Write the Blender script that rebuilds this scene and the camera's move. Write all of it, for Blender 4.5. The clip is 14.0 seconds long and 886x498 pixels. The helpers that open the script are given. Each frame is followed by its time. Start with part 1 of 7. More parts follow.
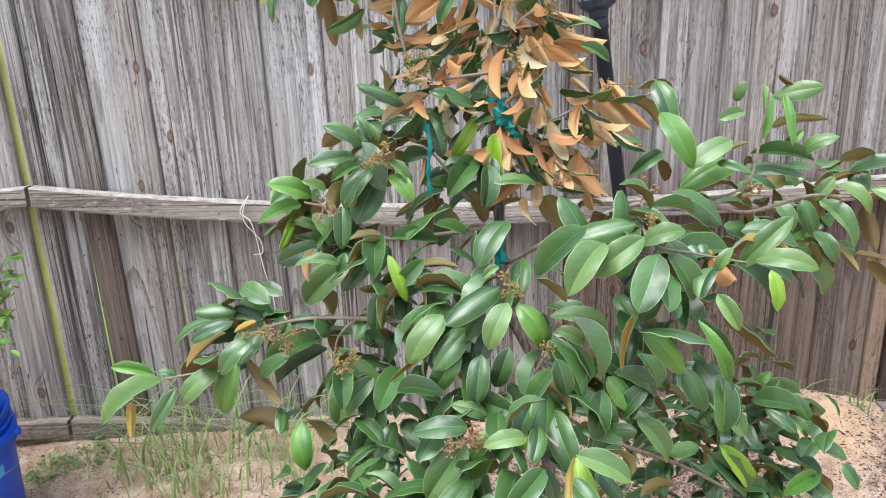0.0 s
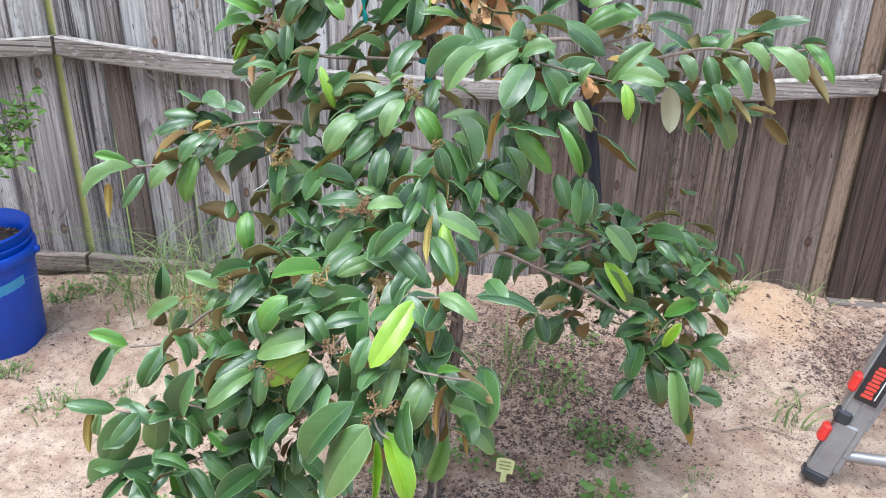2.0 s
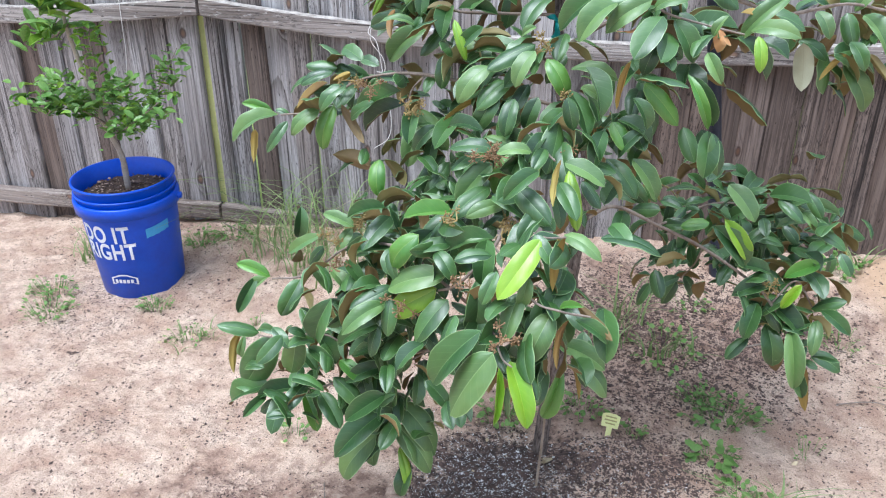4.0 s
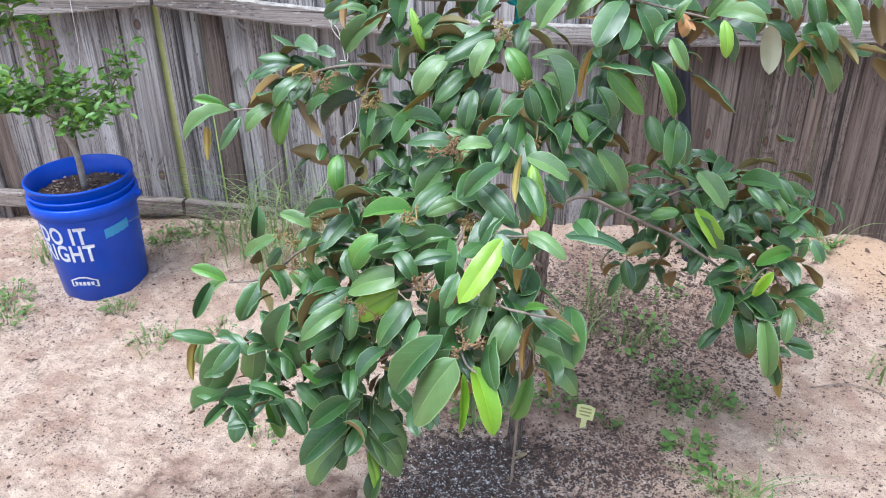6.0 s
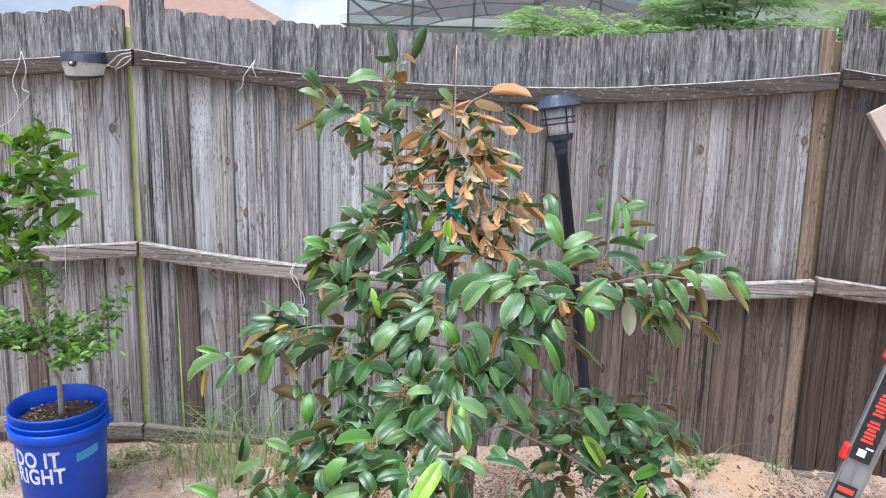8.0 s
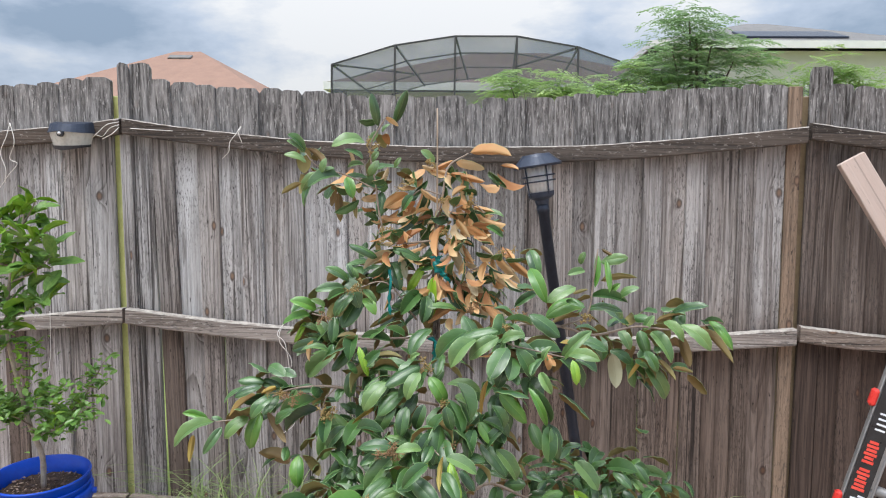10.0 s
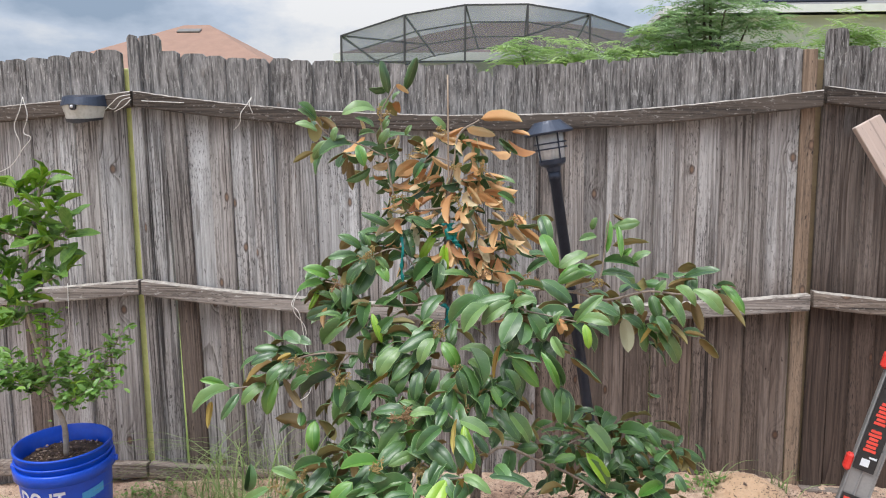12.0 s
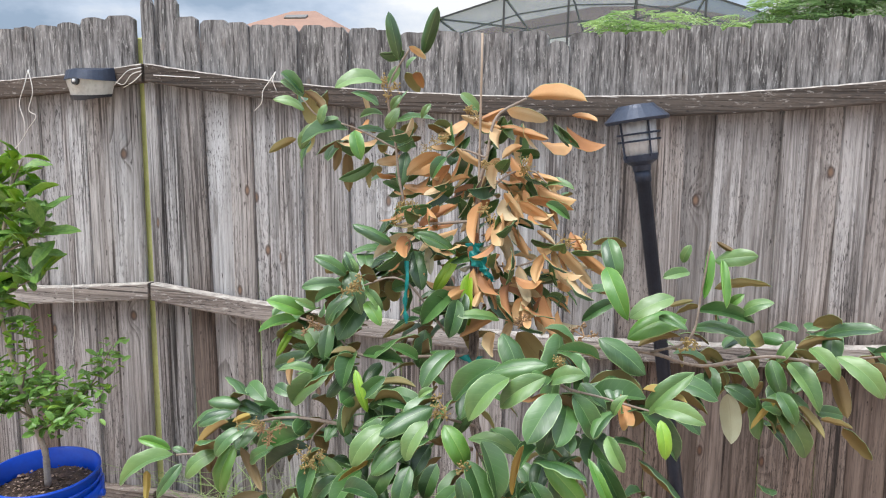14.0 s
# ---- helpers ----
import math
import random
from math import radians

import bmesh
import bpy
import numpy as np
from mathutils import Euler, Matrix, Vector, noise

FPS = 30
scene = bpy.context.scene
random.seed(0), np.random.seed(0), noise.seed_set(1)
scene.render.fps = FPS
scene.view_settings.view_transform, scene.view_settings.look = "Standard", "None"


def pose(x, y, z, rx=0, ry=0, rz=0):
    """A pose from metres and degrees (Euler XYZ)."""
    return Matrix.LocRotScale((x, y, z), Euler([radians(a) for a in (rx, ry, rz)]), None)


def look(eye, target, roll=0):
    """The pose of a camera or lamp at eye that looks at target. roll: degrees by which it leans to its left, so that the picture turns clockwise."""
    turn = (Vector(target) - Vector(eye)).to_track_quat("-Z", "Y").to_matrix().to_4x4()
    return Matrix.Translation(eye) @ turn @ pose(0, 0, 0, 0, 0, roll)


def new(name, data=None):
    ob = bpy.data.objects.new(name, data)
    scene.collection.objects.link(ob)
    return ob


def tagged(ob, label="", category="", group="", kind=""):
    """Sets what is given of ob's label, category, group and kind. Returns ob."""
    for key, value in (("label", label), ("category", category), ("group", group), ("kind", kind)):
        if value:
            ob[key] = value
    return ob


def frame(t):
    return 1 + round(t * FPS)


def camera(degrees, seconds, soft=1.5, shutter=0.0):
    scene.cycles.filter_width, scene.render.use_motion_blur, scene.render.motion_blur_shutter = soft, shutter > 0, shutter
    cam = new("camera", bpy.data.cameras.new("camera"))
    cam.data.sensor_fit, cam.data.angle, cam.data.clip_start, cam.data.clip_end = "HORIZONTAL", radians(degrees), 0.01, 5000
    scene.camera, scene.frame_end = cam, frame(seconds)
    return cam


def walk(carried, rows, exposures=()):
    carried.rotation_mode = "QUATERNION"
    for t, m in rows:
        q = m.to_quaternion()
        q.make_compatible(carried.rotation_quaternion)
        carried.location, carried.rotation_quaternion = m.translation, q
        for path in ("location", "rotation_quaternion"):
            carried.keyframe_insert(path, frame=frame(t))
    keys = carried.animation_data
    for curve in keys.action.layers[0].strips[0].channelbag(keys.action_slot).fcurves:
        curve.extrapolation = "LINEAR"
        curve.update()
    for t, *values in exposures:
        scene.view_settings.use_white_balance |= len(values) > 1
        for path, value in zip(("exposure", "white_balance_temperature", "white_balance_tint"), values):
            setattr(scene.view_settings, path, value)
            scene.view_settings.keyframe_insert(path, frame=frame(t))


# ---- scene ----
cam = camera(60.9, 14.0, 1.1)
PATH = [
    (0, (0.573, 0.037, 1.294), (0.551, 1.949, 0.708), -1.1),
    (0.5, (0.582, -0.02, 1.284), (0.509, 1.87, 0.633), -0.8),
    (1, (0.584, -0.047, 1.27), (0.473, 1.821, 0.564), -0.4),
    (1.5, (0.664, -0.099, 1.25), (0.536, 1.753, 0.504), 0.9),
    (2, (0.782, -0.188, 1.181), (0.648, 1.657, 0.42), 2.1),
    (2.5, (0.747, -0.263, 1.122), (0.668, 1.574, 0.336), 2.8),
    (3, (0.664, -0.289, 1.146), (0.467, 1.529, 0.336), 3.0),
    (3.2, (0.682, -0.286, 1.154), (0.403, 1.518, 0.336), 3.2),
    (5.3, (0.795, -0.175, 1.175), (0.369, 1.58, 0.317), 0.4),
    (5.5, (0.755, -0.16, 1.178), (0.363, 1.602, 0.317), 0.4),
    (6, (0.772, -0.209, 1.167), (0.441, 1.559, 0.293), 0.3),
    (6.5, (0.879, -0.329, 1.143), (0.559, 1.433, 0.253), 0.1),
    (7, (0.85, -0.459, 1.163), (0.514, 1.32, 0.314), -0.6),
    (7.3, (0.823, -0.543, 1.183), (0.515, 1.311, 0.499), -0.5),
    (7.5, (0.823, -0.565, 1.258), (0.55, 1.337, 0.703), 0.0),
    (7.9, (0.793, -0.6, 1.348), (0.606, 1.358, 0.988), 1.8),
    (8, (0.787, -0.6, 1.355), (0.612, 1.365, 1.024), 2.3),
    (8.5, (0.779, -0.61, 1.371), (0.637, 1.37, 1.133), 1.9),
    (8.7, (0.784, -0.622, 1.348), (0.646, 1.364, 1.154), 1.7),
    (11, (0.794, -0.625, 1.354), (0.636, 1.361, 1.185), 0.6),
    (11.5, (0.788, -0.618, 1.345), (0.62, 1.365, 1.143), 0.5),
    (12, (0.795, -0.633, 1.34), (0.618, 1.344, 1.095), 0.3),
    (12.5, (0.793, -0.608, 1.314), (0.586, 1.36, 1.025), 0.2),
    (13, (0.783, -0.569, 1.292), (0.514, 1.39, 0.989), 0.5),
    (13.5, (0.834, -0.372, 1.327), (0.474, 1.575, 1.042), 1.0),
    (14, (0.875, -0.086, 1.347), (0.437, 1.845, 1.069), 1.5),
]
EXPOSURES = [(0.0, 0.38, 6350, 10), (3.2, 0.37, 5750, 10), (5.3, 0.36, 5750, 10), (7.3, 0.37, 5600, 11), (8.3, 0.28, 6150, 10), (11.0, 0.02, 6450, 10), (12.5, 0.07, 6550, 11), (13.5, 0.28, 6450, 10), (14.0, 0.27, 6450, 10)]
walk(cam, [(t, look(eye, target, roll)) for t, eye, target, roll in PATH], EXPOSURES)

# ---- sky and sun ----
world = bpy.data.worlds.new("cloudy_sky")
scene.world = world
world.use_nodes = True
SUN_UP, SUN_ROUND = radians(67.7), radians(213)


# ---- node helpers ----
def node(nt, kind, ins=(), **props):
    """A node with its inputs set: plain values or sockets."""
    n = nt.nodes.new(kind)
    if "operation" in props:
        n.operation = props["operation"]
    if "use_clamp" in props:
        n.use_clamp = props["use_clamp"]
    if "clamp" in props:
        n.clamp = props["clamp"]
    if "noise_dimensions" in props:
        n.noise_dimensions = props["noise_dimensions"]
    for key, value in dict(ins).items():
        if isinstance(value, bpy.types.NodeSocket):
            nt.links.new(value, n.inputs[key])
        else:
            n.inputs[key].default_value = value
    return n


def rgb(c):
    return (*c, 1.0) if len(c) == 3 else c


def mixed(nt, fac, a, b, blend="MIX"):
    n = nt.nodes.new("ShaderNodeMix")
    n.data_type, n.blend_type = "RGBA", blend
    for i, v in ((0, fac), (6, a), (7, b)):
        if isinstance(v, bpy.types.NodeSocket):
            nt.links.new(v, n.inputs[i])
        else:
            n.inputs[i].default_value = v if i == 0 else rgb(v)
    return n.outputs[2]


def calc(nt, op, a, b=0.0, c=0.0, clamp=False):
    return node(nt, "ShaderNodeMath", {0: a, 1: b, 2: c}, operation=op, use_clamp=clamp).outputs[0]


def noisy(nt, vec, scale, detail=3.0, rough=0.55, warp=0.0):
    return node(nt, "ShaderNodeTexNoise", {"Vector": vec, "Scale": scale, "Detail": detail, "Roughness": rough, "Distortion": warp}).outputs[0]


def stretched(nt, vec, scale, loc=(0, 0, 0)):
    return node(nt, "ShaderNodeMapping", {"Vector": vec, "Scale": scale, "Location": loc}).outputs[0]


def span(nt, v, lo, hi, a=0.0, b=1.0):
    return node(nt, "ShaderNodeMapRange", {0: v, 1: lo, 2: hi, 3: a, 4: b}, clamp=True).outputs[0]


def coords(nt, which="Object"):
    return nt.nodes.new("ShaderNodeTexCoord").outputs[which]


def chance(nt):
    return nt.nodes.new("ShaderNodeObjectInfo").outputs["Random"]


def leaf_chance(nt):
    """A number for each leaf, be it an object or one of many in a mesh."""
    island = nt.nodes.new("ShaderNodeNewGeometry").outputs["Random Per Island"]
    return calc(nt, "FRACT", calc(nt, "MULTIPLY_ADD", island, 7.31, chance(nt)))


def material(name, color=(0.5, 0.5, 0.5), rough=0.6, metal=0.0):
    m = bpy.data.materials.new(name)
    m.use_nodes = True
    nt = m.node_tree
    bsdf = nt.nodes["Principled BSDF"]
    bsdf.inputs["Base Color"].default_value = rgb(color)
    bsdf.inputs["Roughness"].default_value = rough
    bsdf.inputs["Metallic"].default_value = metal
    return m, nt, bsdf


def bumped(nt, bsdf, height, strength=0.4, depth=0.003):
    n = node(nt, "ShaderNodeBump", {"Height": height, "Strength": strength, "Distance": depth})
    nt.links.new(n.outputs[0], bsdf.inputs["Normal"])


def mottled(name, a, b, scale=30.0, rough=0.6, metal=0.0, bump=0.2, depth=0.001, fine=200.0):
    """A surface whose colour drifts between a and b at two scales."""
    m, nt, bsdf = material(name, a, rough, metal)
    v = coords(nt)
    n1, n2 = noisy(nt, v, scale), noisy(nt, v, fine)
    nt.links.new(mixed(nt, span(nt, calc(nt, "MULTIPLY_ADD", n2, 0.4, calc(nt, "MULTIPLY", n1, 0.7)), 0.35, 0.75), a, b), bsdf.inputs["Base Color"])
    nt.links.new(span(nt, n1, 0.3, 0.7, rough - 0.08, rough + 0.08), bsdf.inputs["Roughness"])
    bumped(nt, bsdf, n2, bump, depth)
    return m


# clouds: a blue-grey deck with bright breaks over a clear sky
wt = world.node_tree
wt.nodes.clear()
sky = wt.nodes.new("ShaderNodeTexSky")
sky.sky_type, sky.sun_disc, sky.sun_elevation, sky.sun_rotation = "NISHITA", False, SUN_UP, SUN_ROUND
wdir = coords(wt, "Generated")
flat = stretched(wt, wdir, (1.0, 1.0, 2.4))
puffs = noisy(wt, stretched(wt, flat, (1, 1, 1), (0.35, 0.2, 0.1)), 3.6, 9.0, 0.58, 0.12)
broad = noisy(wt, stretched(wt, flat, (1, 1, 1), (4.1, 2.0, 0.0)), 1.5, 3.0, 0.5)
deck = span(wt, calc(wt, "MULTIPLY_ADD", broad, 0.55, calc(wt, "MULTIPLY", puffs, 0.95)), 0.60, 0.90)
tone = wt.nodes.new("ShaderNodeValToRGB")
wt.links.new(deck, tone.inputs[0])
tone.color_ramp.elements[0].position, tone.color_ramp.elements[0].color = 0.0, (0.34, 0.44, 0.58, 1)
tone.color_ramp.elements[1].position, tone.color_ramp.elements[1].color = 1.0, (0.98, 0.99, 1.0, 1)
mid = tone.color_ramp.elements.new(0.5)
mid.color = (0.60, 0.69, 0.83, 1)
height = node(wt, "ShaderNodeSeparateXYZ", {0: wdir}).outputs[2]
cloud_bg = node(wt, "ShaderNodeBackground", {"Color": tone.outputs[0], "Strength": span(wt, height, 0.12, 0.9, 0.86, 1.75)})
clear_bg = node(wt, "ShaderNodeBackground", {"Color": sky.outputs[0], "Strength": 0.08})
sky_mix = node(wt, "ShaderNodeMixShader", {0: 0.88, 1: clear_bg.outputs[0], 2: cloud_bg.outputs[0]})
wt.links.new(sky_mix.outputs[0], wt.nodes.new("ShaderNodeOutputWorld").inputs[0])

sun_data = bpy.data.lights.new("sun", "SUN")
sun_data.energy, sun_data.angle, sun_data.color = 3.3, radians(34), (1.0, 0.985, 0.98)
sun = new("sun", sun_data)
sun.matrix_world = look((-2.3, -3.5, 10.2), (0, 0, 0))


# ---- mesh helpers ----
def mesh_of(name, bm, mats, smooth=False):
    me = bpy.data.meshes.new(name)
    bm.normal_update()
    bm.to_mesh(me)
    bm.free()
    for m in (mats if isinstance(mats, (list, tuple)) else [mats]):
        me.materials.append(m)
    if smooth:
        me.polygons.foreach_set("use_smooth", [True] * len(me.polygons))
    return me


def part(name, bm, mat, parent=None, label="", smooth=False):
    ob = new(name, mesh_of(name, bm, mat, smooth))
    ob.parent = parent
    return tagged(ob, label)


def placed(name, me, parent, m):
    ob = new(name, me)
    ob.parent = parent
    ob.matrix_basis = m
    return ob


def thing(name, label, category, at=None, group="", kind=""):
    ob = new(name)
    ob.empty_display_size = 0.1
    if at is not None:
        ob.matrix_basis = at
    return tagged(ob, label, category, group, kind)


def box(bm, size, at=None, bevel=0.0):
    got = bmesh.ops.create_cube(bm, size=1.0)["verts"]
    bmesh.ops.scale(bm, vec=size, verts=got)
    if bevel:
        edges = list({e for v in got for e in v.link_edges})
        got = bmesh.ops.bevel(bm, geom=edges, offset=bevel, segments=1, affect="EDGES")["verts"]
        got = list({v for v in got})
    if at is not None:
        bmesh.ops.transform(bm, matrix=at, verts=[v for v in got if v.is_valid])
    return got


def lathe(bm, profile, steps=40, at=None):
    """Turns a profile of (radius, height) round the z axis."""
    rings = []
    for r, z in profile:
        if r < 1e-5:
            rings.append([bm.verts.new((0, 0, z))])
        else:
            rings.append([bm.verts.new((r * math.cos(2 * math.pi * i / steps), r * math.sin(2 * math.pi * i / steps), z)) for i in range(steps)])
    for a, b in zip(rings, rings[1:]):
        for i in range(steps):
            j = (i + 1) % steps
            if len(a) == 1 and len(b) == 1:
                continue
            if len(a) == 1:
                bm.faces.new((a[0], b[j], b[i]))
            elif len(b) == 1:
                bm.faces.new((a[i], a[j], b[0]))
            else:
                bm.faces.new((a[i], a[j], b[j], b[i]))
    if at is not None:
        bmesh.ops.transform(bm, matrix=at, verts=[v for ring in rings for v in ring])


def spline(points, steps=5):
    """Catmull-Rom points through the given ones."""
    p = [Vector(q) for q in points]
    p = [2 * p[0] - p[1], *p, 2 * p[-1] - p[-2]]
    out = []
    for a, b, c, d in zip(p, p[1:], p[2:], p[3:]):
        for i in range(steps):
            t = i / steps
            out.append(0.5 * (2 * b + (c - a) * t + (2 * a - 5 * b + 4 * c - d) * t * t + (3 * b - a - 3 * c + d) * t ** 3))
    return out + [p[-2]]


def tube(bm, points, r0, r1, sides=7, steps=5, wobble=0.0):
    """A tapering tube along a smooth line."""
    line = spline(points, steps) if len(points) > 2 else [Vector(q) for q in points]
    rings, n = [], len(line)
    side = None
    for i, c in enumerate(line):
        d = (line[min(i + 1, n - 1)] - line[max(i - 1, 0)]).normalized()
        if side is None:
            side = d.orthogonal().normalized()
        side = (side - d * side.dot(d)).normalized()
        up = d.cross(side)
        r = r0 + (r1 - r0) * i / max(n - 1, 1)
        if wobble:
            r *= 1 + wobble * noise.noise(c * 45)
        rings.append([bm.verts.new(c + r * (side * math.cos(2 * math.pi * k / sides) + up * math.sin(2 * math.pi * k / sides))) for k in range(sides)])
    for a, b in zip(rings, rings[1:]):
        for k in range(sides):
            bm.faces.new((a[k], a[(k + 1) % sides], b[(k + 1) % sides], b[k]))
    bm.faces.new(rings[0][::-1])
    bm.faces.new(rings[-1])


def between(a, b):
    """The pose at a whose z axis points to b."""
    d = Vector(b) - Vector(a)
    return Matrix.Translation(a) @ d.to_track_quat("Z", "Y").to_matrix().to_4x4()


def along(foot, head, face):
    """The pose at foot with z to head and -y towards face."""
    z = (Vector(head) - Vector(foot)).normalized()
    y = -(Vector(face) - z * Vector(face).dot(z)).normalized()
    x = y.cross(z)
    return Matrix.Translation(foot) @ Matrix((x, y, z)).transposed().to_4x4()


def ease(a, b, v):
    t = min(max((v - a) / (b - a), 0.0), 1.0)
    return t * t * (3 - 2 * t)


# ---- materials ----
def wood_material(name, dark, brown, light, mould=0.0, axis=2, ring=0.010, wear=1.0, browned=0.25, darker=(0.52, 0.43, 0.385)):
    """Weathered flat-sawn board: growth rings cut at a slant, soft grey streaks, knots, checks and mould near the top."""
    m, nt, bsdf = material(name, light, 0.9)
    v, rnd = coords(nt), chance(nt)
    def pick(k):
        return calc(nt, "FRACT", calc(nt, "MULTIPLY", rnd, k))
    shift = node(nt, "ShaderNodeCombineXYZ", {0: calc(nt, "MULTIPLY", rnd, 71.0), 1: calc(nt, "MULTIPLY", rnd, 13.0), 2: calc(nt, "MULTIPLY", rnd, 39.0)}).outputs[0]
    w = node(nt, "ShaderNodeVectorMath", {0: v, 1: shift}, operation="ADD").outputs[0]
    def long_noise(scale, squeeze, detail=2.0, rough=0.55):
        return noisy(nt, stretched(nt, w, (1, 1, squeeze) if axis == 2 else (squeeze, 1, 1)), scale, detail, rough)
    side = node(nt, "ShaderNodeSeparateXYZ", {0: v}).outputs[0 if axis == 2 else 2]
    # distance from the pith, which runs behind the board, mostly off to one side
    pith = calc(nt, "MULTIPLY_ADD", pick(13.7), 0.18, -0.09)
    behind = calc(nt, "MULTIPLY_ADD", long_noise(1.5, 0.5, 1.0), 0.15, calc(nt, "MULTIPLY_ADD", pick(5.3), 0.05, -0.02))
    dx = calc(nt, "SUBTRACT", side, pith)
    wide, _, tall = node(nt, "ShaderNodeSeparateXYZ", {0: w}).outputs
    if axis == 0:
        wide, tall = tall, wide
    knots = node(nt, "ShaderNodeTexVoronoi", {"Scale": 3.3, "Randomness": 1.0})
    knots.voronoi_dimensions = "2D"
    nt.links.new(node(nt, "ShaderNodeCombineXYZ", {0: wide, 1: calc(nt, "MULTIPLY", tall, 0.6)}).outputs[0], knots.inputs["Vector"])
    knot = knots.outputs[0]
    eye = span(nt, knot, 0.030, 0.044, 1.0, 0.0)
    iris = span(nt, knot, 0.010, 0.030, 1.0, 0.0)
    halo = calc(nt, "POWER", span(nt, knot, 0.03, 0.20, 1.0, 0.0), 2.0)
    r = calc(nt, "SQRT", calc(nt, "ADD", calc(nt, "MULTIPLY", dx, dx), calc(nt, "MULTIPLY", behind, behind)))
    r = calc(nt, "ADD", r, calc(nt, "MULTIPLY", halo, 0.026))
    r = calc(nt, "MULTIPLY_ADD", long_noise(26.0, 0.06), 0.014, r)
    q = calc(nt, "DIVIDE", r, ring)
    f, whole = calc(nt, "FRACT", q), calc(nt, "FLOOR", q)
    each = node(nt, "ShaderNodeTexWhiteNoise", {"W": calc(nt, "MULTIPLY_ADD", rnd, 97.0, whole)}, noise_dimensions="1D").outputs[0]
    late = calc(nt, "MULTIPLY", span(nt, f, 0.25, 0.86), span(nt, f, 0.93, 1.0, 1.0, 0.0))
    late = calc(nt, "MULTIPLY", late, span(nt, each, 0.15, 0.95, 0.05, 1.0))
    faded = span(nt, long_noise(5.0, 0.20, 2.0), 0.40, 0.60, 0.35, 1.0)
    late = calc(nt, "MULTIPLY", late, faded)
    soft = long_noise(48.0, 0.022, 3.0, 0.55)
    streak, fibre = long_noise(130.0, 0.022, 3.0, 0.6), long_noise(300.0, 0.035, 2.0, 0.5)
    weather = long_noise(9.0, 0.12, 3.0)
    check = calc(nt, "MULTIPLY", span(nt, long_noise(95.0, 0.010, 1.0, 0.4), 0.67, 0.685), span(nt, weather, 0.42, 0.55))
    dash = span(nt, long_noise(130.0, 0.20, 2.0, 0.5), 0.70, 0.72)
    c = mixed(nt, calc(nt, "MULTIPLY", late, 0.90 * wear), light, brown)
    c = mixed(nt, calc(nt, "MULTIPLY", span(nt, soft, 0.46, 0.58), 0.42 * wear), c, mixed(nt, pick(17.1), mixed(nt, 1.0, c, (0.42, 0.36, 0.33), "MULTIPLY"), mixed(nt, 0.5, brown, dark)))
    grimy = calc(nt, "MULTIPLY", span(nt, pick(11.9), 0.1, 0.9, 0.20, 0.9), span(nt, weather, 0.36, 0.58, 0.25, 1.0))
    c = mixed(nt, calc(nt, "MULTIPLY", calc(nt, "MULTIPLY", span(nt, streak, 0.52, 0.57), grimy), 0.80 * wear), c, dark)
    c = mixed(nt, calc(nt, "MULTIPLY", span(nt, fibre, 0.50, 0.62), 0.26 * wear), c, dark)
    c = mixed(nt, calc(nt, "MULTIPLY", span(nt, streak, 0.45, 0.40), 0.30 * wear), c, light)
    c = mixed(nt, calc(nt, "MULTIPLY", span(nt, weather, 0.44, 0.66), 0.55 * wear), c, mixed(nt, 1.0, c, (0.60, 0.53, 0.49), "MULTIPLY"))
    c = mixed(nt, calc(nt, "MULTIPLY", pick(7.3), 0.70 * wear), c, mixed(nt, 1.0, c, (0.50, 0.47, 0.45), "MULTIPLY"))
    c = mixed(nt, calc(nt, "MULTIPLY", pick(3.1), 0.6 * wear), c, mixed(nt, 1.0, c, (0.96, 0.88, 0.82), "MULTIPLY"))
    mildew = calc(nt, "MULTIPLY", span(nt, long_noise(210.0, 0.20, 5.0, 0.7), 0.53, 0.60), span(nt, long_noise(7.0, 0.25, 2.0), 0.42, 0.62, 0.10, 0.75))
    c = mixed(nt, calc(nt, "MULTIPLY", mildew, wear), c, (0.040, 0.036, 0.035))
    c = mixed(nt, calc(nt, "MULTIPLY", calc(nt, "MAXIMUM", check, dash), 0.8 * wear), c, (0.022, 0.018, 0.017))
    c = mixed(nt, calc(nt, "MULTIPLY", eye, 0.8), c, (0.075, 0.048, 0.036))
    c = mixed(nt, calc(nt, "MULTIPLY", iris, 0.85), c, (0.27, 0.17, 0.115))
    if axis == 0:
        peel = span(nt, noisy(nt, stretched(nt, w, (0.30, 1, 1)), 110.0, 6.0, 0.75), 0.59, 0.62)
        c = mixed(nt, calc(nt, "MULTIPLY", peel, 0.55), c, mixed(nt, 0.4, (0.62, 0.59, 0.55), light))
    if mould:
        z = node(nt, "ShaderNodeSeparateXYZ", {0: v}).outputs[2]
        edge = calc(nt, "MULTIPLY_ADD", long_noise(14.0, 0.3), 0.22, z)
        high = calc(nt, "MULTIPLY", span(nt, edge, 1.52, 1.66), mould)
        film = mixed(nt, span(nt, long_noise(75.0, 0.10, 6.0, 0.75), 0.40, 0.62), (0.022, 0.021, 0.021), (0.31, 0.302, 0.296))
        c = mixed(nt, calc(nt, "MULTIPLY", high, 0.84), c, film)
        flake = span(nt, calc(nt, "MULTIPLY", long_noise(150.0, 0.14, 6.0, 0.75), calc(nt, "ADD", high, 0.25)), 0.70, 0.78)
        c = mixed(nt, calc(nt, "MULTIPLY", flake, 0.65), c, (0.56, 0.55, 0.53))
        # boards turn browner and darker below about mid height
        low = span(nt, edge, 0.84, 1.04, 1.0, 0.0)
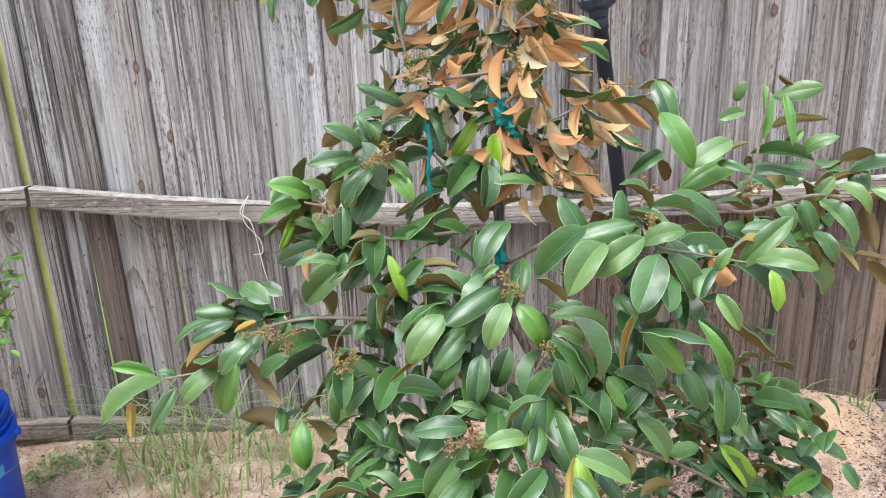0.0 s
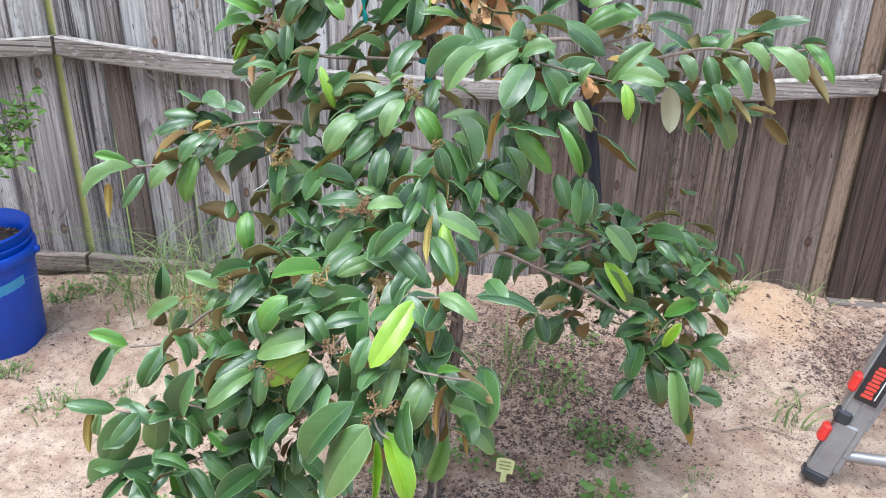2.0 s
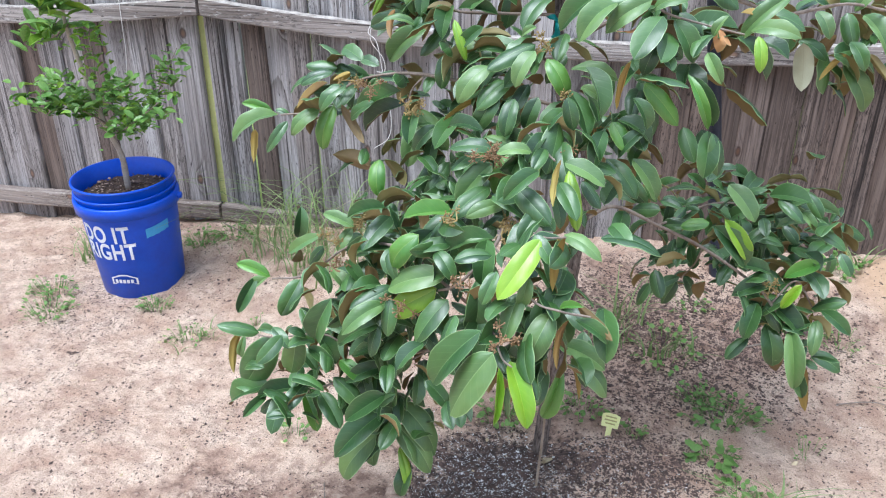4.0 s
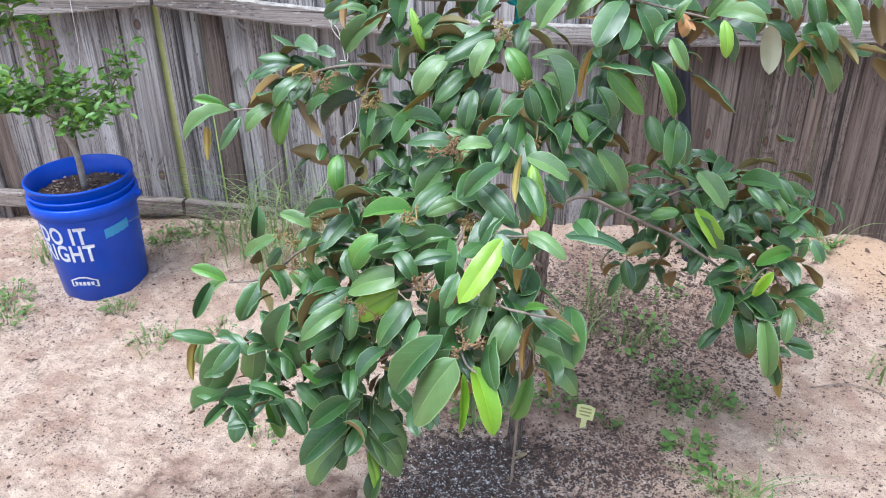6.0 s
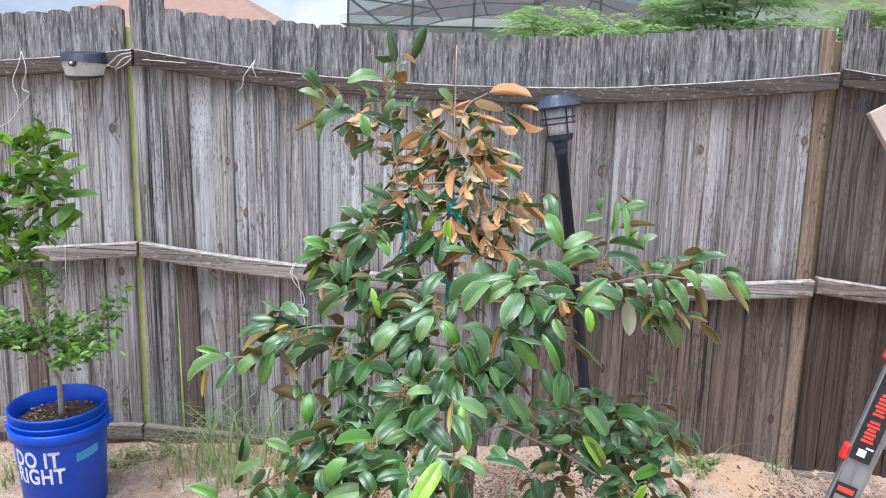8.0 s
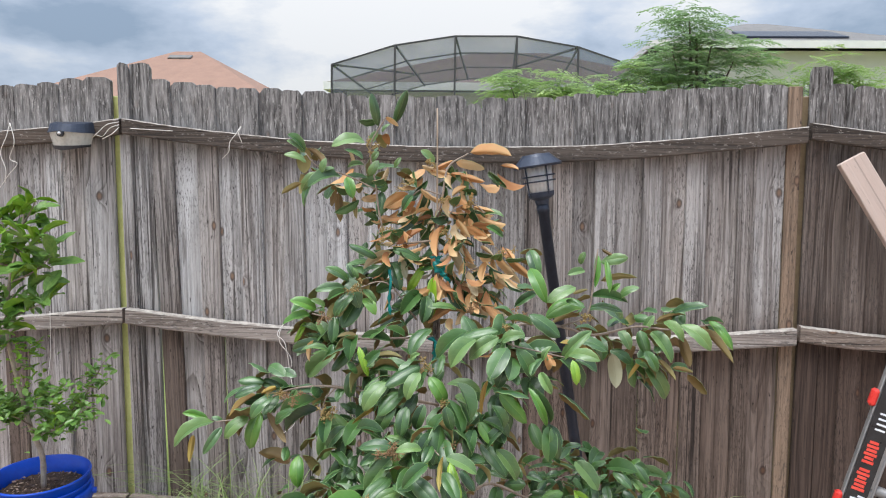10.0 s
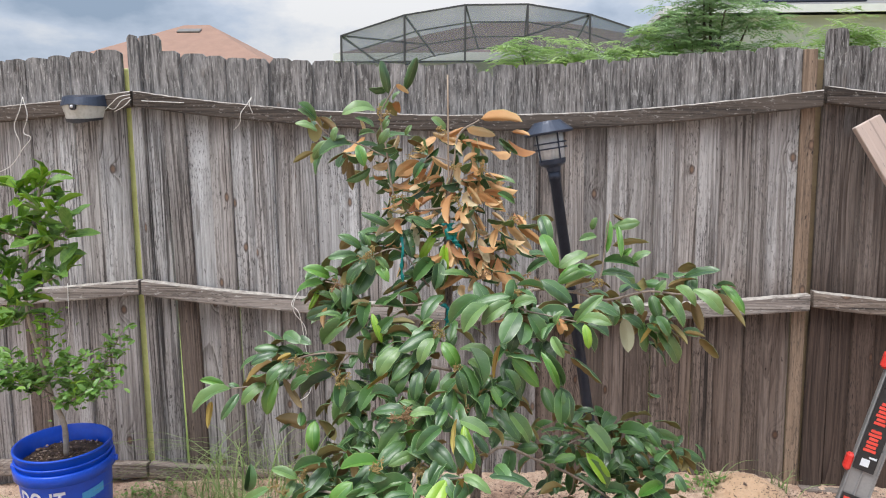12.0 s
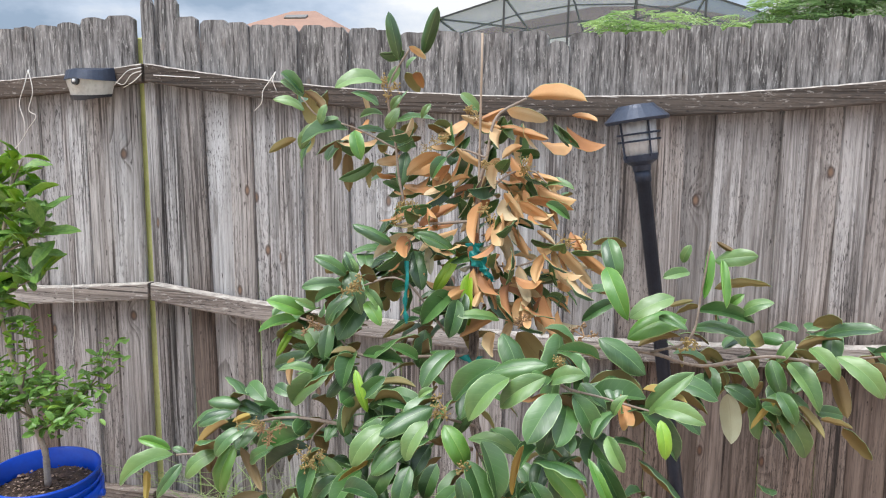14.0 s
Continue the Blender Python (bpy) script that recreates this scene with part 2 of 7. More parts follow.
        c = mixed(nt, calc(nt, "MULTIPLY", low, browned), c, mixed(nt, 1.0, c, darker, "MULTIPLY"))
    nt.links.new(c, bsdf.inputs["Base Color"])
    tone = calc(nt, "SUBTRACT", calc(nt, "SUBTRACT", 1.0, calc(nt, "MULTIPLY", late, 0.5)), calc(nt, "MAXIMUM", calc(nt, "MULTIPLY", span(nt, streak, 0.54, 0.66), 0.6), check))
    bumped(nt, bsdf, tone, 0.6, 0.003)
    return m


WOOD = wood_material("weathered_picket", (0.050, 0.043, 0.042), (0.172, 0.160, 0.150), (0.63, 0.64, 0.65), 1.0, 2, 0.0095, 1.0, 0.42)
# browner, darker board wood for the right-hand panel
WOOD_BROWN = wood_material("brown_picket", (0.032, 0.024, 0.021), (0.098, 0.073, 0.061), (0.30, 0.265, 0.245), 1.0, 2, 0.0095, 1.0, 1.0)
WOOD_TWO_TONE = wood_material("grey_picket_brown_below", (0.042, 0.035, 0.033), (0.150, 0.128, 0.116), (0.56, 0.55, 0.545), 1.0, 2, 0.0095, 1.0, 1.0, (0.50, 0.405, 0.350))
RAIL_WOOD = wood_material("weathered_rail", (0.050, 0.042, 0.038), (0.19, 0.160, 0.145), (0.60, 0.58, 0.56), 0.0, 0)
RAIL_LOW = wood_material("brown_rail", (0.045, 0.036, 0.031), (0.16, 0.125, 0.105), (0.38, 0.33, 0.29), 0.0, 0)
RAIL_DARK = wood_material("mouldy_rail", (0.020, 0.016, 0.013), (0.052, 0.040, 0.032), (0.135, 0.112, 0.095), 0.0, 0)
SPLINTER = mottled("splintered_edge", (0.16, 0.135, 0.115), (0.62, 0.58, 0.53), 30, 0.9, 0, 0.5, 0.003, 160)
BATTEN_WOOD = wood_material("tan_batten", (0.08, 0.06, 0.045), (0.17, 0.115, 0.078), (0.32, 0.235, 0.170), 0.0)
PLANK_WOOD = wood_material("sawn_plank", (0.50, 0.40, 0.34), (0.56, 0.44, 0.38), (0.66, 0.54, 0.48), 0.0, 2, 0.011, 0.28)
BROWN_POST = mottled("brown_post", (0.20, 0.145, 0.09), (0.28, 0.22, 0.13), 25, 0.9)
# bright yellow-green paints in the lit lawn glimpsed through the slit
POST_LAWN_GLOW = mottled("lawn_glow_post", (0.66, 0.68, 0.24), (0.80, 0.82, 0.36), 25, 0.9)


def ground_material():
    m, nt, bsdf = material("sandy_yard", (0.5, 0.38, 0.27), 0.95)
    p = node(nt, "ShaderNodeNewGeometry").outputs["Position"]
    xyz = node(nt, "ShaderNodeSeparateXYZ", {0: p}).outputs
    broad, mid_n = noisy(nt, p, 1.7, 3.0), noisy(nt, p, 9.0, 4.0)
    fine, grit = noisy(nt, p, 60.0, 4.0, 0.6), noisy(nt, p, 420.0, 2.0)
    lump = noisy(nt, p, 26.0, 4.0, 0.6)
    sand = mixed(nt, span(nt, mid_n, 0.36, 0.62), (0.62, 0.430, 0.315), (0.91, 0.725, 0.565))
    sand = mixed(nt, span(nt, lump, 0.40, 0.52, 0.55, 0.0), sand, (0.50, 0.335, 0.255))
    sand = mixed(nt, span(nt, grit, 0.36, 0.62), mixed(nt, 1.0, sand, (0.66, 0.60, 0.56), "MULTIPLY"), sand)
    # leaf mould and mulch gather in loose patches
    lean = span(nt, xyz[0], 0.45, 1.3, -0.01, -0.02)
    litter = calc(nt, "ADD", calc(nt, "MULTIPLY_ADD", broad, 0.5, calc(nt, "MULTIPLY", mid_n, 0.34)), lean)
    for sx, sy, size in ((-0.36, 1.0, 0.13), (0.05, 0.80, 0.15), (0.20, 0.86, 0.12), (0.95, 1.22, 0.16), (1.30, 1.42, 0.16), (1.0, 1.55, 0.30), (1.3, 1.75, 0.26), (1.8, 1.78, 0.24)):
        ux, uy = calc(nt, "SUBTRACT", xyz[0], sx), calc(nt, "SUBTRACT", xyz[1], sy)
        near = calc(nt, "SQRT", calc(nt, "ADD", calc(nt, "MULTIPLY", ux, ux), calc(nt, "MULTIPLY", uy, uy)))
        litter = calc(nt, "ADD", litter, span(nt, near, 0.0, size, 0.15, 0.0))
    patch = span(nt, litter, 0.43, 0.60)
    def crumbs(scale, thin, thick):
        """Separate dark crumbs: cells of which some are litter, more of them in the patches."""
        warped = node(nt, "ShaderNodeVectorMath", {0: p, 1: node(nt, "ShaderNodeVectorMath", {0: node(nt, "ShaderNodeTexNoise", {"Vector": p, "Scale": scale * 0.9, "Detail": 2.0}).outputs[1], "Scale": 0.9 / scale}, operation="SCALE").outputs[0]}, operation="ADD").outputs[0]
        cell = node(nt, "ShaderNodeTexVoronoi", {"Vector": warped, "Scale": scale, "Randomness": 1.0})
        lot = node(nt, "ShaderNodeSeparateXYZ", {0: cell.outputs["Color"]}).outputs[0]
        dark_cell = calc(nt, "LESS_THAN", lot, span(nt, patch, 0.0, 1.0, thin, thick))
        return calc(nt, "MULTIPLY", dark_cell, span(nt, cell.outputs["Distance"], 0.28, 0.46, 1.0, 0.0))
    speck = calc(nt, "MAXIMUM", crumbs(170.0, 0.05, 0.46), crumbs(92.0, 0.022, 0.26))
    ragged = span(nt, calc(nt, "MULTIPLY_ADD", patch, 0.13, noisy(nt, p, 120.0, 5.0, 0.75)), 0.625, 0.675)
    speck = calc(nt, "MAXIMUM", speck, calc(nt, "MULTIPLY", ragged, 0.85))
    sand = mixed(nt, calc(nt, "MULTIPLY", patch, span(nt, fine, 0.42, 0.56, 0.10, 0.70)), sand, mixed(nt, lump, (0.14, 0.088, 0.074), (0.44, 0.285, 0.230)))
    sand = mixed(nt, span(nt, fine, 0.30, 0.46, 0.35, 0.0), sand, mixed(nt, 1.0, sand, (0.62, 0.54, 0.50), "MULTIPLY"))
    c = mixed(nt, calc(nt, "MULTIPLY", speck, 0.88), sand, mixed(nt, grit, (0.070, 0.042, 0.036), (0.21, 0.135, 0.11)))
    mx, my = calc(nt, "SUBTRACT", xyz[0], 1.66), calc(nt, "SUBTRACT", xyz[1], 1.96)
    heap = calc(nt, "SQRT", calc(nt, "ADD", calc(nt, "MULTIPLY", mx, mx), calc(nt, "MULTIPLY", my, my)))
    heap = span(nt, calc(nt, "MULTIPLY_ADD", mid_n, 0.12, heap), 0.14, 0.22, 0.9, 0.0)
    c = mixed(nt, heap, c, mixed(nt, fine, (0.58, 0.37, 0.225), (0.80, 0.56, 0.37)))
    # damp, broken brown earth beside and behind the planting bed
    for ax, ay, bx, by, size, depth in ((0.02, 0.80, 0.50, 0.88, 0.17, 0.80), (0.78, 1.42, 0.84, 1.85, 0.20, 0.60), (0.60, 1.30, 0.80, 1.32, 0.14, 0.45), (1.86, 1.74, 2.25, 1.95, 0.20, 0.65), (1.22, 1.72, 1.44, 1.80, 0.16, 0.5)):
        lx, ly = bx - ax, by - ay
        t = calc(nt, "ADD", calc(nt, "MULTIPLY", calc(nt, "SUBTRACT", xyz[0], ax), lx / (lx * lx + ly * ly)), calc(nt, "MULTIPLY", calc(nt, "SUBTRACT", xyz[1], ay), ly / (lx * lx + ly * ly)))
        t = span(nt, t, 0.0, 1.0)
        ux = calc(nt, "SUBTRACT", xyz[0], calc(nt, "MULTIPLY_ADD", t, lx, ax))
        uy = calc(nt, "SUBTRACT", xyz[1], calc(nt, "MULTIPLY_ADD", t, ly, ay))
        away = calc(nt, "SQRT", calc(nt, "ADD", calc(nt, "MULTIPLY", ux, ux), calc(nt, "MULTIPLY", uy, uy)))
        away = calc(nt, "ADD", away, calc(nt, "MULTIPLY_ADD", mid_n, 0.30, calc(nt, "MULTIPLY_ADD", lump, 0.22, -0.26)))
        darker = calc(nt, "MULTIPLY", span(nt, away, size * 0.35, size, depth, 0.0), span(nt, fine, 0.34, 0.54, 0.45, 1.0))
        c = mixed(nt, darker, c, mixed(nt, span(nt, lump, 0.38, 0.60), (0.155, 0.092, 0.068), (0.42, 0.275, 0.205)))
    # potting soil round the trunk, with a thinner lobe to one side
    def lobe(cx, cy, kx, ky, more):
        dx = calc(nt, "MULTIPLY", calc(nt, "SUBTRACT", xyz[0], cx), kx)
        dy = calc(nt, "MULTIPLY", calc(nt, "SUBTRACT", xyz[1], cy), ky)
        return calc(nt, "ADD", calc(nt, "SQRT", calc(nt, "ADD", calc(nt, "MULTIPLY", dx, dx), calc(nt, "MULTIPLY", dy, dy))), more)
    rough_edge = calc(nt, "MULTIPLY_ADD", mid_n, 0.34, calc(nt, "MULTIPLY_ADD", fine, 0.34, -0.34))
    core = span(nt, calc(nt, "ADD", lobe(0.60, 1.04, 0.95, 1.0, 0.0), rough_edge), 0.13, 0.22, 0.95, 0.0)
    thin = span(nt, calc(nt, "ADD", lobe(0.86, 1.13, 0.85, 1.25, 0.0), calc(nt, "MULTIPLY", rough_edge, 1.5)), 0.03, 0.20, 0.12, 0.0)
    soil = mixed(nt, span(nt, fine, 0.35, 0.65), (0.022, 0.014, 0.013), (0.115, 0.080, 0.068))
    c = mixed(nt, thin, c, mixed(nt, span(nt, fine, 0.36, 0.62), (0.030, 0.019, 0.017), (0.20, 0.13, 0.105)))
    c = mixed(nt, core, c, soil)
    # lawn beyond the fence
    lawn = mixed(nt, mid_n, (0.18, 0.26, 0.05), (0.40, 0.45, 0.13))
    c = mixed(nt, span(nt, xyz[1], 2.16, 2.3), c, lawn)
    nt.links.new(c, bsdf.inputs["Base Color"])
    bumped(nt, bsdf, calc(nt, "ADD", calc(nt, "MULTIPLY_ADD", fine, 0.7, calc(nt, "MULTIPLY", grit, 0.3)), calc(nt, "MULTIPLY", lump, 0.5)), 1.0, 0.020)
    return m


def leaf_top(name, deep, lit, rib, rough=0.35):
    """Glossy upper face: pale midrib and margin, side veins, blotches."""
    m, nt, bsdf = material(name, deep, rough)
    uv = node(nt, "ShaderNodeSeparateXYZ", {0: coords(nt, "UV")}).outputs
    across = calc(nt, "ABSOLUTE", calc(nt, "SUBTRACT", uv[1], 0.5))
    rnd = leaf_chance(nt)
    v = coords(nt)
    w = node(nt, "ShaderNodeVectorMath", {0: v, 1: node(nt, "ShaderNodeCombineXYZ", {0: calc(nt, "MULTIPLY", rnd, 53.0)}).outputs[0]}, operation="ADD").outputs[0]
    blotch = noisy(nt, w, 4.0, 4.0)
    c = mixed(nt, span(nt, calc(nt, "MULTIPLY_ADD", rnd, 0.6, calc(nt, "MULTIPLY", blotch, 0.6)), 0.25, 0.95), deep, lit)
    vein = calc(nt, "PINGPONG", calc(nt, "ADD", calc(nt, "MULTIPLY", uv[0], 15.0), calc(nt, "MULTIPLY", across, -7.0)), 1.0)
    c = mixed(nt, span(nt, vein, 0.0, 0.16, 0.09, 0.0), c, rib)
    c = mixed(nt, span(nt, across, 0.0, 0.020, 0.55, 0.0), c, rib)
    c = mixed(nt, span(nt, across, 0.462, 0.494, 0.0, 0.8), c, rib)
    bsdf.inputs["Specular IOR Level"].default_value = 0.9
    scar = span(nt, noisy(nt, w, 11.0, 3.0), 0.77, 0.80)
    c = mixed(nt, calc(nt, "MULTIPLY", scar, 0.7), c, (0.20, 0.14, 0.05))
    nt.links.new(c, bsdf.inputs["Base Color"])
    nt.links.new(span(nt, blotch, 0.3, 0.7, rough - 0.07, rough + 0.1), bsdf.inputs["Roughness"])
    bumped(nt, bsdf, calc(nt, "ADD", span(nt, vein, 0.0, 0.3, 0.0, 0.5), calc(nt, "MULTIPLY", blotch, 0.6)), 0.13, 0.0012)
    return m


def leaf_under(name, tones):
    """Felted lower face: each leaf takes its own tone, which drifts along it."""
    m, nt, bsdf = material(name, tones[0], 0.6)
    v, rnd = coords(nt), leaf_chance(nt)
    w = node(nt, "ShaderNodeVectorMath", {0: v, 1: node(nt, "ShaderNodeCombineXYZ", {0: calc(nt, "MULTIPLY", rnd, 31.0)}).outputs[0]}, operation="ADD").outputs[0]
    uv = node(nt, "ShaderNodeSeparateXYZ", {0: coords(nt, "UV")}).outputs
    across = calc(nt, "ABSOLUTE", calc(nt, "SUBTRACT", uv[1], 0.5))
    ramp = nt.nodes.new("ShaderNodeValToRGB")
    for k, tone in enumerate(tones):
        stop = ramp.color_ramp.elements[k] if k < 2 else ramp.color_ramp.elements.new(k / (len(tones) - 1))
        stop.position, stop.color = (k / (len(tones) - 1) if k != 1 else 1.0 / (len(tones) - 1)), rgb(tone)
    drift = calc(nt, "MULTIPLY_ADD", noisy(nt, w, 2.5, 3.0), 0.35, calc(nt, "MULTIPLY_ADD", uv[0], 0.28, calc(nt, "MULTIPLY_ADD", rnd, 0.95, -0.24)))
    nt.links.new(drift, ramp.inputs[0])
    c = mixed(nt, span(nt, across, 0.0, 0.022, 0.35, 0.0), ramp.outputs[0], mixed(nt, 1.0, ramp.outputs[0], (0.6, 0.55, 0.5), "MULTIPLY"))
    c = mixed(nt, span(nt, noisy(nt, w, 40.0, 3.0), 0.3, 0.7, 0.0, 0.22), c, mixed(nt, 1.0, c, (0.6, 0.5, 0.42), "MULTIPLY"))
    nt.links.new(c, bsdf.inputs["Base Color"])
    return m


TOP_GREEN = leaf_top("leaf_green", (0.014, 0.056, 0.013), (0.072, 0.176, 0.036), (0.26, 0.41, 0.16), 0.41)
TOP_FRESH = leaf_top("leaf_fresh_green", (0.052, 0.180, 0.016), (0.115, 0.275, 0.030), (0.32, 0.45, 0.12), 0.46)
# young yellow-green, brightened in place of light shining through the leaf
TOP_YOUNG = leaf_top("leaf_young_yellow_green", (0.145, 0.320, 0.010), (0.27, 0.45, 0.018), (0.45, 0.58, 0.10), 0.46)
# paler green: the sky's sheen on a leaf is put into its colour
TOP_SHEEN = leaf_top("leaf_sheen_green", (0.055, 0.135, 0.030), (0.155, 0.270, 0.068), (0.32, 0.46, 0.19), 0.46)
UNDER_OLIVE = leaf_under("leaf_underside_olive", ((0.14, 0.090, 0.038), (0.24, 0.172, 0.062), (0.30, 0.270, 0.105)))
# bronze tones raised to imitate light coming through from the upper side
UNDER_BRONZE = leaf_under("leaf_underside_bronze", ((0.25, 0.110, 0.050), (0.46, 0.215, 0.085), (0.60, 0.325, 0.135), (0.64, 0.415, 0.200), (0.58, 0.470, 0.290)))
UNDER_GOLD = leaf_under("leaf_underside_gold", ((0.17, 0.10, 0.03), (0.34, 0.23, 0.045), (0.46, 0.37, 0.10)))
UNDER_PALE = leaf_under("leaf_underside_pale", ((0.34, 0.34, 0.22), (0.46, 0.45, 0.32)))
BARK, bark_nt, bark_bsdf = material("bark", (0.2, 0.16, 0.13), 0.95)
bark_v = stretched(bark_nt, coords(bark_nt), (1, 1, 0.16))
bark_fibre = noisy(bark_nt, bark_v, 230.0, 4.0, 0.65)
bark_nt.links.new(mixed(bark_nt, span(bark_nt, bark_fibre, 0.36, 0.62), (0.055, 0.040, 0.034), mixed(bark_nt, noisy(bark_nt, coords(bark_nt), 18.0), (0.20, 0.155, 0.13), (0.36, 0.30, 0.26))), bark_bsdf.inputs["Base Color"])
bumped(bark_nt, bark_bsdf, bark_fibre, 1.0, 0.006)
TWIG = mottled("twig_bark", (0.17, 0.125, 0.095), (0.36, 0.30, 0.245), 60, 0.85, 0, 0.4, 0.002, 260)
SAPLING_BARK = mottled("sapling_bark", (0.30, 0.25, 0.19), (0.50, 0.44, 0.36), 40, 0.85, 0, 0.4, 0.002, 220)
BUD = mottled("dry_flower_buds", (0.22, 0.14, 0.045), (0.42, 0.32, 0.13), 90, 0.8)
BUD_RUST = mottled("rusty_flower_stalks", (0.20, 0.115, 0.055), (0.36, 0.23, 0.12), 90, 0.8)
BLUE = mottled("blue_bucket_plastic", (0.001, 0.060, 0.52), (0.002, 0.084, 0.64), 14, 0.38, 0, 0.08, 0.0008, 90)
WHITE_INK = mottled("white_ink", (0.78, 0.80, 0.82), (0.66, 0.70, 0.76), 40, 0.5)
TAPE = mottled("light_blue_tape", (0.045, 0.30, 0.62), (0.08, 0.38, 0.70), 40, 0.6)
POT_SOIL = mottled("potting_soil", (0.030, 0.020, 0.015), (0.17, 0.110, 0.075), 95, 0.95, 0, 0.9, 0.008, 160)
BLACK = mottled("black_plastic", (0.018, 0.020, 0.026), (0.04, 0.043, 0.052), 30, 0.42, 0, 0.1)
NAVY_BLACK = mottled("dark_painted_metal", (0.024, 0.032, 0.054), (0.045, 0.060, 0.095), 25, 0.4, 0.2, 0.1)
ALUMINIUM = mottled("dull_aluminium", (0.25, 0.25, 0.255), (0.35, 0.35, 0.345), 18, 0.45, 0.4, 0.15, 0.001, 160)
RED = mottled("red_plastic", (0.62, 0.022, 0.018), (0.75, 0.05, 0.035), 30, 0.4)
LABEL = mottled("black_sticker", (0.012, 0.012, 0.014), (0.03, 0.03, 0.032), 40, 0.35)
LETTER_RED = mottled("red_print", (0.70, 0.05, 0.035), (0.80, 0.09, 0.06), 60, 0.5)
STRING = mottled("white_twine", (0.66, 0.64, 0.60), (0.80, 0.78, 0.74), 80, 0.9)
TEAL = mottled("teal_garden_tape", (0.0, 0.19, 0.18), (0.01, 0.28, 0.25), 60, 0.45)
BAMBOO = mottled("bamboo", (0.26, 0.19, 0.13), (0.42, 0.33, 0.25), 30, 0.6)
TAG = mottled("yellow_plant_tag", (0.62, 0.60, 0.22), (0.74, 0.72, 0.34), 40, 0.6)
TAG_INK = mottled("faded_print", (0.30, 0.27, 0.10), (0.38, 0.33, 0.12), 60, 0.7)
HUSK = mottled("dry_husk", (0.50, 0.37, 0.20), (0.72, 0.62, 0.42), 60, 0.85)
MULCH = mottled("mulch", (0.032, 0.021, 0.018), (0.19, 0.125, 0.10), 50, 0.95)
PERLITE = mottled("perlite", (0.70, 0.69, 0.66), (0.82, 0.81, 0.78), 50, 0.95)
GRASS = mottled("grass_blade", (0.15, 0.26, 0.07), (0.37, 0.46, 0.20), 12, 0.6)
DRY_GRASS = mottled("dry_grass_blade", (0.34, 0.30, 0.16), (0.50, 0.46, 0.28), 12, 0.8)
WEED = mottled("weed_leaf", (0.11, 0.24, 0.05), (0.25, 0.41, 0.11), 20, 0.55)
CITRUS = mottled("sapling_leaf", (0.115, 0.28, 0.052), (0.30, 0.48, 0.115), 9, 0.4)
CITRUS_NEW = mottled("sapling_young_leaf", (0.19, 0.38, 0.035), (0.33, 0.52, 0.06), 9, 0.42)
FROSTED = mottled("frosted_lens", (0.60, 0.63, 0.66), (0.78, 0.80, 0.82), 60, 0.14)
DIFFUSER = mottled("ribbed_diffuser", (0.50, 0.50, 0.46), (0.60, 0.60, 0.56), 60, 0.3)
STUCCO = mottled("stucco", (0.60, 0.57, 0.50), (0.68, 0.65, 0.58), 3, 0.95)
STUCCO_GREY = mottled("grey_stucco", (0.56, 0.555, 0.545), (0.64, 0.635, 0.62), 3, 0.95)
SHINGLE_RED = mottled("terracotta_shingles", (0.27, 0.165, 0.122), (0.36, 0.225, 0.170), 2.5, 0.95, 0, 0.5, 0.03, 22)
SHINGLE_BROWN = mottled("brown_shingles", (0.13, 0.085, 0.080), (0.19, 0.130, 0.120), 2.5, 0.95, 0, 0.5, 0.03, 22)
SHINGLE_GREY = mottled("grey_shingles", (0.17, 0.165, 0.16), (0.24, 0.235, 0.23), 2.5, 0.95, 0, 0.5, 0.03, 22)
TRIM = mottled("white_trim", (0.66, 0.66, 0.66), (0.76, 0.76, 0.76), 5, 0.7)
FRAME_DARK = mottled("bronze_cage_frame", (0.035, 0.035, 0.04), (0.06, 0.06, 0.065), 5, 0.6)
NEAR_FOLIAGE = mottled("feathery_leaf", (0.22, 0.36, 0.17), (0.42, 0.55, 0.29), 3.0, 0.6)
SHRUB_FOLIAGE = mottled("lime_feathery_leaf", (0.26, 0.42, 0.15), (0.48, 0.60, 0.25), 3.0, 0.6)


def let_through(m, share):
    """Thin leaves pass some light on."""
    nt = m.node_tree
    bsdf, out = nt.nodes["Principled BSDF"], nt.nodes["Material Output"]
    glow = node(nt, "ShaderNodeBsdfTranslucent", {"Color": bsdf.inputs["Base Color"].links[0].from_socket})
    nt.links.new(node(nt, "ShaderNodeMixShader", {0: share, 1: bsdf.outputs[0], 2: glow.outputs[0]}).outputs[0], out.inputs[0])


for thin in (NEAR_FOLIAGE, SHRUB_FOLIAGE, GRASS, WEED, CITRUS, CITRUS_NEW):
    let_through(thin, 0.35)


def screen_material():
    m, nt, bsdf = material("insect_screen", (0.13, 0.145, 0.175), 0.9)
    clear = nt.nodes.new("ShaderNodeBsdfTransparent")
    weave = noisy(nt, coords(nt), 0.8)
    mix = node(nt, "ShaderNodeMixShader", {0: span(nt, weave, 0.3, 0.7, 0.40, 0.50), 1: clear.outputs[0], 2: bsdf.outputs[0]})
    nt.links.new(mix.outputs[0], nt.nodes["Material Output"].inputs[0])
    return m


SCREEN = screen_material()
WINDOW_GLASS, _, _wb = material("window_glass", (0.05, 0.06, 0.07), 0.08)

# ---- the ground ----
RISE = ((-400.0, 0.0), (-3.0, -0.04), (-1.3, 0.0), (-0.74, 0.055), (-0.39, 0.09), (0.4, 0.14), (1.2, 0.18), (1.56, 0.165), (1.9, 0.15), (4.0, 0.14), (400.0, 0.0))


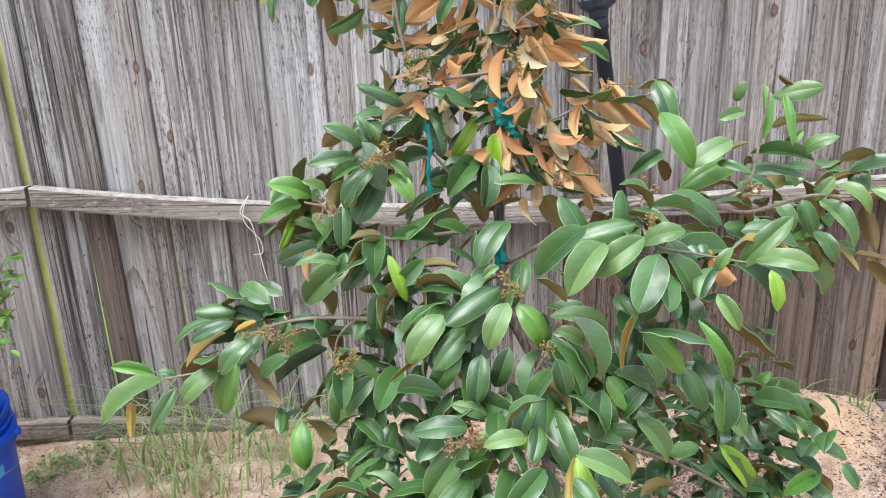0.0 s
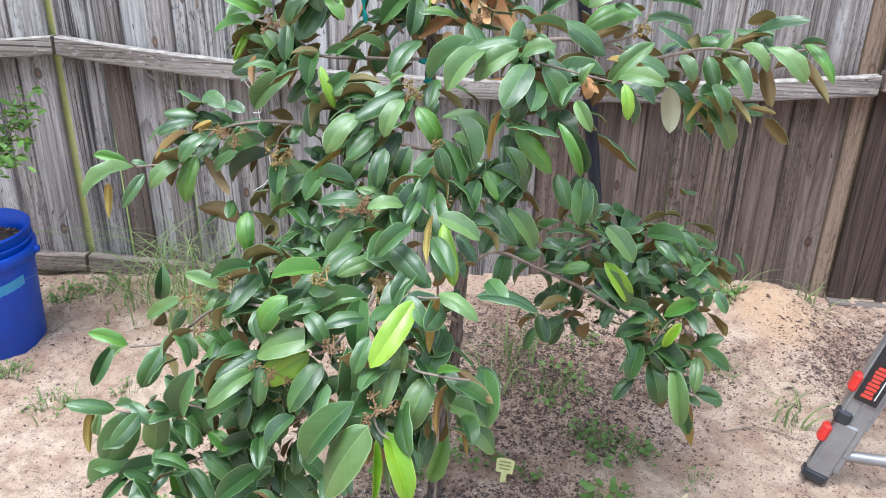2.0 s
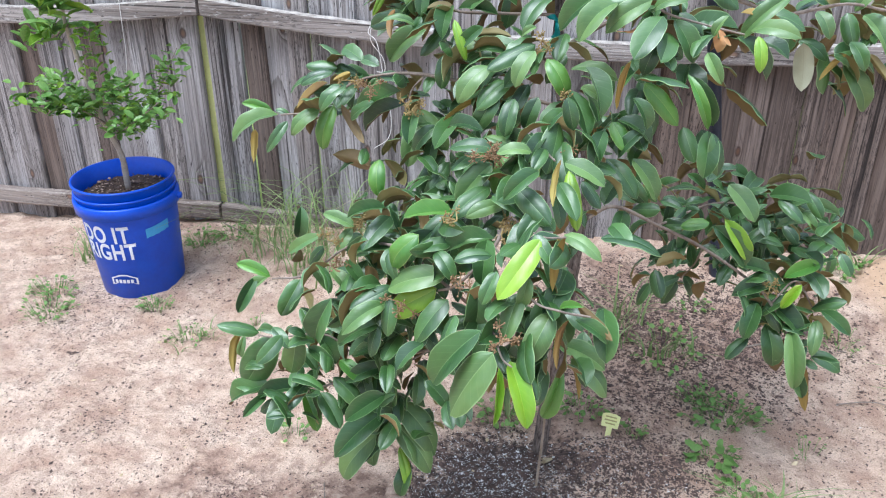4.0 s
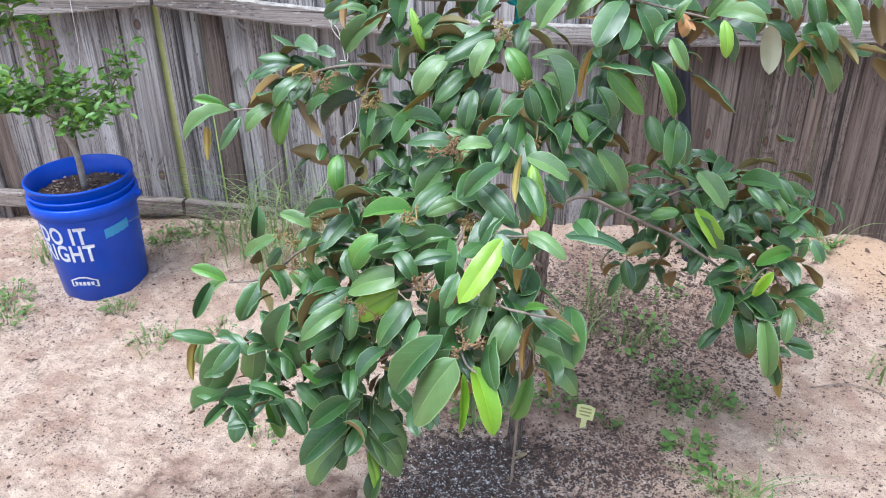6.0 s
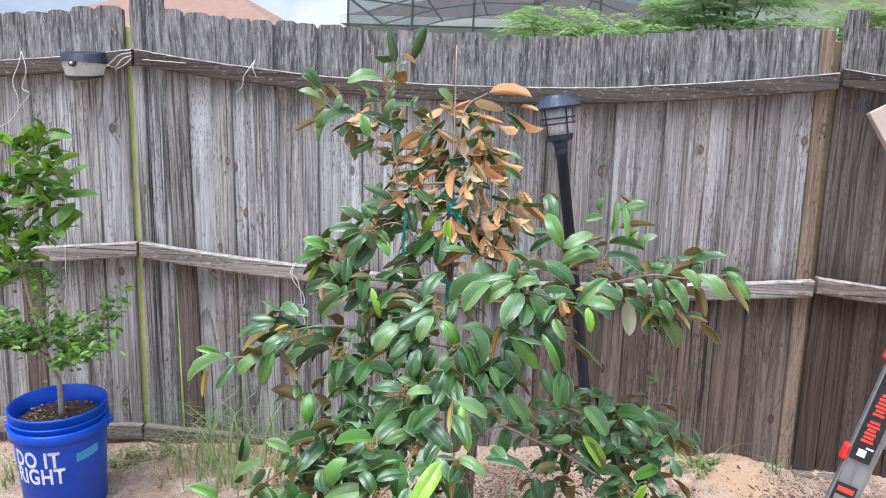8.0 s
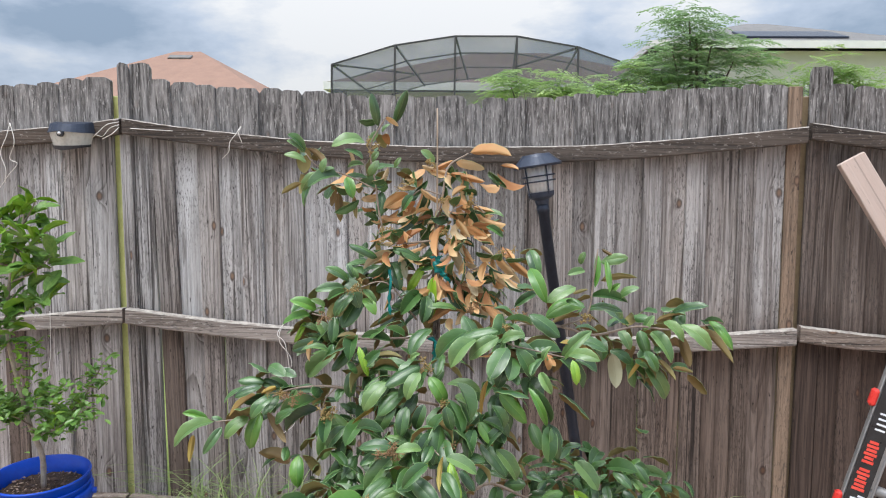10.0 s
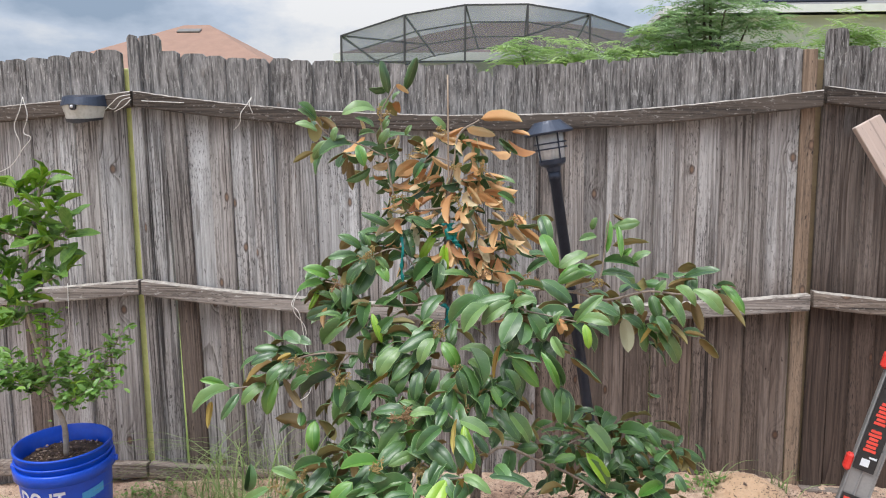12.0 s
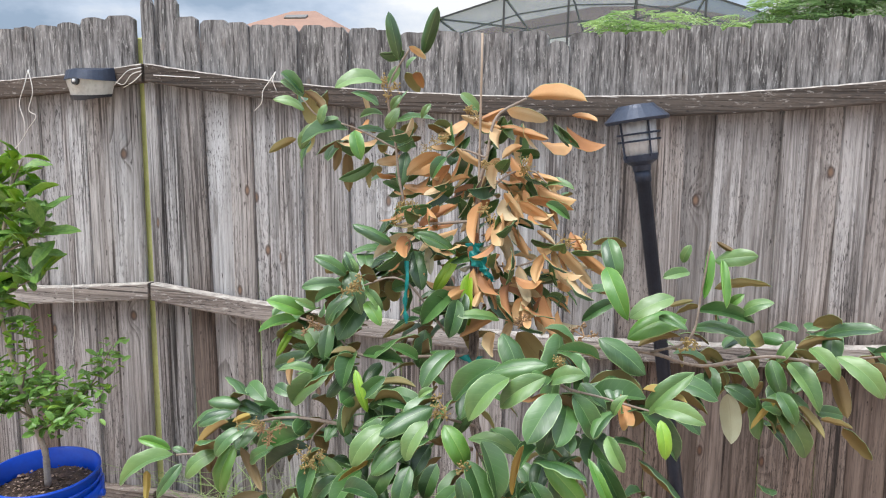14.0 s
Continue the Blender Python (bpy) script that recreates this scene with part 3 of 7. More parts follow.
def rise(x):
    for (a, u), (b, v) in zip(RISE, RISE[1:]):
        if a <= x <= b:
            return u + (v - u) * (x - a) / (b - a)
    return 0.0


def ground_z(x, y):
    """The yard is level by the tree and climbs a little to the fence."""
    near = ease(-3, -1.5, x) * (1 - ease(4, 6, x))
    z = rise(x) * (ease(1.30, 2.20, y) ** 1.25 * (1 - 0.9 * ease(2.6, 8, y)))
    z += 0.060 * math.exp(-(((x - 1.66) / 0.11) ** 2 + ((y - 2.00) / 0.12) ** 2))
    z += 0.02 * math.exp(-(((x - 1.55) / 0.2) ** 2 + ((y - 1.9) / 0.2) ** 2))
    z -= 0.012 * math.exp(-(((x - 0.69) / 0.25) ** 2 + ((y - 1.05) / 0.22) ** 2))
    q = Vector((x, y, 0))
    t = min(max((x - 0.02) / 0.50, 0.0), 1.0)
    churned = max(0.0, 1 - math.hypot(x - 0.02 - 0.50 * t, y - 0.80 - 0.09 * t) / 0.20)
    if churned:
        z += churned * (0.010 * abs(noise.noise(q * 17.0)) + 0.012 * max(0.0, noise.noise(q * 38.0)) - 0.004)
    return z + near * (0.010 * noise.noise(q * 3.1) + 0.007 * noise.noise(q * 9.0) + 0.0065 * noise.noise(q * 24.0) + 0.0050 * noise.noise(q * 52.0))


def ground_sheet():
    def steps(lo, hi, n, far):
        inner = [lo + (hi - lo) * i / n for i in range(n + 1)]
        out = [1.35 ** k for k in range(1, 22)]
        scale_out = far / out[-1]
        return [lo - scale_out * o for o in reversed(out)] + inner + [hi + scale_out * o for o in out]
    xs, ys = steps(-1.6, 2.6, 460, 400), steps(0.2, 2.3, 240, 400)
    bm = bmesh.new()
    rows = [[bm.verts.new((x, y, ground_z(x, y))) for x in xs] for y in ys]
    for a, b in zip(rows, rows[1:]):
        for i in range(len(xs) - 1):
            bm.faces.new((a[i], a[i + 1], b[i + 1], b[i]))
    ob = part("ground", bm, ground_material(), None, "", True)
    return tagged(ob, "sandy yard soil strewn with dark mulch crumbs", "ground", kind="structure")


ground_sheet()


# ---- the fence ----
FENCE_Y = 2.11
SPANS = ((-3.06, -0.60), (-0.60, 1.852), (1.852, 4.30))


def sag(x, span_x, depth):
    a, b = span_x
    return -depth * (1 - ((2 * x - a - b) / (b - a)) ** 2)


def picket_meshes(wood):
    """Dog-eared pickets of one board width and height, cupped a little, each cut differently."""
    out = []
    for k in range(9):
        w, h, d = 0.05, 1.72, 0.008
        ear, drop = random.uniform(0.011, 0.020), random.uniform(0.010, 0.022)
        lop, cup = random.uniform(-0.006, 0.006), random.uniform(-0.0035, 0.0035)
        cols = [(-w, h - drop - lop), (-w + 0.003, h - drop * 0.8 - lop), (-w + ear, h - 0.002), (-w * 0.3, h + random.uniform(-0.004, 0.003)), (w * 0.3, h + random.uniform(-0.004, 0.003)), (w - ear, h - 0.003), (w - 0.003, h - drop * 0.8 + lop), (w, h - drop + lop)]
        bm = bmesh.new()
        front, back = [], []
        for i, (x, top) in enumerate(cols):
            y = -d + cup * (1 - (x / w) ** 2) + (0.005 if i in (0, 7) else 0.0)
            front.append([bm.verts.new((x, y, z)) for z in (0.0, 0.8, top)])
            back.append([bm.verts.new((x, d, z)) for z in (0.0, 0.8, top)])
        for i in range(7):
            for j in range(2):
                bm.faces.new((front[i][j], front[i + 1][j], front[i + 1][j + 1], front[i][j + 1]))
                bm.faces.new((back[i + 1][j], back[i][j], back[i][j + 1], back[i + 1][j + 1]))
            bm.faces.new((front[i][2], front[i + 1][2], back[i + 1][2], back[i][2]))
            bm.faces.new((front[i + 1][0], front[i][0], back[i][0], back[i + 1][0]))
        for j in range(2):
            bm.faces.new((back[0][j], front[0][j], front[0][j + 1], back[0][j + 1]))
            bm.faces.new((front[7][j], back[7][j], back[7][j + 1], front[7][j + 1]))
        out.append(mesh_of("picket", bm, wood))
    return out


def bent_rail(x0, x1, top, depth, span_x, y0, y1, height, mat, name, parent):
    bm = bmesh.new()
    n = 90
    prev = None
    for i in range(n + 1):
        x = x0 + (x1 - x0) * i / n
        z = top + sag(x, span_x, depth) + 0.003 * noise.noise(Vector((x * 2.3, top * 7, 0)))
        dy = 0.003 * noise.noise(Vector((x * 3.1, top * 5, 3)))
        chip = 0.0012 * noise.noise(Vector((x * 19, top * 3, 7))) + 0.0018 * noise.noise(Vector((x * 75, top * 3, 7)))
        ring = [bm.verts.new(p) for p in ((x, y0 + dy + 0.003, z + chip), (x, y1, z + chip), (x, y1, z - height), (x, y0 + dy + 0.002, z - height), (x, y0 + dy, z - height + 0.005), (x, y0 + dy, z - 0.0035 + chip))]
        if prev:
            for a in range(6):
                b = (a + 1) % 6
                bm.faces.new((prev[a], prev[b], ring[b], ring[a])).material_index = 1 if a in (0, 5) else 0
        else:
            bm.faces.new(ring)
        prev = ring
    bm.faces.new(prev[::-1])
    bmesh.ops.recalc_face_normals(bm, faces=bm.faces)
    return part(name, bm, mat, parent)


random.seed(11)
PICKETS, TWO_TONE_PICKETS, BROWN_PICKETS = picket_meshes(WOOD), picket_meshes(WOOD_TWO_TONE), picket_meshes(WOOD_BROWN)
fence_parts = []
for s, span_x in enumerate(SPANS):
    panel = thing("fence_panel", "weathered grey-brown dog-eared picket fence panel with sagging rails", "fence", group="fence panels", kind="structure")
    a, b = span_x
    for top, depth in ((1.573, 0.087), (0.866, 0.070), (0.142, 0.030)):
        lift = 0.012 if s == 2 else 0.0
        # right panel's middle rail takes the browner wood of the bottom rails
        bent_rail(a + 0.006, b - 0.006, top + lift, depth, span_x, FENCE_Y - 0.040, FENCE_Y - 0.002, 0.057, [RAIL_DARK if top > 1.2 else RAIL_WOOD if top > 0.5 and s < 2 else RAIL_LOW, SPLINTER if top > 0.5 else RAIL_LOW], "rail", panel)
    fence_parts.append(panel)

# square posts behind the joints; one's colour stands in for sunlit lawn
for x, tall in ((-3.06, 1.70), (-0.640, 1.66), (1.865, 1.68), (4.30, 1.70)):
    bm = bmesh.new()
    box(bm, (0.09, 0.09, tall), pose(x, FENCE_Y + 0.073, tall / 2), 0.004)
    tagged(part("fence_post", bm, POST_LAWN_GLOW if -1 < x < 0 else BROWN_POST), "square timber fence post, brown or bright yellow-green", "fence post", "fence posts", "structure")

# ---- beyond the fence ----
def hip_roof(bm, x0, x1, y0, y1, eave, ridge, ridge_x):
    ym = (y0 + y1) / 2
    pts = [(x0, y0, eave), (x1, y0, eave), (x1, y1, eave), (x0, y1, eave), (ridge_x[0], ym, ridge), (ridge_x[1], ym, ridge)]
    low = [bm.verts.new(p) for p in pts]
    for f in ((0, 1, 5, 4), (1, 2, 5), (2, 3, 4, 5), (3, 0, 4), (3, 2, 1, 0)):
        bm.faces.new([low[i] for i in f])


def house(name, label, x0, x1, y0, y1, wall_top, ridge, inset, wall_mat, roof_mat, windows):
    home = thing(name, label, "house")
    bm = bmesh.new()
    box(bm, (x1 - x0 - 0.9, y1 - y0 - 0.9, wall_top), pose((x0 + x1) / 2, (y0 + y1) / 2, wall_top / 2))
    part("wall", bm, wall_mat, home)
    bm = bmesh.new()
    hip_roof(bm, x0, x1, y0, y1, wall_top + 0.16, ridge, inset)
    roof = part("roof", bm, roof_mat, home)
    bm = bmesh.new()
    for cx, cy, sx, sy in (((x0 + x1) / 2, y0, x1 - x0, 0.04), ((x0 + x1) / 2, y1, x1 - x0, 0.04), (x0, (y0 + y1) / 2, 0.04, y1 - y0), (x1, (y0 + y1) / 2, 0.04, y1 - y0)):
        box(bm, (sx, sy, 0.18), pose(cx, cy, wall_top + 0.08))
    part("fascia", bm, TRIM, home, "white painted fascia board")
    for wx, wz, ww, wh in windows:
        bm = bmesh.new()
        box(bm, (ww + 0.16, 0.06, wh + 0.16), pose(wx, y0 + 0.44, wz), 0.01)
        win = part("window", bm, TRIM, home)
        bm = bmesh.new()
        box(bm, (ww, 0.02, wh), pose(wx, y0 + 0.40, wz))
        part("pane", bm, WINDOW_GLASS, win)
    return home, roof


left_house, left_roof = house("house", "distant house with terracotta shingle hip roof", -16.0, -5.0, 21.0, 33.0, 3.05, 6.08, (-11.3, -10.35), STUCCO, SHINGLE_RED, ((-12.0, 2.0, 1.2, 1.2), (-8.0, 2.0, 1.2, 1.2)))
bm = bmesh.new()
box(bm, (0.85, 0.30, 0.07), pose(-10.8, 26.25, 5.76, 25.6), 0.02)
part("ridge_vent", bm, SHINGLE_GREY, left_roof, "low metal roof vent")
grey_house, grey_roof = house("house", "grey stucco house with white fascia and grey hip roof", 4.42, 11.4, 18.6, 28.0, 4.80, 6.34, (8.1, 8.7), STUCCO_GREY, SHINGLE_GREY, ((5.9, 3.5, 0.9, 1.4), (9.2, 3.5, 1.6, 1.0)))
bm = bmesh.new()
box(bm, (2.5, 1.3, 0.05), pose(8.1, 19.75, 5.335, 16.3, 0, 0), 0.01)
part("solar_panel", bm, NAVY_BLACK, grey_roof, "dark flat solar panel on the roof")
bm = bmesh.new()
tube(bm, ((4.75, 19.0, 4.8), (4.75, 19.0, 4.5), (4.95, 19.02, 4.2), (4.95, 19.02, 0.2)), 0.04, 0.04, 6)
part("downspout", bm, TRIM, grey_house, "white downspout")
pool_house, _ = house("house", "cream stucco house with brown roof behind the pool cage", -3.4, 5.5, 17.2, 26.0, 3.55, 5.15, (0.0, 2.1), STUCCO, SHINGLE_BROWN, ((0.5, 2.3, 2.4, 1.4),))


def pool_cage():
    """A screened enclosure with a faceted roof on dark metal frames."""
    cage = thing("pool_enclosure", "screened pool enclosure with dark metal frame and faceted roof", "pool enclosure")
    xs = (-2.05, -0.99, 0.01, 1.02, 2.02, 2.95, 4.0)
    zs = (3.31, 3.63, 3.78, 3.78, 3.61, 3.30, 3.10)
    y0, y1 = 12.0, 17.0
    for i, (x, z) in enumerate(zip(xs, zs)):
        bm = bmesh.new()
        tube(bm, ((x, y0, 0.0), (x, y0, z)), 0.022, 0.022, 4)
        part("post", bm, FRAME_DARK, cage)
        bm = bmesh.new()
        tube(bm, ((x, y0, z), (x, y1, z - 0.02)), 0.020, 0.020, 4)
        part("beam", bm, FRAME_DARK, cage)
    for (xa, za), (xb, zb) in zip(zip(xs, zs), list(zip(xs, zs))[1:]):
        for y in (y0, y0 + 1.6, y0 + 3.3, y1):
            bm = bmesh.new()
            tube(bm, ((xa, y, za), (xb, y, zb)), 0.018, 0.018, 4)
            part("purlin", bm, FRAME_DARK, cage)
        bm = bmesh.new()
        q = [bm.verts.new(p) for p in ((xa, y0, za - 0.01), (xb, y0, zb - 0.01), (xb, y1, zb - 0.01), (xa, y1, za - 0.01))]
        bm.faces.new(q)
        part("roof_screen", bm, SCREEN, cage, "dark see-through roof screen")
        bm = bmesh.new()
        q = [bm.verts.new(p) for p in ((xa, y0 + 0.01, 0.1), (xb, y0 + 0.01, 0.1), (xb, y0 + 0.01, zb), (xa, y0 + 0.01, za))]
        bm.faces.new(q)
        part("wall_screen", bm, SCREEN, cage, "dark see-through wall screen")
    bm = bmesh.new()
    q = [bm.verts.new(p) for p in ((xs[0], y0, 0.1), (xs[0], y1, 0.1), (xs[0], y1, zs[0]), (xs[0], y0, zs[0]))]
    bm.faces.new(q)
    part("wall_screen", bm, SCREEN, cage, "dark see-through wall screen")
    for a, b in (((xs[0], y0, 3.31), (xs[1], y0 + 3.3, 3.63)), ((xs[4], y0, 3.6), (xs[3], y0 + 3.3, 3.78))):
        bm = bmesh.new()
        tube(bm, (a, b), 0.022, 0.022, 4)
        part("brace", bm, FRAME_DARK, cage)
    for z in (2.6,):
        bm = bmesh.new()
        tube(bm, ((xs[0], y0, z), (xs[-1], y0, z)), 0.022, 0.022, 4)
        part("chair_rail", bm, FRAME_DARK, cage)


pool_cage()


def frond(bm, base, tip, leaf, rng, droop=0.1):
    """A twice-divided leaf: a drooping rib with pairs of side ribs, each set with small leaflets."""
    b, t = Vector(base), Vector(tip)
    d = t - b
    ahead = d.normalized()
    side = d.cross(Vector((0, 0, 1)))
    side = side.normalized() if side.length > 1e-4 else Vector((1, 0, 0))
    n = 6
    for i in range(1, n + 1):
        f = i / n
        c = b + d * f - Vector((0, 0, droop * d.length * f * f))
        for s in (-1, 1):
            reach = leaf * (2.0 - 1.0 * f) * rng.uniform(0.85, 1.15)
            rib = (side * s + ahead * 0.7 + Vector((0, 0, rng.uniform(-0.45, 0.05)))).normalized()
            across = rib.cross(Vector((0, 0, 1))).normalized()
            m = 5
            for k in range(1, m + 1):
                g = k / m
                p = c + rib * reach * g - Vector((0, 0, 0.25 * reach * g * g))
                for u in (-1, 1):
                    ln = leaf * 0.42 * (1.1 - 0.35 * g) * rng.uniform(0.8, 1.2)
                    out = (across * u + rib * 0.55 + Vector((0, 0, rng.uniform(-0.5, 0.0)))).normalized() * ln
                    wid = rib * ln * 0.40
                    q = [bm.verts.new(v) for v in (p, p + out * 0.55 + wid, p + out, p + out * 0.55 - wid)]
                    bm.faces.new(q)


def feathery_tree(name, label, base, height, crown_points, spread, leaf, n, seed, category):
    rng = random.Random(seed)
    tree_ob = thing(name, label, category)
    bm = bmesh.new()
    top = Vector(base) + Vector((0, 0, height))
    tube(bm, (base, Vector(base) + Vector((0.05, 0, height * 0.5)), top), 0.035, 0.008, 7)
    part("trunk", bm, BARK, tree_ob)
    limbs, crown = bmesh.new(), bmesh.new()
    for cx, cy, cz, cr in crown_points:
        c = Vector((cx, cy, cz))
        root = Vector((base[0] + (cx - base[0]) * 0.25, base[1], max(0.4, cz - 0.6)))
        tube(limbs, (root, (root + c) / 2 + Vector((0, 0, 0.05)), c), 0.014, 0.004, 5, 3)
        for k in range(n):
            a = rng.uniform(0, 2 * math.pi)
            lift = rng.uniform(-0.20, 0.50)
            start = c + Vector((rng.gauss(0, cr * 0.35), rng.gauss(0, cr * 0.35), rng.gauss(0, cr * 0.3)))
            d = Vector((math.cos(a), math.sin(a), lift)).normalized() * spread * rng.uniform(0.6, 1.2)
            frond(crown, start, start + d, leaf, rng, 0.3)
    part("limbs", limbs, BARK, tree_ob)
    part("crown", crown, NEAR_FOLIAGE if category == "tree" else SHRUB_FOLIAGE, tree_ob)
    return tree_ob


feathery_tree("tree", "young feathery-leaved tree rising behind the fence", (2.05, 4.5, 0.0), 2.35, ((2.0, 4.5, 2.45, 0.12), (1.9, 4.5, 2.25, 0.2), (2.15, 4.5, 2.3, 0.2), (2.05, 4.6, 2.1, 0.25), (1.8, 4.4, 2.1, 0.15), (2.3, 4.5, 2.2, 0.15), (1.95, 4.4, 1.95, 0.25), (2.35, 4.4, 1.95, 0.2)), 0.30, 0.052, 30, 5, "tree")
feathery_tree("shrub", "bright green feathery shrub behind the fence", (1.1, 4.3, 0.0), 1.7, ((0.85, 4.3, 1.98, 0.14), (1.1, 4.3, 1.98, 0.18), (1.35, 4.3, 1.95, 0.18), (1.6, 4.3, 2.0, 0.15), (1.2, 4.2, 1.85, 0.2)), 0.24, 0.048, 30, 6, "shrub")
feathery_tree("shrub", "bright green feathery shrub behind the fence", (2.8, 4.4, 0.0), 1.8, ((2.55, 4.4, 2.0, 0.16), (2.8, 4.4, 2.1, 0.18), (3.05, 4.4, 2.05, 0.18), (3.3, 4.4, 1.95, 0.15), (2.7, 4.3, 1.9, 0.2)), 0.24, 0.048, 30, 7, "shrub")


# ---- things by the fence ----
def path_lamp():
    lamp = thing("path_lamp", "tall dark garden path lamp leaning at the fence", "garden lamp", between((1.125, 1.955, 0.16), (0.938, 1.945, 1.295)))
    L = 1.145
    bm = bmesh.new()
    lathe(bm, ((0.0, -0.12), (0.0185, -0.05), (0.0185, L - 0.03), (0.021, L - 0.03), (0.021, L), (0.0, L)), 18)
    part("pole", bm, NAVY_BLACK, lamp, "", True)
    bm = bmesh.new()
    lathe(bm, ((0.0, L), (0.022, L), (0.025, L + 0.015), (0.043, L + 0.026), (0.046, L + 0.042), (0.0, L + 0.045)), 24)
    part("cup", bm, NAVY_BLACK, lamp)
    bm = bmesh.new()
    lathe(bm, ((0.0, L + 0.045), (0.042, L + 0.042), (0.046, L + 0.13), (0.0, L + 0.125)), 72)
    for v in bm.verts:
        ridge = 1 + 0.035 * math.cos(18 * math.atan2(v.co.y, v.co.x))
        v.co.x, v.co.y = v.co.x * ridge, v.co.y * ridge
    part("lens", bm, FROSTED, lamp, "ribbed frosted lens", True)
    for k in range(4):
        bm = bmesh.new()
        a = k * math.pi / 2 + 0.5
        tube(bm, ((0.047 * math.cos(a), 0.047 * math.sin(a), L + 0.035), (0.050 * math.cos(a), 0.050 * math.sin(a), L + 0.135)), 0.0028, 0.0028, 6)
        part("strut", bm, NAVY_BLACK, lamp)
    for z in (0.078, 0.096):
        bm = bmesh.new()
        lathe(bm, ((0.050, L + z - 0.0025), (0.056, L + z - 0.0025), (0.056, L + z + 0.0025), (0.050, L + z + 0.0025), (0.050, L + z - 0.0025)), 28)
        part("ring", bm, NAVY_BLACK, lamp)
    bm = bmesh.new()
    lathe(bm, ((0.0, L + 0.128), (0.040, L + 0.132), (0.080, L + 0.126), (0.083, L + 0.133), (0.054, L + 0.160), (0.046, L + 0.169), (0.0, L + 0.172)), 32)
    part("cap", bm, NAVY_BLACK, lamp, "sloping dark cap")


path_lamp()


def solar_light():
    light = thing("solar_wall_light", "black solar sensor light with pale diffuser fixed to the rail", "solar light", pose(-0.772, 2.068, 1.510, 0, 0, -3))
    bm = bmesh.new()
    pts = [(-0.080 * math.cos(math.pi * k / 15), -0.094 * math.sin(math.pi * k / 15) ** 0.7) for k in range(16)]
    lo = [bm.verts.new((x, y, 0.004 + 0.008 * (1 - abs(x) / 0.088) + 0.05 * y)) for x, y in pts]
    hi = [bm.verts.new((x * 0.92, y * 0.88, 0.046 + 0.008 * (1 - abs(x) / 0.088) + 0.20 * y)) for x, y in pts]
    bm.faces.new(hi)
    bm.faces.new(lo[::-1])
    for i in range(16):
        j = (i + 1) % 16
        bm.faces.new((lo[i], lo[j], hi[j], hi[i]))
    part("solar_top", bm, NAVY_BLACK, light, "dark sloping solar top")
    bm = bmesh.new()
    lo = [bm.verts.new((x * 0.80, y * 0.78, -0.036 + 0.10 * y)) for x, y in pts]
    hi = [bm.verts.new((x * 0.95, y * 0.93, 0.006)) for x, y in pts]
    bm.faces.new(lo[::-1])
    bm.faces.new(hi)
    for i in range(16):
        j = (i + 1) % 16
        bm.faces.new((lo[i], lo[j], hi[j], hi[i]))
    part("diffuser", bm, DIFFUSER, light, "pale ribbed diffuser")
    bm = bmesh.new()
    lo = [bm.verts.new((x * 0.80, y * 0.78 - 0.001, -0.052 + 0.10 * y + 0.010 * abs(x) / 0.088)) for x, y in pts]
    hi = [bm.verts.new((x * 0.82, y * 0.80 - 0.002, -0.035 + 0.10 * y)) for x, y in pts]
    bm.faces.new(lo[::-1])
    bm.faces.new(hi)
    for i in range(16):
        j = (i + 1) % 16
        bm.faces.new((lo[i], lo[j], hi[j], hi[i]))
    part("base_rim", bm, BLACK, light)
    bm = bmesh.new()
    lathe(bm, ((0.0, 0.0), (0.012, 0.0), (0.012, 0.010), (0.0, 0.012)), 16, pose(0.004, -0.086, -0.002, 85, 0, 0))
    sensor = part("sensor", bm, BLACK, light)
    bm = bmesh.new()
    lathe(bm, ((0.0, 0.009), (0.006, 0.011), (0.005, 0.015), (0.0, 0.017)), 14, pose(0.004, -0.086, -0.002, 85, 0, 0))
    part("sensor_lens", bm, FROSTED, sensor, "white sensor dome", True)


solar_light()


def twine(points, label, r=0.0016):
    bm = bmesh.new()
    tube(bm, points, r, r * 0.8, 5, 6)
    tagged(part("string", bm, STRING, None, "", True), label, "string", "strings on the fence")


FY = 2.066
twine(((-1.02, FY, 1.55), (-1.03, FY - 0.008, 1.50), (-1.06, FY, 1.44), (-1.035, FY - 0.01, 1.38), (-1.045, FY, 1.33)), "loose white string knotted over the upper rail")
twine(((-1.02, FY, 1.55), (-1.0, FY - 0.008, 1.48), (-1.025, FY, 1.42), (-0.99, FY - 0.01, 1.40), (-1.03, FY, 1.36), (-1.09, FY, 1.29), (-1.2, FY, 1.25)), "loose white string knotted over the upper rail")
twine(((-0.60, FY - 0.002, 1.548), (-0.63, FY - 0.012, 1.535), (-0.66, FY - 0.01, 1.505), (-0.69, FY - 0.01, 1.512)), "white string looped round the rail joint")
twine(((-0.60, FY - 0.002, 1.558), (-0.64, FY - 0.012, 1.548), (-0.67, FY - 0.01, 1.525), (-0.70, FY - 0.006, 1.50)), "white string looped round the rail joint")
twine(((-0.60, FY - 0.002, 1.54), (-0.62, FY - 0.014, 1.515), (-0.66, FY - 0.01, 1.495)), "white string looped round the rail joint")
twine(((-0.56, FY, 1.535), (-0.45, FY, 1.53), (-0.40, FY, 1.528)), "pale string stretched along the upper rail")
twine(((-0.145, FY, 1.548), (-0.16, FY - 0.01, 1.52), (-0.185, FY - 0.004, 1.49), (-0.19, FY - 0.004, 1.455), (-0.215, FY, 1.43)), "short white string hanging from the upper rail")
twine(((-0.145, FY, 1.548), (-0.15, FY - 0.01, 1.52), (-0.14, FY - 0.006, 1.49)), "short white string hanging from the upper rail")
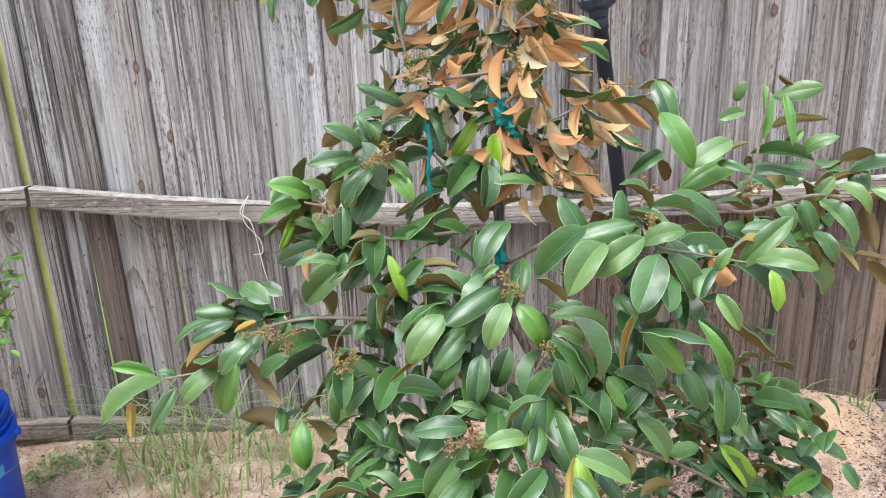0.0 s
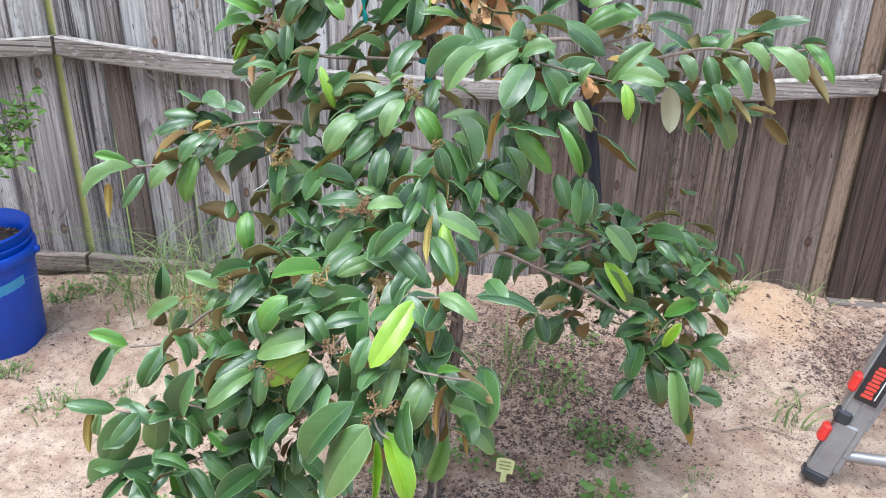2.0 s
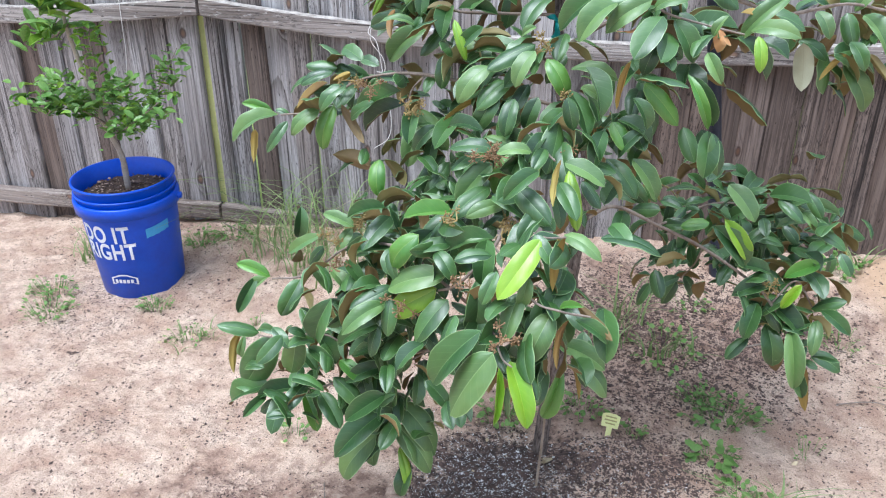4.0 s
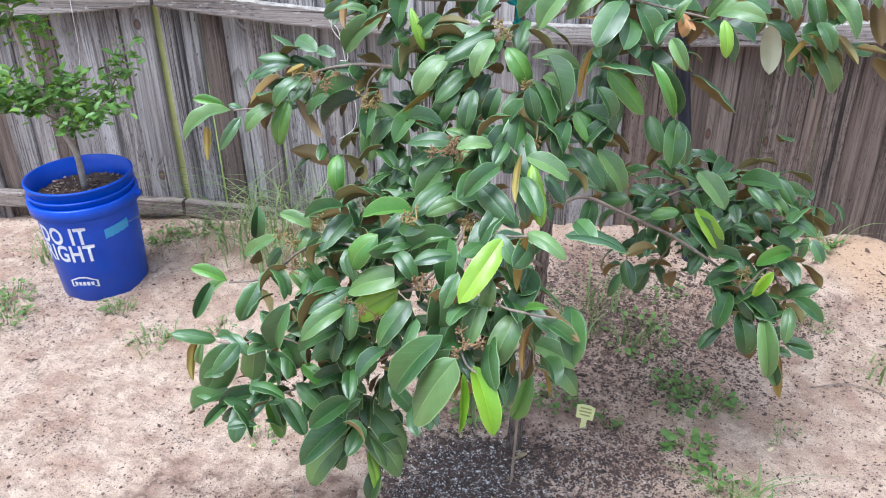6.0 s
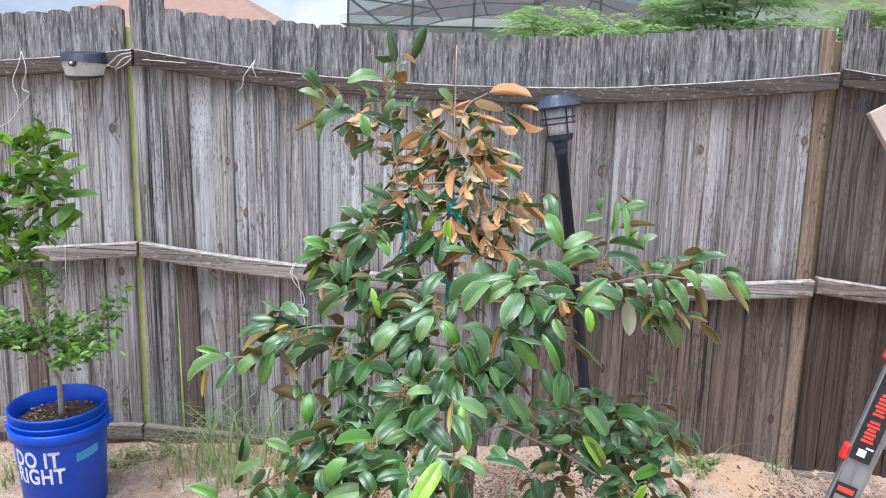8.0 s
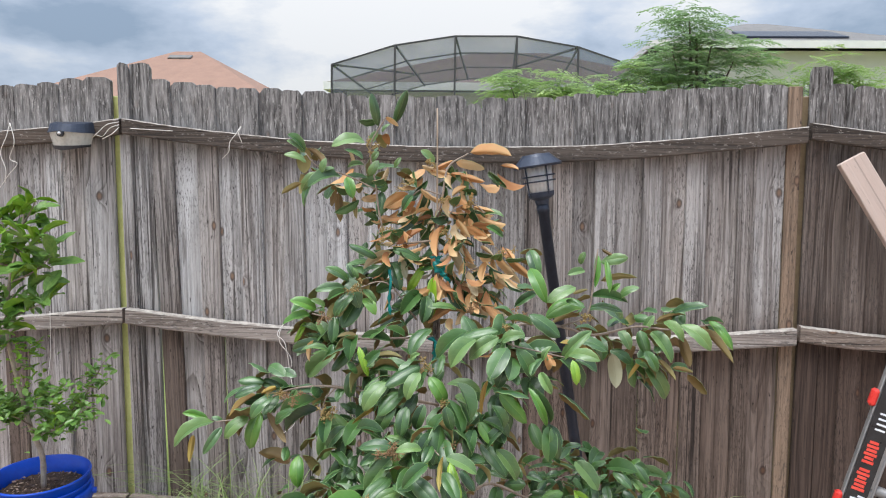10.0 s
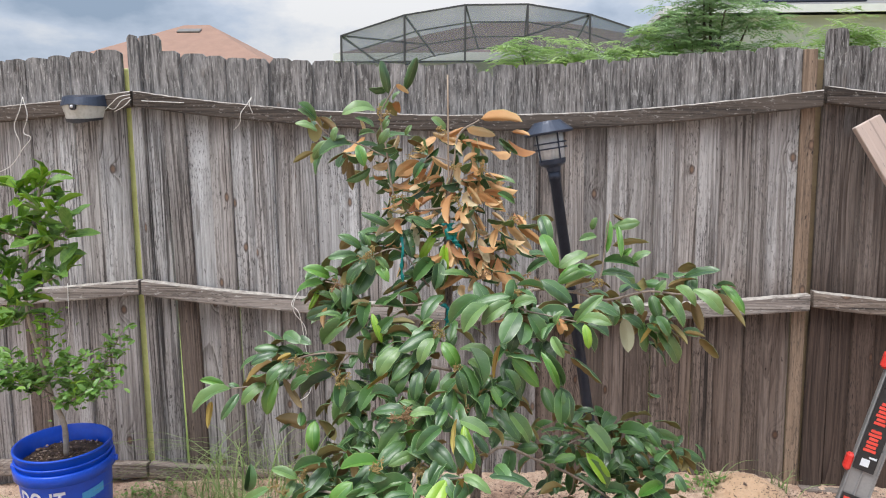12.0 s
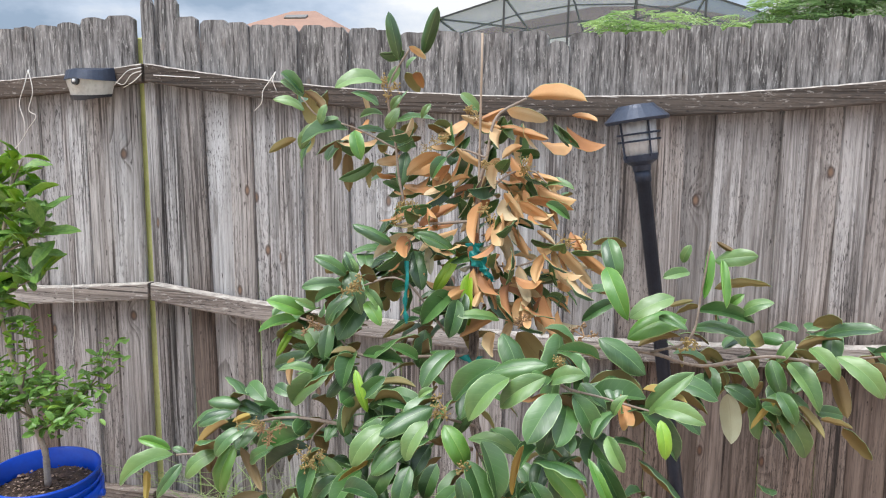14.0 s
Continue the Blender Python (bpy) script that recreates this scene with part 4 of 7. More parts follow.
twine(((0.015, FY, 0.835), (0.0, FY - 0.01, 0.80), (0.0, FY - 0.008, 0.76), (0.035, FY, 0.71), (0.04, FY, 0.67), (0.015, FY, 0.665)), "curled white string hanging from the middle rail")
twine(((0.015, FY, 0.835), (-0.01, FY - 0.008, 0.79), (0.02, FY - 0.01, 0.755), (0.04, FY, 0.62), (0.06, FY, 0.52), (0.05, FY, 0.45), (0.0, FY, 0.41)), "curled white string hanging from the middle rail")
twine(((-0.885, FY, 0.85), (-0.884, FY - 0.004, 0.76), (-0.888, FY, 0.68), (-0.90, FY, 0.60)), "thin white string hanging down the pickets", 0.0012)


def bent_text(body, size, radius, z, turn, bold):
    """Lettering laid on a cylinder of that radius."""
    cu = bpy.data.curves.new("lettering", "FONT")
    cu.body, cu.size, cu.offset, cu.align_x = body, size, bold, "LEFT"
    cu.space_character = 1.08
    ob = new("lettering", cu)
    me = bpy.data.meshes.new_from_object(ob.evaluated_get(bpy.context.evaluated_depsgraph_get()))
    bpy.data.objects.remove(ob)
    bm = bmesh.new()
    bm.from_mesh(me)
    bpy.data.meshes.remove(me)
    bmesh.ops.subdivide_edges(bm, edges=[e for e in bm.edges if e.calc_length() > 0.008], cuts=3)
    for v in bm.verts:
        a = turn + 0.70 * v.co.x / radius
        h = z + v.co.y
        r = radius + (h - 0.15) * 0.055 + 0.0014
        v.co = Vector((r * math.sin(a), -r * math.cos(a), h))
    return bm


def bucket():
    """Five-gallon bucket: 0.37 m high, flared, with a reinforced collar."""
    pail = thing("bucket", "bright blue plastic bucket with white lettering, tilted on the sand", "bucket", BUCKET)
    wall = lambda z: 0.128 + 0.055 * z
    bm = bmesh.new()
    lathe(bm, ((0.0, 0.006), (0.118, 0.006), (0.122, 0.0), (0.127, 0.004), (wall(0.29), 0.29), (wall(0.37) - 0.001, 0.366), (wall(0.37) + 0.004, 0.368), (wall(0.37) + 0.004, 0.374), (wall(0.37) - 0.003, 0.374), (wall(0.30) - 0.004, 0.30), (wall(0.05) - 0.004, 0.05), (0.0, 0.05)), 64)
    part("body", bm, BLUE, pail, "", True)
    bm = bmesh.new()
    lathe(bm, ((wall(0.285), 0.283), (wall(0.285) + 0.012, 0.285), (wall(0.30) + 0.012, 0.318), (wall(0.30) + 0.008, 0.322), (wall(0.32) + 0.001, 0.322)), 64)
    part("collar", bm, BLUE, pail, "", True)
    bm = bmesh.new()
    lathe(bm, ((wall(0.34), 0.336), (wall(0.34) + 0.005, 0.337), (wall(0.34) + 0.005, 0.342), (wall(0.345), 0.343)), 64)
    part("upper_rib", bm, BLUE, pail, "", True)
    base = wall(0.15)
    part("lettering", bent_text("DO IT", 0.076, base, 0.208, LETTER_TURN, 0.0022), WHITE_INK, pail, "white words DO IT")
    part("lettering", bent_text("RIGHT", 0.076, base, 0.149, LETTER_TURN, 0.0022), WHITE_INK, pail, "white word RIGHT")
    # plain gabled sign outline in place of a mark
    bm = bmesh.new()
    shape = ((-0.043, 0.0), (0.043, 0.0), (0.043, 0.024), (0.030, 0.030), (0.012, 0.038), (-0.012, 0.038), (-0.030, 0.030), (-0.043, 0.024))
    rim = []
    for k in (1.0, 0.86):
        ring = []
        for x, y in shape:
            a = LETTER_TURN + 0.78 + x * k / base
            h = 0.056 + 0.018 + (y - 0.018) * (k if k == 1.0 else 0.74)
            r = wall(h) + 0.0014
            ring.append(bm.verts.new((r * math.sin(a), -r * math.cos(a), h)))
        rim.append(ring)
    for i in range(8):
        j = (i + 1) % 8
        bm.faces.new((rim[0][i], rim[0][j], rim[1][j], rim[1][i]))
    part("printed_mark", bm, WHITE_INK, pail, "white outline of a plain gabled sign")
    for i in range(5):
        bm = bmesh.new()
        x0 = -0.030 + i * 0.0125
        q = []
        for x, h in ((x0, 0.063), (x0 + 0.009, 0.063), (x0 + 0.009, 0.076), (x0, 0.076)):
            a = LETTER_TURN + 0.78 + x / base
            r = wall(h) + 0.0015
            q.append(bm.verts.new((r * math.sin(a), -r * math.cos(a), h)))
        bm.faces.new(q)
        part("printed_bar", bm, WHITE_INK, pail)
    bm = bmesh.new()
    rows = []
    for k in range(9):
        a = LETTER_TURN + 1.46 + 0.070 * k
        rows.append([bm.verts.new(((wall(h) + 0.0016) * math.sin(a), -(wall(h) + 0.0016) * math.cos(a), h + 0.0012 * k - 0.002)) for h in (0.212 + 0.002 * (k % 2), 0.244)])
    for p, q in zip(rows, rows[1:]):
        bm.faces.new((p[0], q[0], q[1], p[1]))
    part("tape_strip", bm, TAPE, pail, "strip of light blue tape")
    for a in (LETTER_TURN + 2.45, LETTER_TURN - 0.69):
        bm = bmesh.new()
        lathe(bm, ((0.0, 0.0), (0.011, 0.0), (0.010, 0.012), (0.0, 0.013)), 12, Matrix.Translation(((wall(0.3) + 0.010) * math.sin(a), -(wall(0.3) + 0.010) * math.cos(a), 0.302)) @ Euler((radians(90), 0, a)).to_matrix().to_4x4())
        part("handle_ear", bm, BLUE, pail)


BUCKET = along((-0.682, 1.692, 0.012), (-0.684, 1.668, 0.37), (1.55, -2.0, 0))
LETTER_TURN = -1.26
bucket()
bm = bmesh.new()
got = [[bm.verts.new((0, 0, 0.322))]]
for k in range(1, 9):
    got.append([bm.verts.new((0.0168 * k * math.cos(i * math.pi / 18), 0.0168 * k * math.sin(i * math.pi / 18), 0.315 + 0.012 * noise.noise(Vector((k * 0.4 * math.cos(i * math.pi / 18), k * 0.4 * math.sin(i * math.pi / 18), 1)) * 2))) for i in range(36)])
for i in range(36):
    bm.faces.new((got[0][0], got[1][i], got[1][(i + 1) % 36]))
for p, q in zip(got[1:], got[2:]):
    for i in range(36):
        j = (i + 1) % 36
        bm.faces.new((p[i], q[i], q[j], p[j]))
bm.transform(BUCKET)
tagged(part("soil", bm, POT_SOIL, None, "", True), "dark potting soil filling the blue bucket", "soil")


# ---- leaves ----
def leaf_mesh(name, mats, fold, bow, twist, blunt, bend=0.0, point=0.82, lop=1.0, arch=0.0):
    """One leaf of length 1 and width 1 along x: an upper and a lower skin with a thin edge, folded at the midrib, arched and recurved."""
    bm = bmesh.new()
    uv = bm.loops.layers.uv.new("uv")
    n, cols = 12, (-1.0, -0.68, -0.34, 0.0, 0.34, 0.68, 1.0)
    at = {}
    skins = []
    wave = 17 + 9 * twist
    for lift in (0.004, -0.004):
        rows = []
        for i in range(n + 1):
            s = i / n
            h = 0.5 * max(0.0, 1 - abs(2 * s ** blunt - 1) ** 2.5) ** point
            h = max(h, 0.012)
            row = []
            for v in cols:
                ang = twist * (s - 0.3)
                y = v * h * (lop if v < 0 else 1.0) * (1 - 0.22 * fold * abs(v))
                z = (fold * abs(v) - arch * v * v) * h + 0.014 * math.sin(s * wave + v * 2) * v * v + bow * s * (1 - s) + lift
                y, z = y * math.cos(ang) - z * math.sin(ang) * 0.3, z + y * math.sin(ang)
                vert = bm.verts.new((s, y + bend * (s * s - s) * 0.8, z))
                at[vert] = (s, v * 0.5 + 0.5)
                row.append(vert)
            rows.append(row)
        skins.append(rows)
    last = len(cols) - 1
    for k, rows in enumerate(skins):
        for a, b in zip(rows, rows[1:]):
            for c in range(last):
                q = (a[c], b[c], b[c + 1], a[c + 1])
                f = bm.faces.new(q if k == 0 else q[::-1])
                f.material_index = k
                f.smooth = True
    top, low = skins
    for i in range(n):
        for c, flip in ((0, False), (last, True)):
            q = (top[i][c], low[i][c], low[i + 1][c], top[i + 1][c])
            bm.faces.new(q[::-1] if flip else q).material_index = 0
    for a, b in zip(top, top[1:]):
        crease = bm.edges.get((a[3], b[3]))
        crease.smooth = False
    for f in bm.faces:
        for loop in f.loops:
            loop[uv].uv = at[loop.vert]
    me = bpy.data.meshes.new(name)
    bm.normal_update()
    bm.to_mesh(me)
    bm.free()
    for m in mats:
        me.materials.append(m)
    return me


# P leaves carry sky sheen as a paler colour
LOOKS = {"G": (TOP_GREEN, UNDER_OLIVE), "D": (TOP_GREEN, UNDER_OLIVE), "H": (TOP_FRESH, UNDER_OLIVE), "Y": (TOP_YOUNG, UNDER_OLIVE), "P": (TOP_SHEEN, UNDER_OLIVE),
         "O": (TOP_GREEN, UNDER_BRONZE), "B": (TOP_GREEN, UNDER_OLIVE), "W": (TOP_GREEN, UNDER_PALE), "K": (TOP_FRESH, UNDER_GOLD)}
shapes = random.Random(21)
LEAVES = {}
for look_key, mats in LOOKS.items():
    flat_leaf = look_key in "OBWK"
    for _ in range(10):
        side = -1 if look_key in "OK" else shapes.choice((-1, 1))
        if flat_leaf:
            form = (shapes.uniform(0.15, 0.45), shapes.uniform(0.05, 0.55), shapes.uniform(-0.4, 0.4), shapes.uniform(0.86, 1.0), side * shapes.uniform(0.08, 0.28), 0.74, shapes.uniform(0.15, 0.65) if look_key in "OK" else shapes.uniform(0.5, 1.0) if look_key == "B" else 1.0, shapes.uniform(0.0, 0.25))
        else:
            form = (shapes.uniform(0.12, 0.50), shapes.uniform(0.25, 0.85), shapes.uniform(-0.35, 0.35), shapes.uniform(0.84, 1.02), side * shapes.uniform(0.02, 0.18), shapes.uniform(0.60, 0.74), 1.0, shapes.uniform(0.02, 0.30))
        LEAVES.setdefault(look_key, []).append(leaf_mesh("leaf", mats, *form))
picks = random.Random(5)
inner, inner_bronze, bases = bmesh.new(), bmesh.new(), []


def leaf_pose(x, y, z, length, az, el, roll, width):
    turn = Euler((0, 0, radians(az))).to_matrix() @ Euler((0, -radians(el), 0)).to_matrix() @ Euler((radians(roll), 0, 0)).to_matrix()
    grow = Matrix.Diagonal((length, length * width, length))
    return Matrix.Translation((x, y, z)) @ (turn @ grow).to_4x4()


def leaves(parent, rows):
    """Hangs leaves at their bases: look, place, length, heading, rise, roll, width."""
    for kind, x, y, z, length, az, el, roll, width in rows:
        m = leaf_pose(x, y, z, length * 0.98, az, el, roll, min(width * (0.95 if kind in "BY" else 0.9 if kind == "H" else 0.7 if kind == "O" and (z < 1.0 or x > 0.82) else 1.15 if kind == "O" else 1.08), 0.50))
        bases.append((kind, Vector((x, y, z)), length))
        luck = picks.random()
        # some green leaves switch to the paler, sheen-coloured look
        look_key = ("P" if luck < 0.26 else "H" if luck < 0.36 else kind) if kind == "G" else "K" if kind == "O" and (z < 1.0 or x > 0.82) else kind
        me = picks.choice(LEAVES[look_key])
        if kind == "D":
            start = len(inner.verts)
            inner.from_mesh(me)
            inner.verts.ensure_lookup_table()
            bmesh.ops.transform(inner, matrix=m, verts=inner.verts[start:])
        else:
            placed("leaf", me, parent, m)


def limb(parent, name, r0, r1, points):
    bm = bmesh.new()
    tube(bm, points, r0 * (1.02 if name == "trunk" else 0.46), r1 * (1.2 if name == "trunk" else 0.7), 9 if name == "trunk" else 7, 6, 0.25)
    part(name, bm, BARK if name == "trunk" else TWIG, parent, "", True)


def flower_head(parent, x, y, z, size=0.03, n=16, rust=False):
    """Dry flower heads: thin stalks that end in round buds."""
    bm = bmesh.new()
    c = Vector((x, y, z))
    arms = [c + Vector((picks.gauss(0, 1), picks.gauss(0, 0.7), picks.gauss(0.15, 0.6))).normalized() * size * picks.uniform(0.3, 0.9) for _ in range(4)]
    for arm in arms:
        tube(bm, (c, arm), 0.0011, 0.0009, 3)
    for _ in range(n * 3):
        d = Vector((picks.gauss(0, 1), picks.gauss(0, 1), picks.gauss(0.15, 1))).normalized()
        root = picks.choice(arms)
        end = root + d * size * picks.uniform(0.12, 0.42)
        tube(bm, (root, end), 0.0006, 0.0005, 3)
        got = bmesh.ops.create_icosphere(bm, subdivisions=1, radius=picks.uniform(0.0010, 0.0020))["verts"]
        bmesh.ops.translate(bm, vec=end, verts=got)
    part("flower_head", bm, BUD_RUST if rust else BUD, parent)


# ---- the tree ----
tree = thing("fruit_tree", "young staked fruit tree with glossy green leaves, bronze beneath", "tree", pose(0, 0, 0))
limb(tree, "trunk", .017, .0062, ((0.685, 1.140, 0.021), (0.689, 1.135, 0.114), (0.701, 1.125, 0.246), (0.715, 1.110, 0.385), (0.720, 1.100, 0.497), (0.726, 1.100, 0.610), (0.730, 1.120, 0.722), (0.659, 1.150, 0.863), (0.647, 1.180, 1.036), (0.640, 1.190, 1.159)))
limb(tree, "branch", .0095, .003, ((0.640, 1.190, 1.159), (0.641, 1.200, 1.255), (0.656, 1.200, 1.324), (0.667, 1.220, 1.393), (0.714, 1.250, 1.428)))
limb(tree, "branch", .006, .0025, ((0.643, 1.190, 1.215), (0.532, 1.200, 1.209), (0.504, 1.200, 1.267), (0.492, 1.200, 1.349), (0.478, 1.200, 1.438), (0.512, 1.210, 1.508)))
limb(tree, "branch", .004, .002, ((0.492, 1.200, 1.336), (0.422, 1.190, 1.369), (0.352, 1.190, 1.389), (0.319, 1.190, 1.422)))
limb(tree, "branch", .004, .002, ((0.642, 1.190, 1.146), (0.714, 1.170, 1.143), (0.768, 1.170, 1.167), (0.815, 1.180, 1.191)))
limb(tree, "branch", .004, .002, ((0.646, 1.200, 1.248), (0.689, 1.220, 1.294), (0.730, 1.240, 1.303), (0.759, 1.220, 1.283)))
limb(tree, "branch", .004, .002, ((0.656, 1.200, 1.324), (0.605, 1.220, 1.337), (0.575, 1.240, 1.320)))
limb(tree, "branch", .009, .003, ((0.655, 1.160, 0.923), (0.758, 1.120, 0.993), (0.849, 1.100, 1.033), (0.941, 1.120, 1.027), (1.023, 1.150, 1.004), (1.124, 1.170, 1.023), (1.221, 1.220, 1.009), (1.349, 1.250, 1.025)))
limb(tree, "branch", .005, .002, ((0.941, 1.120, 1.027), (0.998, 1.100, 1.059), (1.011, 1.100, 1.137), (1.019, 1.100, 1.211)))
limb(tree, "branch", .005, .002, ((0.849, 1.100, 1.033), (0.815, 0.920, 1.029), (0.879, 0.920, 1.011), (0.951, 0.920, 0.997)))
limb(tree, "branch", .008, .0025, ((0.658, 1.140, 0.824), (0.554, 1.060, 0.864), (0.435, 1.030, 0.889), (0.352, 1.050, 0.880), (0.282, 1.060, 0.855), (0.221, 1.060, 0.803), (0.149, 1.040, 0.793)))
limb(tree, "branch", .004, .002, ((0.435, 1.030, 0.889), (0.409, 1.030, 0.859), (0.400, 1.030, 0.815)))
limb(tree, "branch", .007, .0025, ((0.647, 1.170, 0.983), (0.548, 1.100, 0.990), (0.473, 1.070, 0.996), (0.418, 1.080, 1.032), (0.365, 1.080, 1.047)))
limb(tree, "branch", .005, .002, ((0.602, 1.150, 1.027), (0.535, 1.110, 1.119), (0.465, 1.070, 1.107)))
limb(tree, "branch", .009, .0025, ((0.726, 1.100, 0.610), (0.784, 1.120, 0.643), (0.871, 1.120, 0.613), (0.958, 1.120, 0.577), (1.051, 1.100, 0.527), (1.095, 1.100, 0.485), (1.148, 1.080, 0.403), (1.175, 1.060, 0.378)))
limb(tree, "branch", .006, .002, ((0.871, 1.120, 0.613), (0.977, 1.220, 0.631), (1.081, 1.320, 0.597), (1.177, 1.380, 0.566), (1.246, 1.400, 0.540)))
limb(tree, "branch", .004, .002, ((0.958, 1.120, 0.577), (0.960, 1.200, 0.506), (0.949, 1.280, 0.434)))
limb(tree, "branch", .004, .002, ((1.095, 1.100, 0.485), (1.134, 1.120, 0.529), (1.175, 1.120, 0.476)))
limb(tree, "branch", .008, .003, ((0.721, 1.090, 0.508), (0.664, 0.950, 0.611), (0.627, 0.820, 0.721), (0.614, 0.740, 0.706), (0.566, 0.720, 0.648), (0.531, 0.740, 0.621)))
limb(tree, "branch", .004, .002, ((0.627, 0.820, 0.721), (0.684, 0.680, 0.756), (0.721, 0.620, 0.784)))
limb(tree, "branch", .004, .002, ((0.614, 0.740, 0.706), (0.681, 0.620, 0.693), (0.723, 0.600, 0.689), (0.763, 0.600, 0.686)))
limb(tree, "branch", .004, .002, ((0.566, 0.720, 0.648), (0.628, 0.620, 0.648), (0.655, 0.570, 0.627), (0.671, 0.560, 0.620)))
limb(tree, "branch", .006, .002, ((0.729, 1.120, 0.710), (0.714, 1.000, 0.847), (0.680, 0.930, 0.847), (0.674, 0.840, 0.828), (0.689, 0.780, 0.832)))
limb(tree, "branch", .006, .002, ((0.659, 1.150, 0.863), (0.650, 1.000, 0.927), (0.636, 0.950, 0.954)))
limb(tree, "branch", .008, .0025, ((0.721, 1.080, 0.455), (0.620, 0.950, 0.446), (0.526, 0.820, 0.589), (0.448, 0.820, 0.647), (0.351, 0.850, 0.628), (0.269, 0.850, 0.562), (0.203, 0.840, 0.549)))
limb(tree, "branch", .007, .0025, ((0.716, 1.080, 0.374), (0.596, 0.950, 0.393), (0.485, 0.860, 0.432), (0.380, 0.830, 0.388), (0.285, 0.800, 0.352), (0.255, 0.780, 0.354)))
limb(tree, "branch", .004, .002, ((0.380, 0.830, 0.388), (0.322, 0.800, 0.473), (0.231, 0.780, 0.467), (0.176, 0.780, 0.469)))
limb(tree, "branch", .004, .002, ((0.485, 0.860, 0.432), (0.435, 0.840, 0.388), (0.424, 0.830, 0.303), (0.412, 0.830, 0.220)))
leaves(tree, (
    ("G", 0.498, 1.194, 1.488, 0.082, -133, 74, -113, 0.28),
    ("G", 0.534, 1.218, 1.498, 0.094, -51, 53, 146, 0.24),
    ("O", 0.515, 1.196, 1.510, 0.041, -12, -32, -59, 0.50),
    ("P", 0.501, 1.230, 1.477, 0.029, -16, 41, 61, 0.50),
    ("P", 0.472, 1.218, 1.449, 0.037, 3, 57, 78, 0.50),
    ("P", 0.461, 1.220, 1.451, 0.088, -150, -9, -44, 0.42),
    ("G", 0.462, 1.198, 1.411, 0.055, -147, 20, -46, 0.42),
    ("P", 0.477, 1.223, 1.402, 0.033, 3, 57, 79, 0.50),
    ("P", 0.475, 1.204, 1.369, 0.045, -5, 58, 91, 0.55),
    ("O", 0.430, 1.233, 1.396, 0.035, -135, 69, 61, 0.40),
))
leaves(tree, (
    ("P", 0.458, 1.238, 1.394, 0.044, -164, -7, -45, 0.35),
    ("O", 0.502, 1.210, 1.347, 0.048, -9, 67, -67, 0.35),
    ("G", 0.535, 1.215, 1.389, 0.031, 4, 58, 79, 0.40),
))
leaves(tree, (
    ("G", 0.315, 1.211, 1.428, 0.062, 173, 40, -49, 0.35),
    ("G", 0.313, 1.212, 1.422, 0.056, 175, 34, -40, 0.35),
    ("G", 0.320, 1.203, 1.399, 0.059, -153, 18, -46, 0.35),
    ("B", 0.328, 1.177, 1.432, 0.069, -19, -42, -67, 0.40),
    ("P", 0.366, 1.165, 1.373, 0.038, -5, 72, 80, 0.50),
    ("P", 0.358, 1.178, 1.373, 0.041, -3, 18, 43, 0.45),
    ("G", 0.407, 1.197, 1.366, 0.091, -147, -18, -39, 0.42),
    ("P", 0.337, 1.213, 1.376, 0.058, 171, -55, -95, 0.40),
    ("B", 0.314, 1.179, 1.348, 0.056, -162, -29, 60, 0.35),
    ("G", 0.426, 1.172, 1.365, 0.058, -40, -64, 39, 0.50),
))
leaves(tree, (
    ("B", 0.396, 1.163, 1.346, 0.056, 122, -76, 33, 0.40),
    ("B", 0.399, 1.214, 1.328, 0.075, -45, -84, -144, 0.40),
    ("B", 0.440, 1.199, 1.319, 0.057, 31, -84, -63, 0.35),
    ("G", 0.469, 1.216, 1.364, 0.054, -167, 4, -52, 0.25),
))
leaves(tree, (
    ("O", 0.719, 1.224, 1.429, 0.105, -7, -4, -50, 0.42),
    ("O", 0.794, 1.243, 1.400, 0.049, -17, -12, -66, 0.30),
    ("O", 0.686, 1.211, 1.406, 0.074, 4, -13, -61, 0.40),
    ("O", 0.670, 1.248, 1.379, 0.090, -1, -13, -59, 0.35),
    ("O", 0.620, 1.252, 1.384, 0.064, 10, 26, -73, 0.35),
    ("P", 0.631, 1.251, 1.404, 0.048, 175, 42, -59, 0.40),
    ("O", 0.711, 1.246, 1.346, 0.043, -172, -34, 70, 0.40),
    ("O", 0.730, 1.232, 1.298, 0.057, 3, -13, -70, 0.30),
    ("P", 0.754, 1.256, 1.274, 0.059, -27, 0, 40, 0.40),
    ("O", 0.568, 1.229, 1.327, 0.073, -168, -33, 59, 0.42),
))
leaves(tree, (
    ("O", 0.587, 1.221, 1.309, 0.052, -176, -58, 61, 0.45),
    ("O", 0.623, 1.229, 1.287, 0.042, -174, -17, 56, 0.45),
    ("O", 0.633, 1.261, 1.266, 0.048, -169, -11, 71, 0.40),
    ("O", 0.505, 1.263, 1.267, 0.036, -176, -66, 68, 0.40),
    ("D", 0.500, 1.242, 1.331, 0.072, -92, -66, -17, 0.35),
    ("D", 0.580, 1.221, 1.323, 0.048, -142, -55, -43, 0.45),
    ("D", 0.489, 1.258, 1.256, 0.041, -160, 26, -64, 0.40),
    ("O", 0.719, 1.258, 1.307, 0.028, -34, 75, -48, 0.50),
    ("O", 0.684, 1.235, 1.299, 0.044, -3, -30, -64, 0.30),
    ("O", 0.655, 1.210, 1.293, 0.046, 141, -65, 52, 0.40),
))
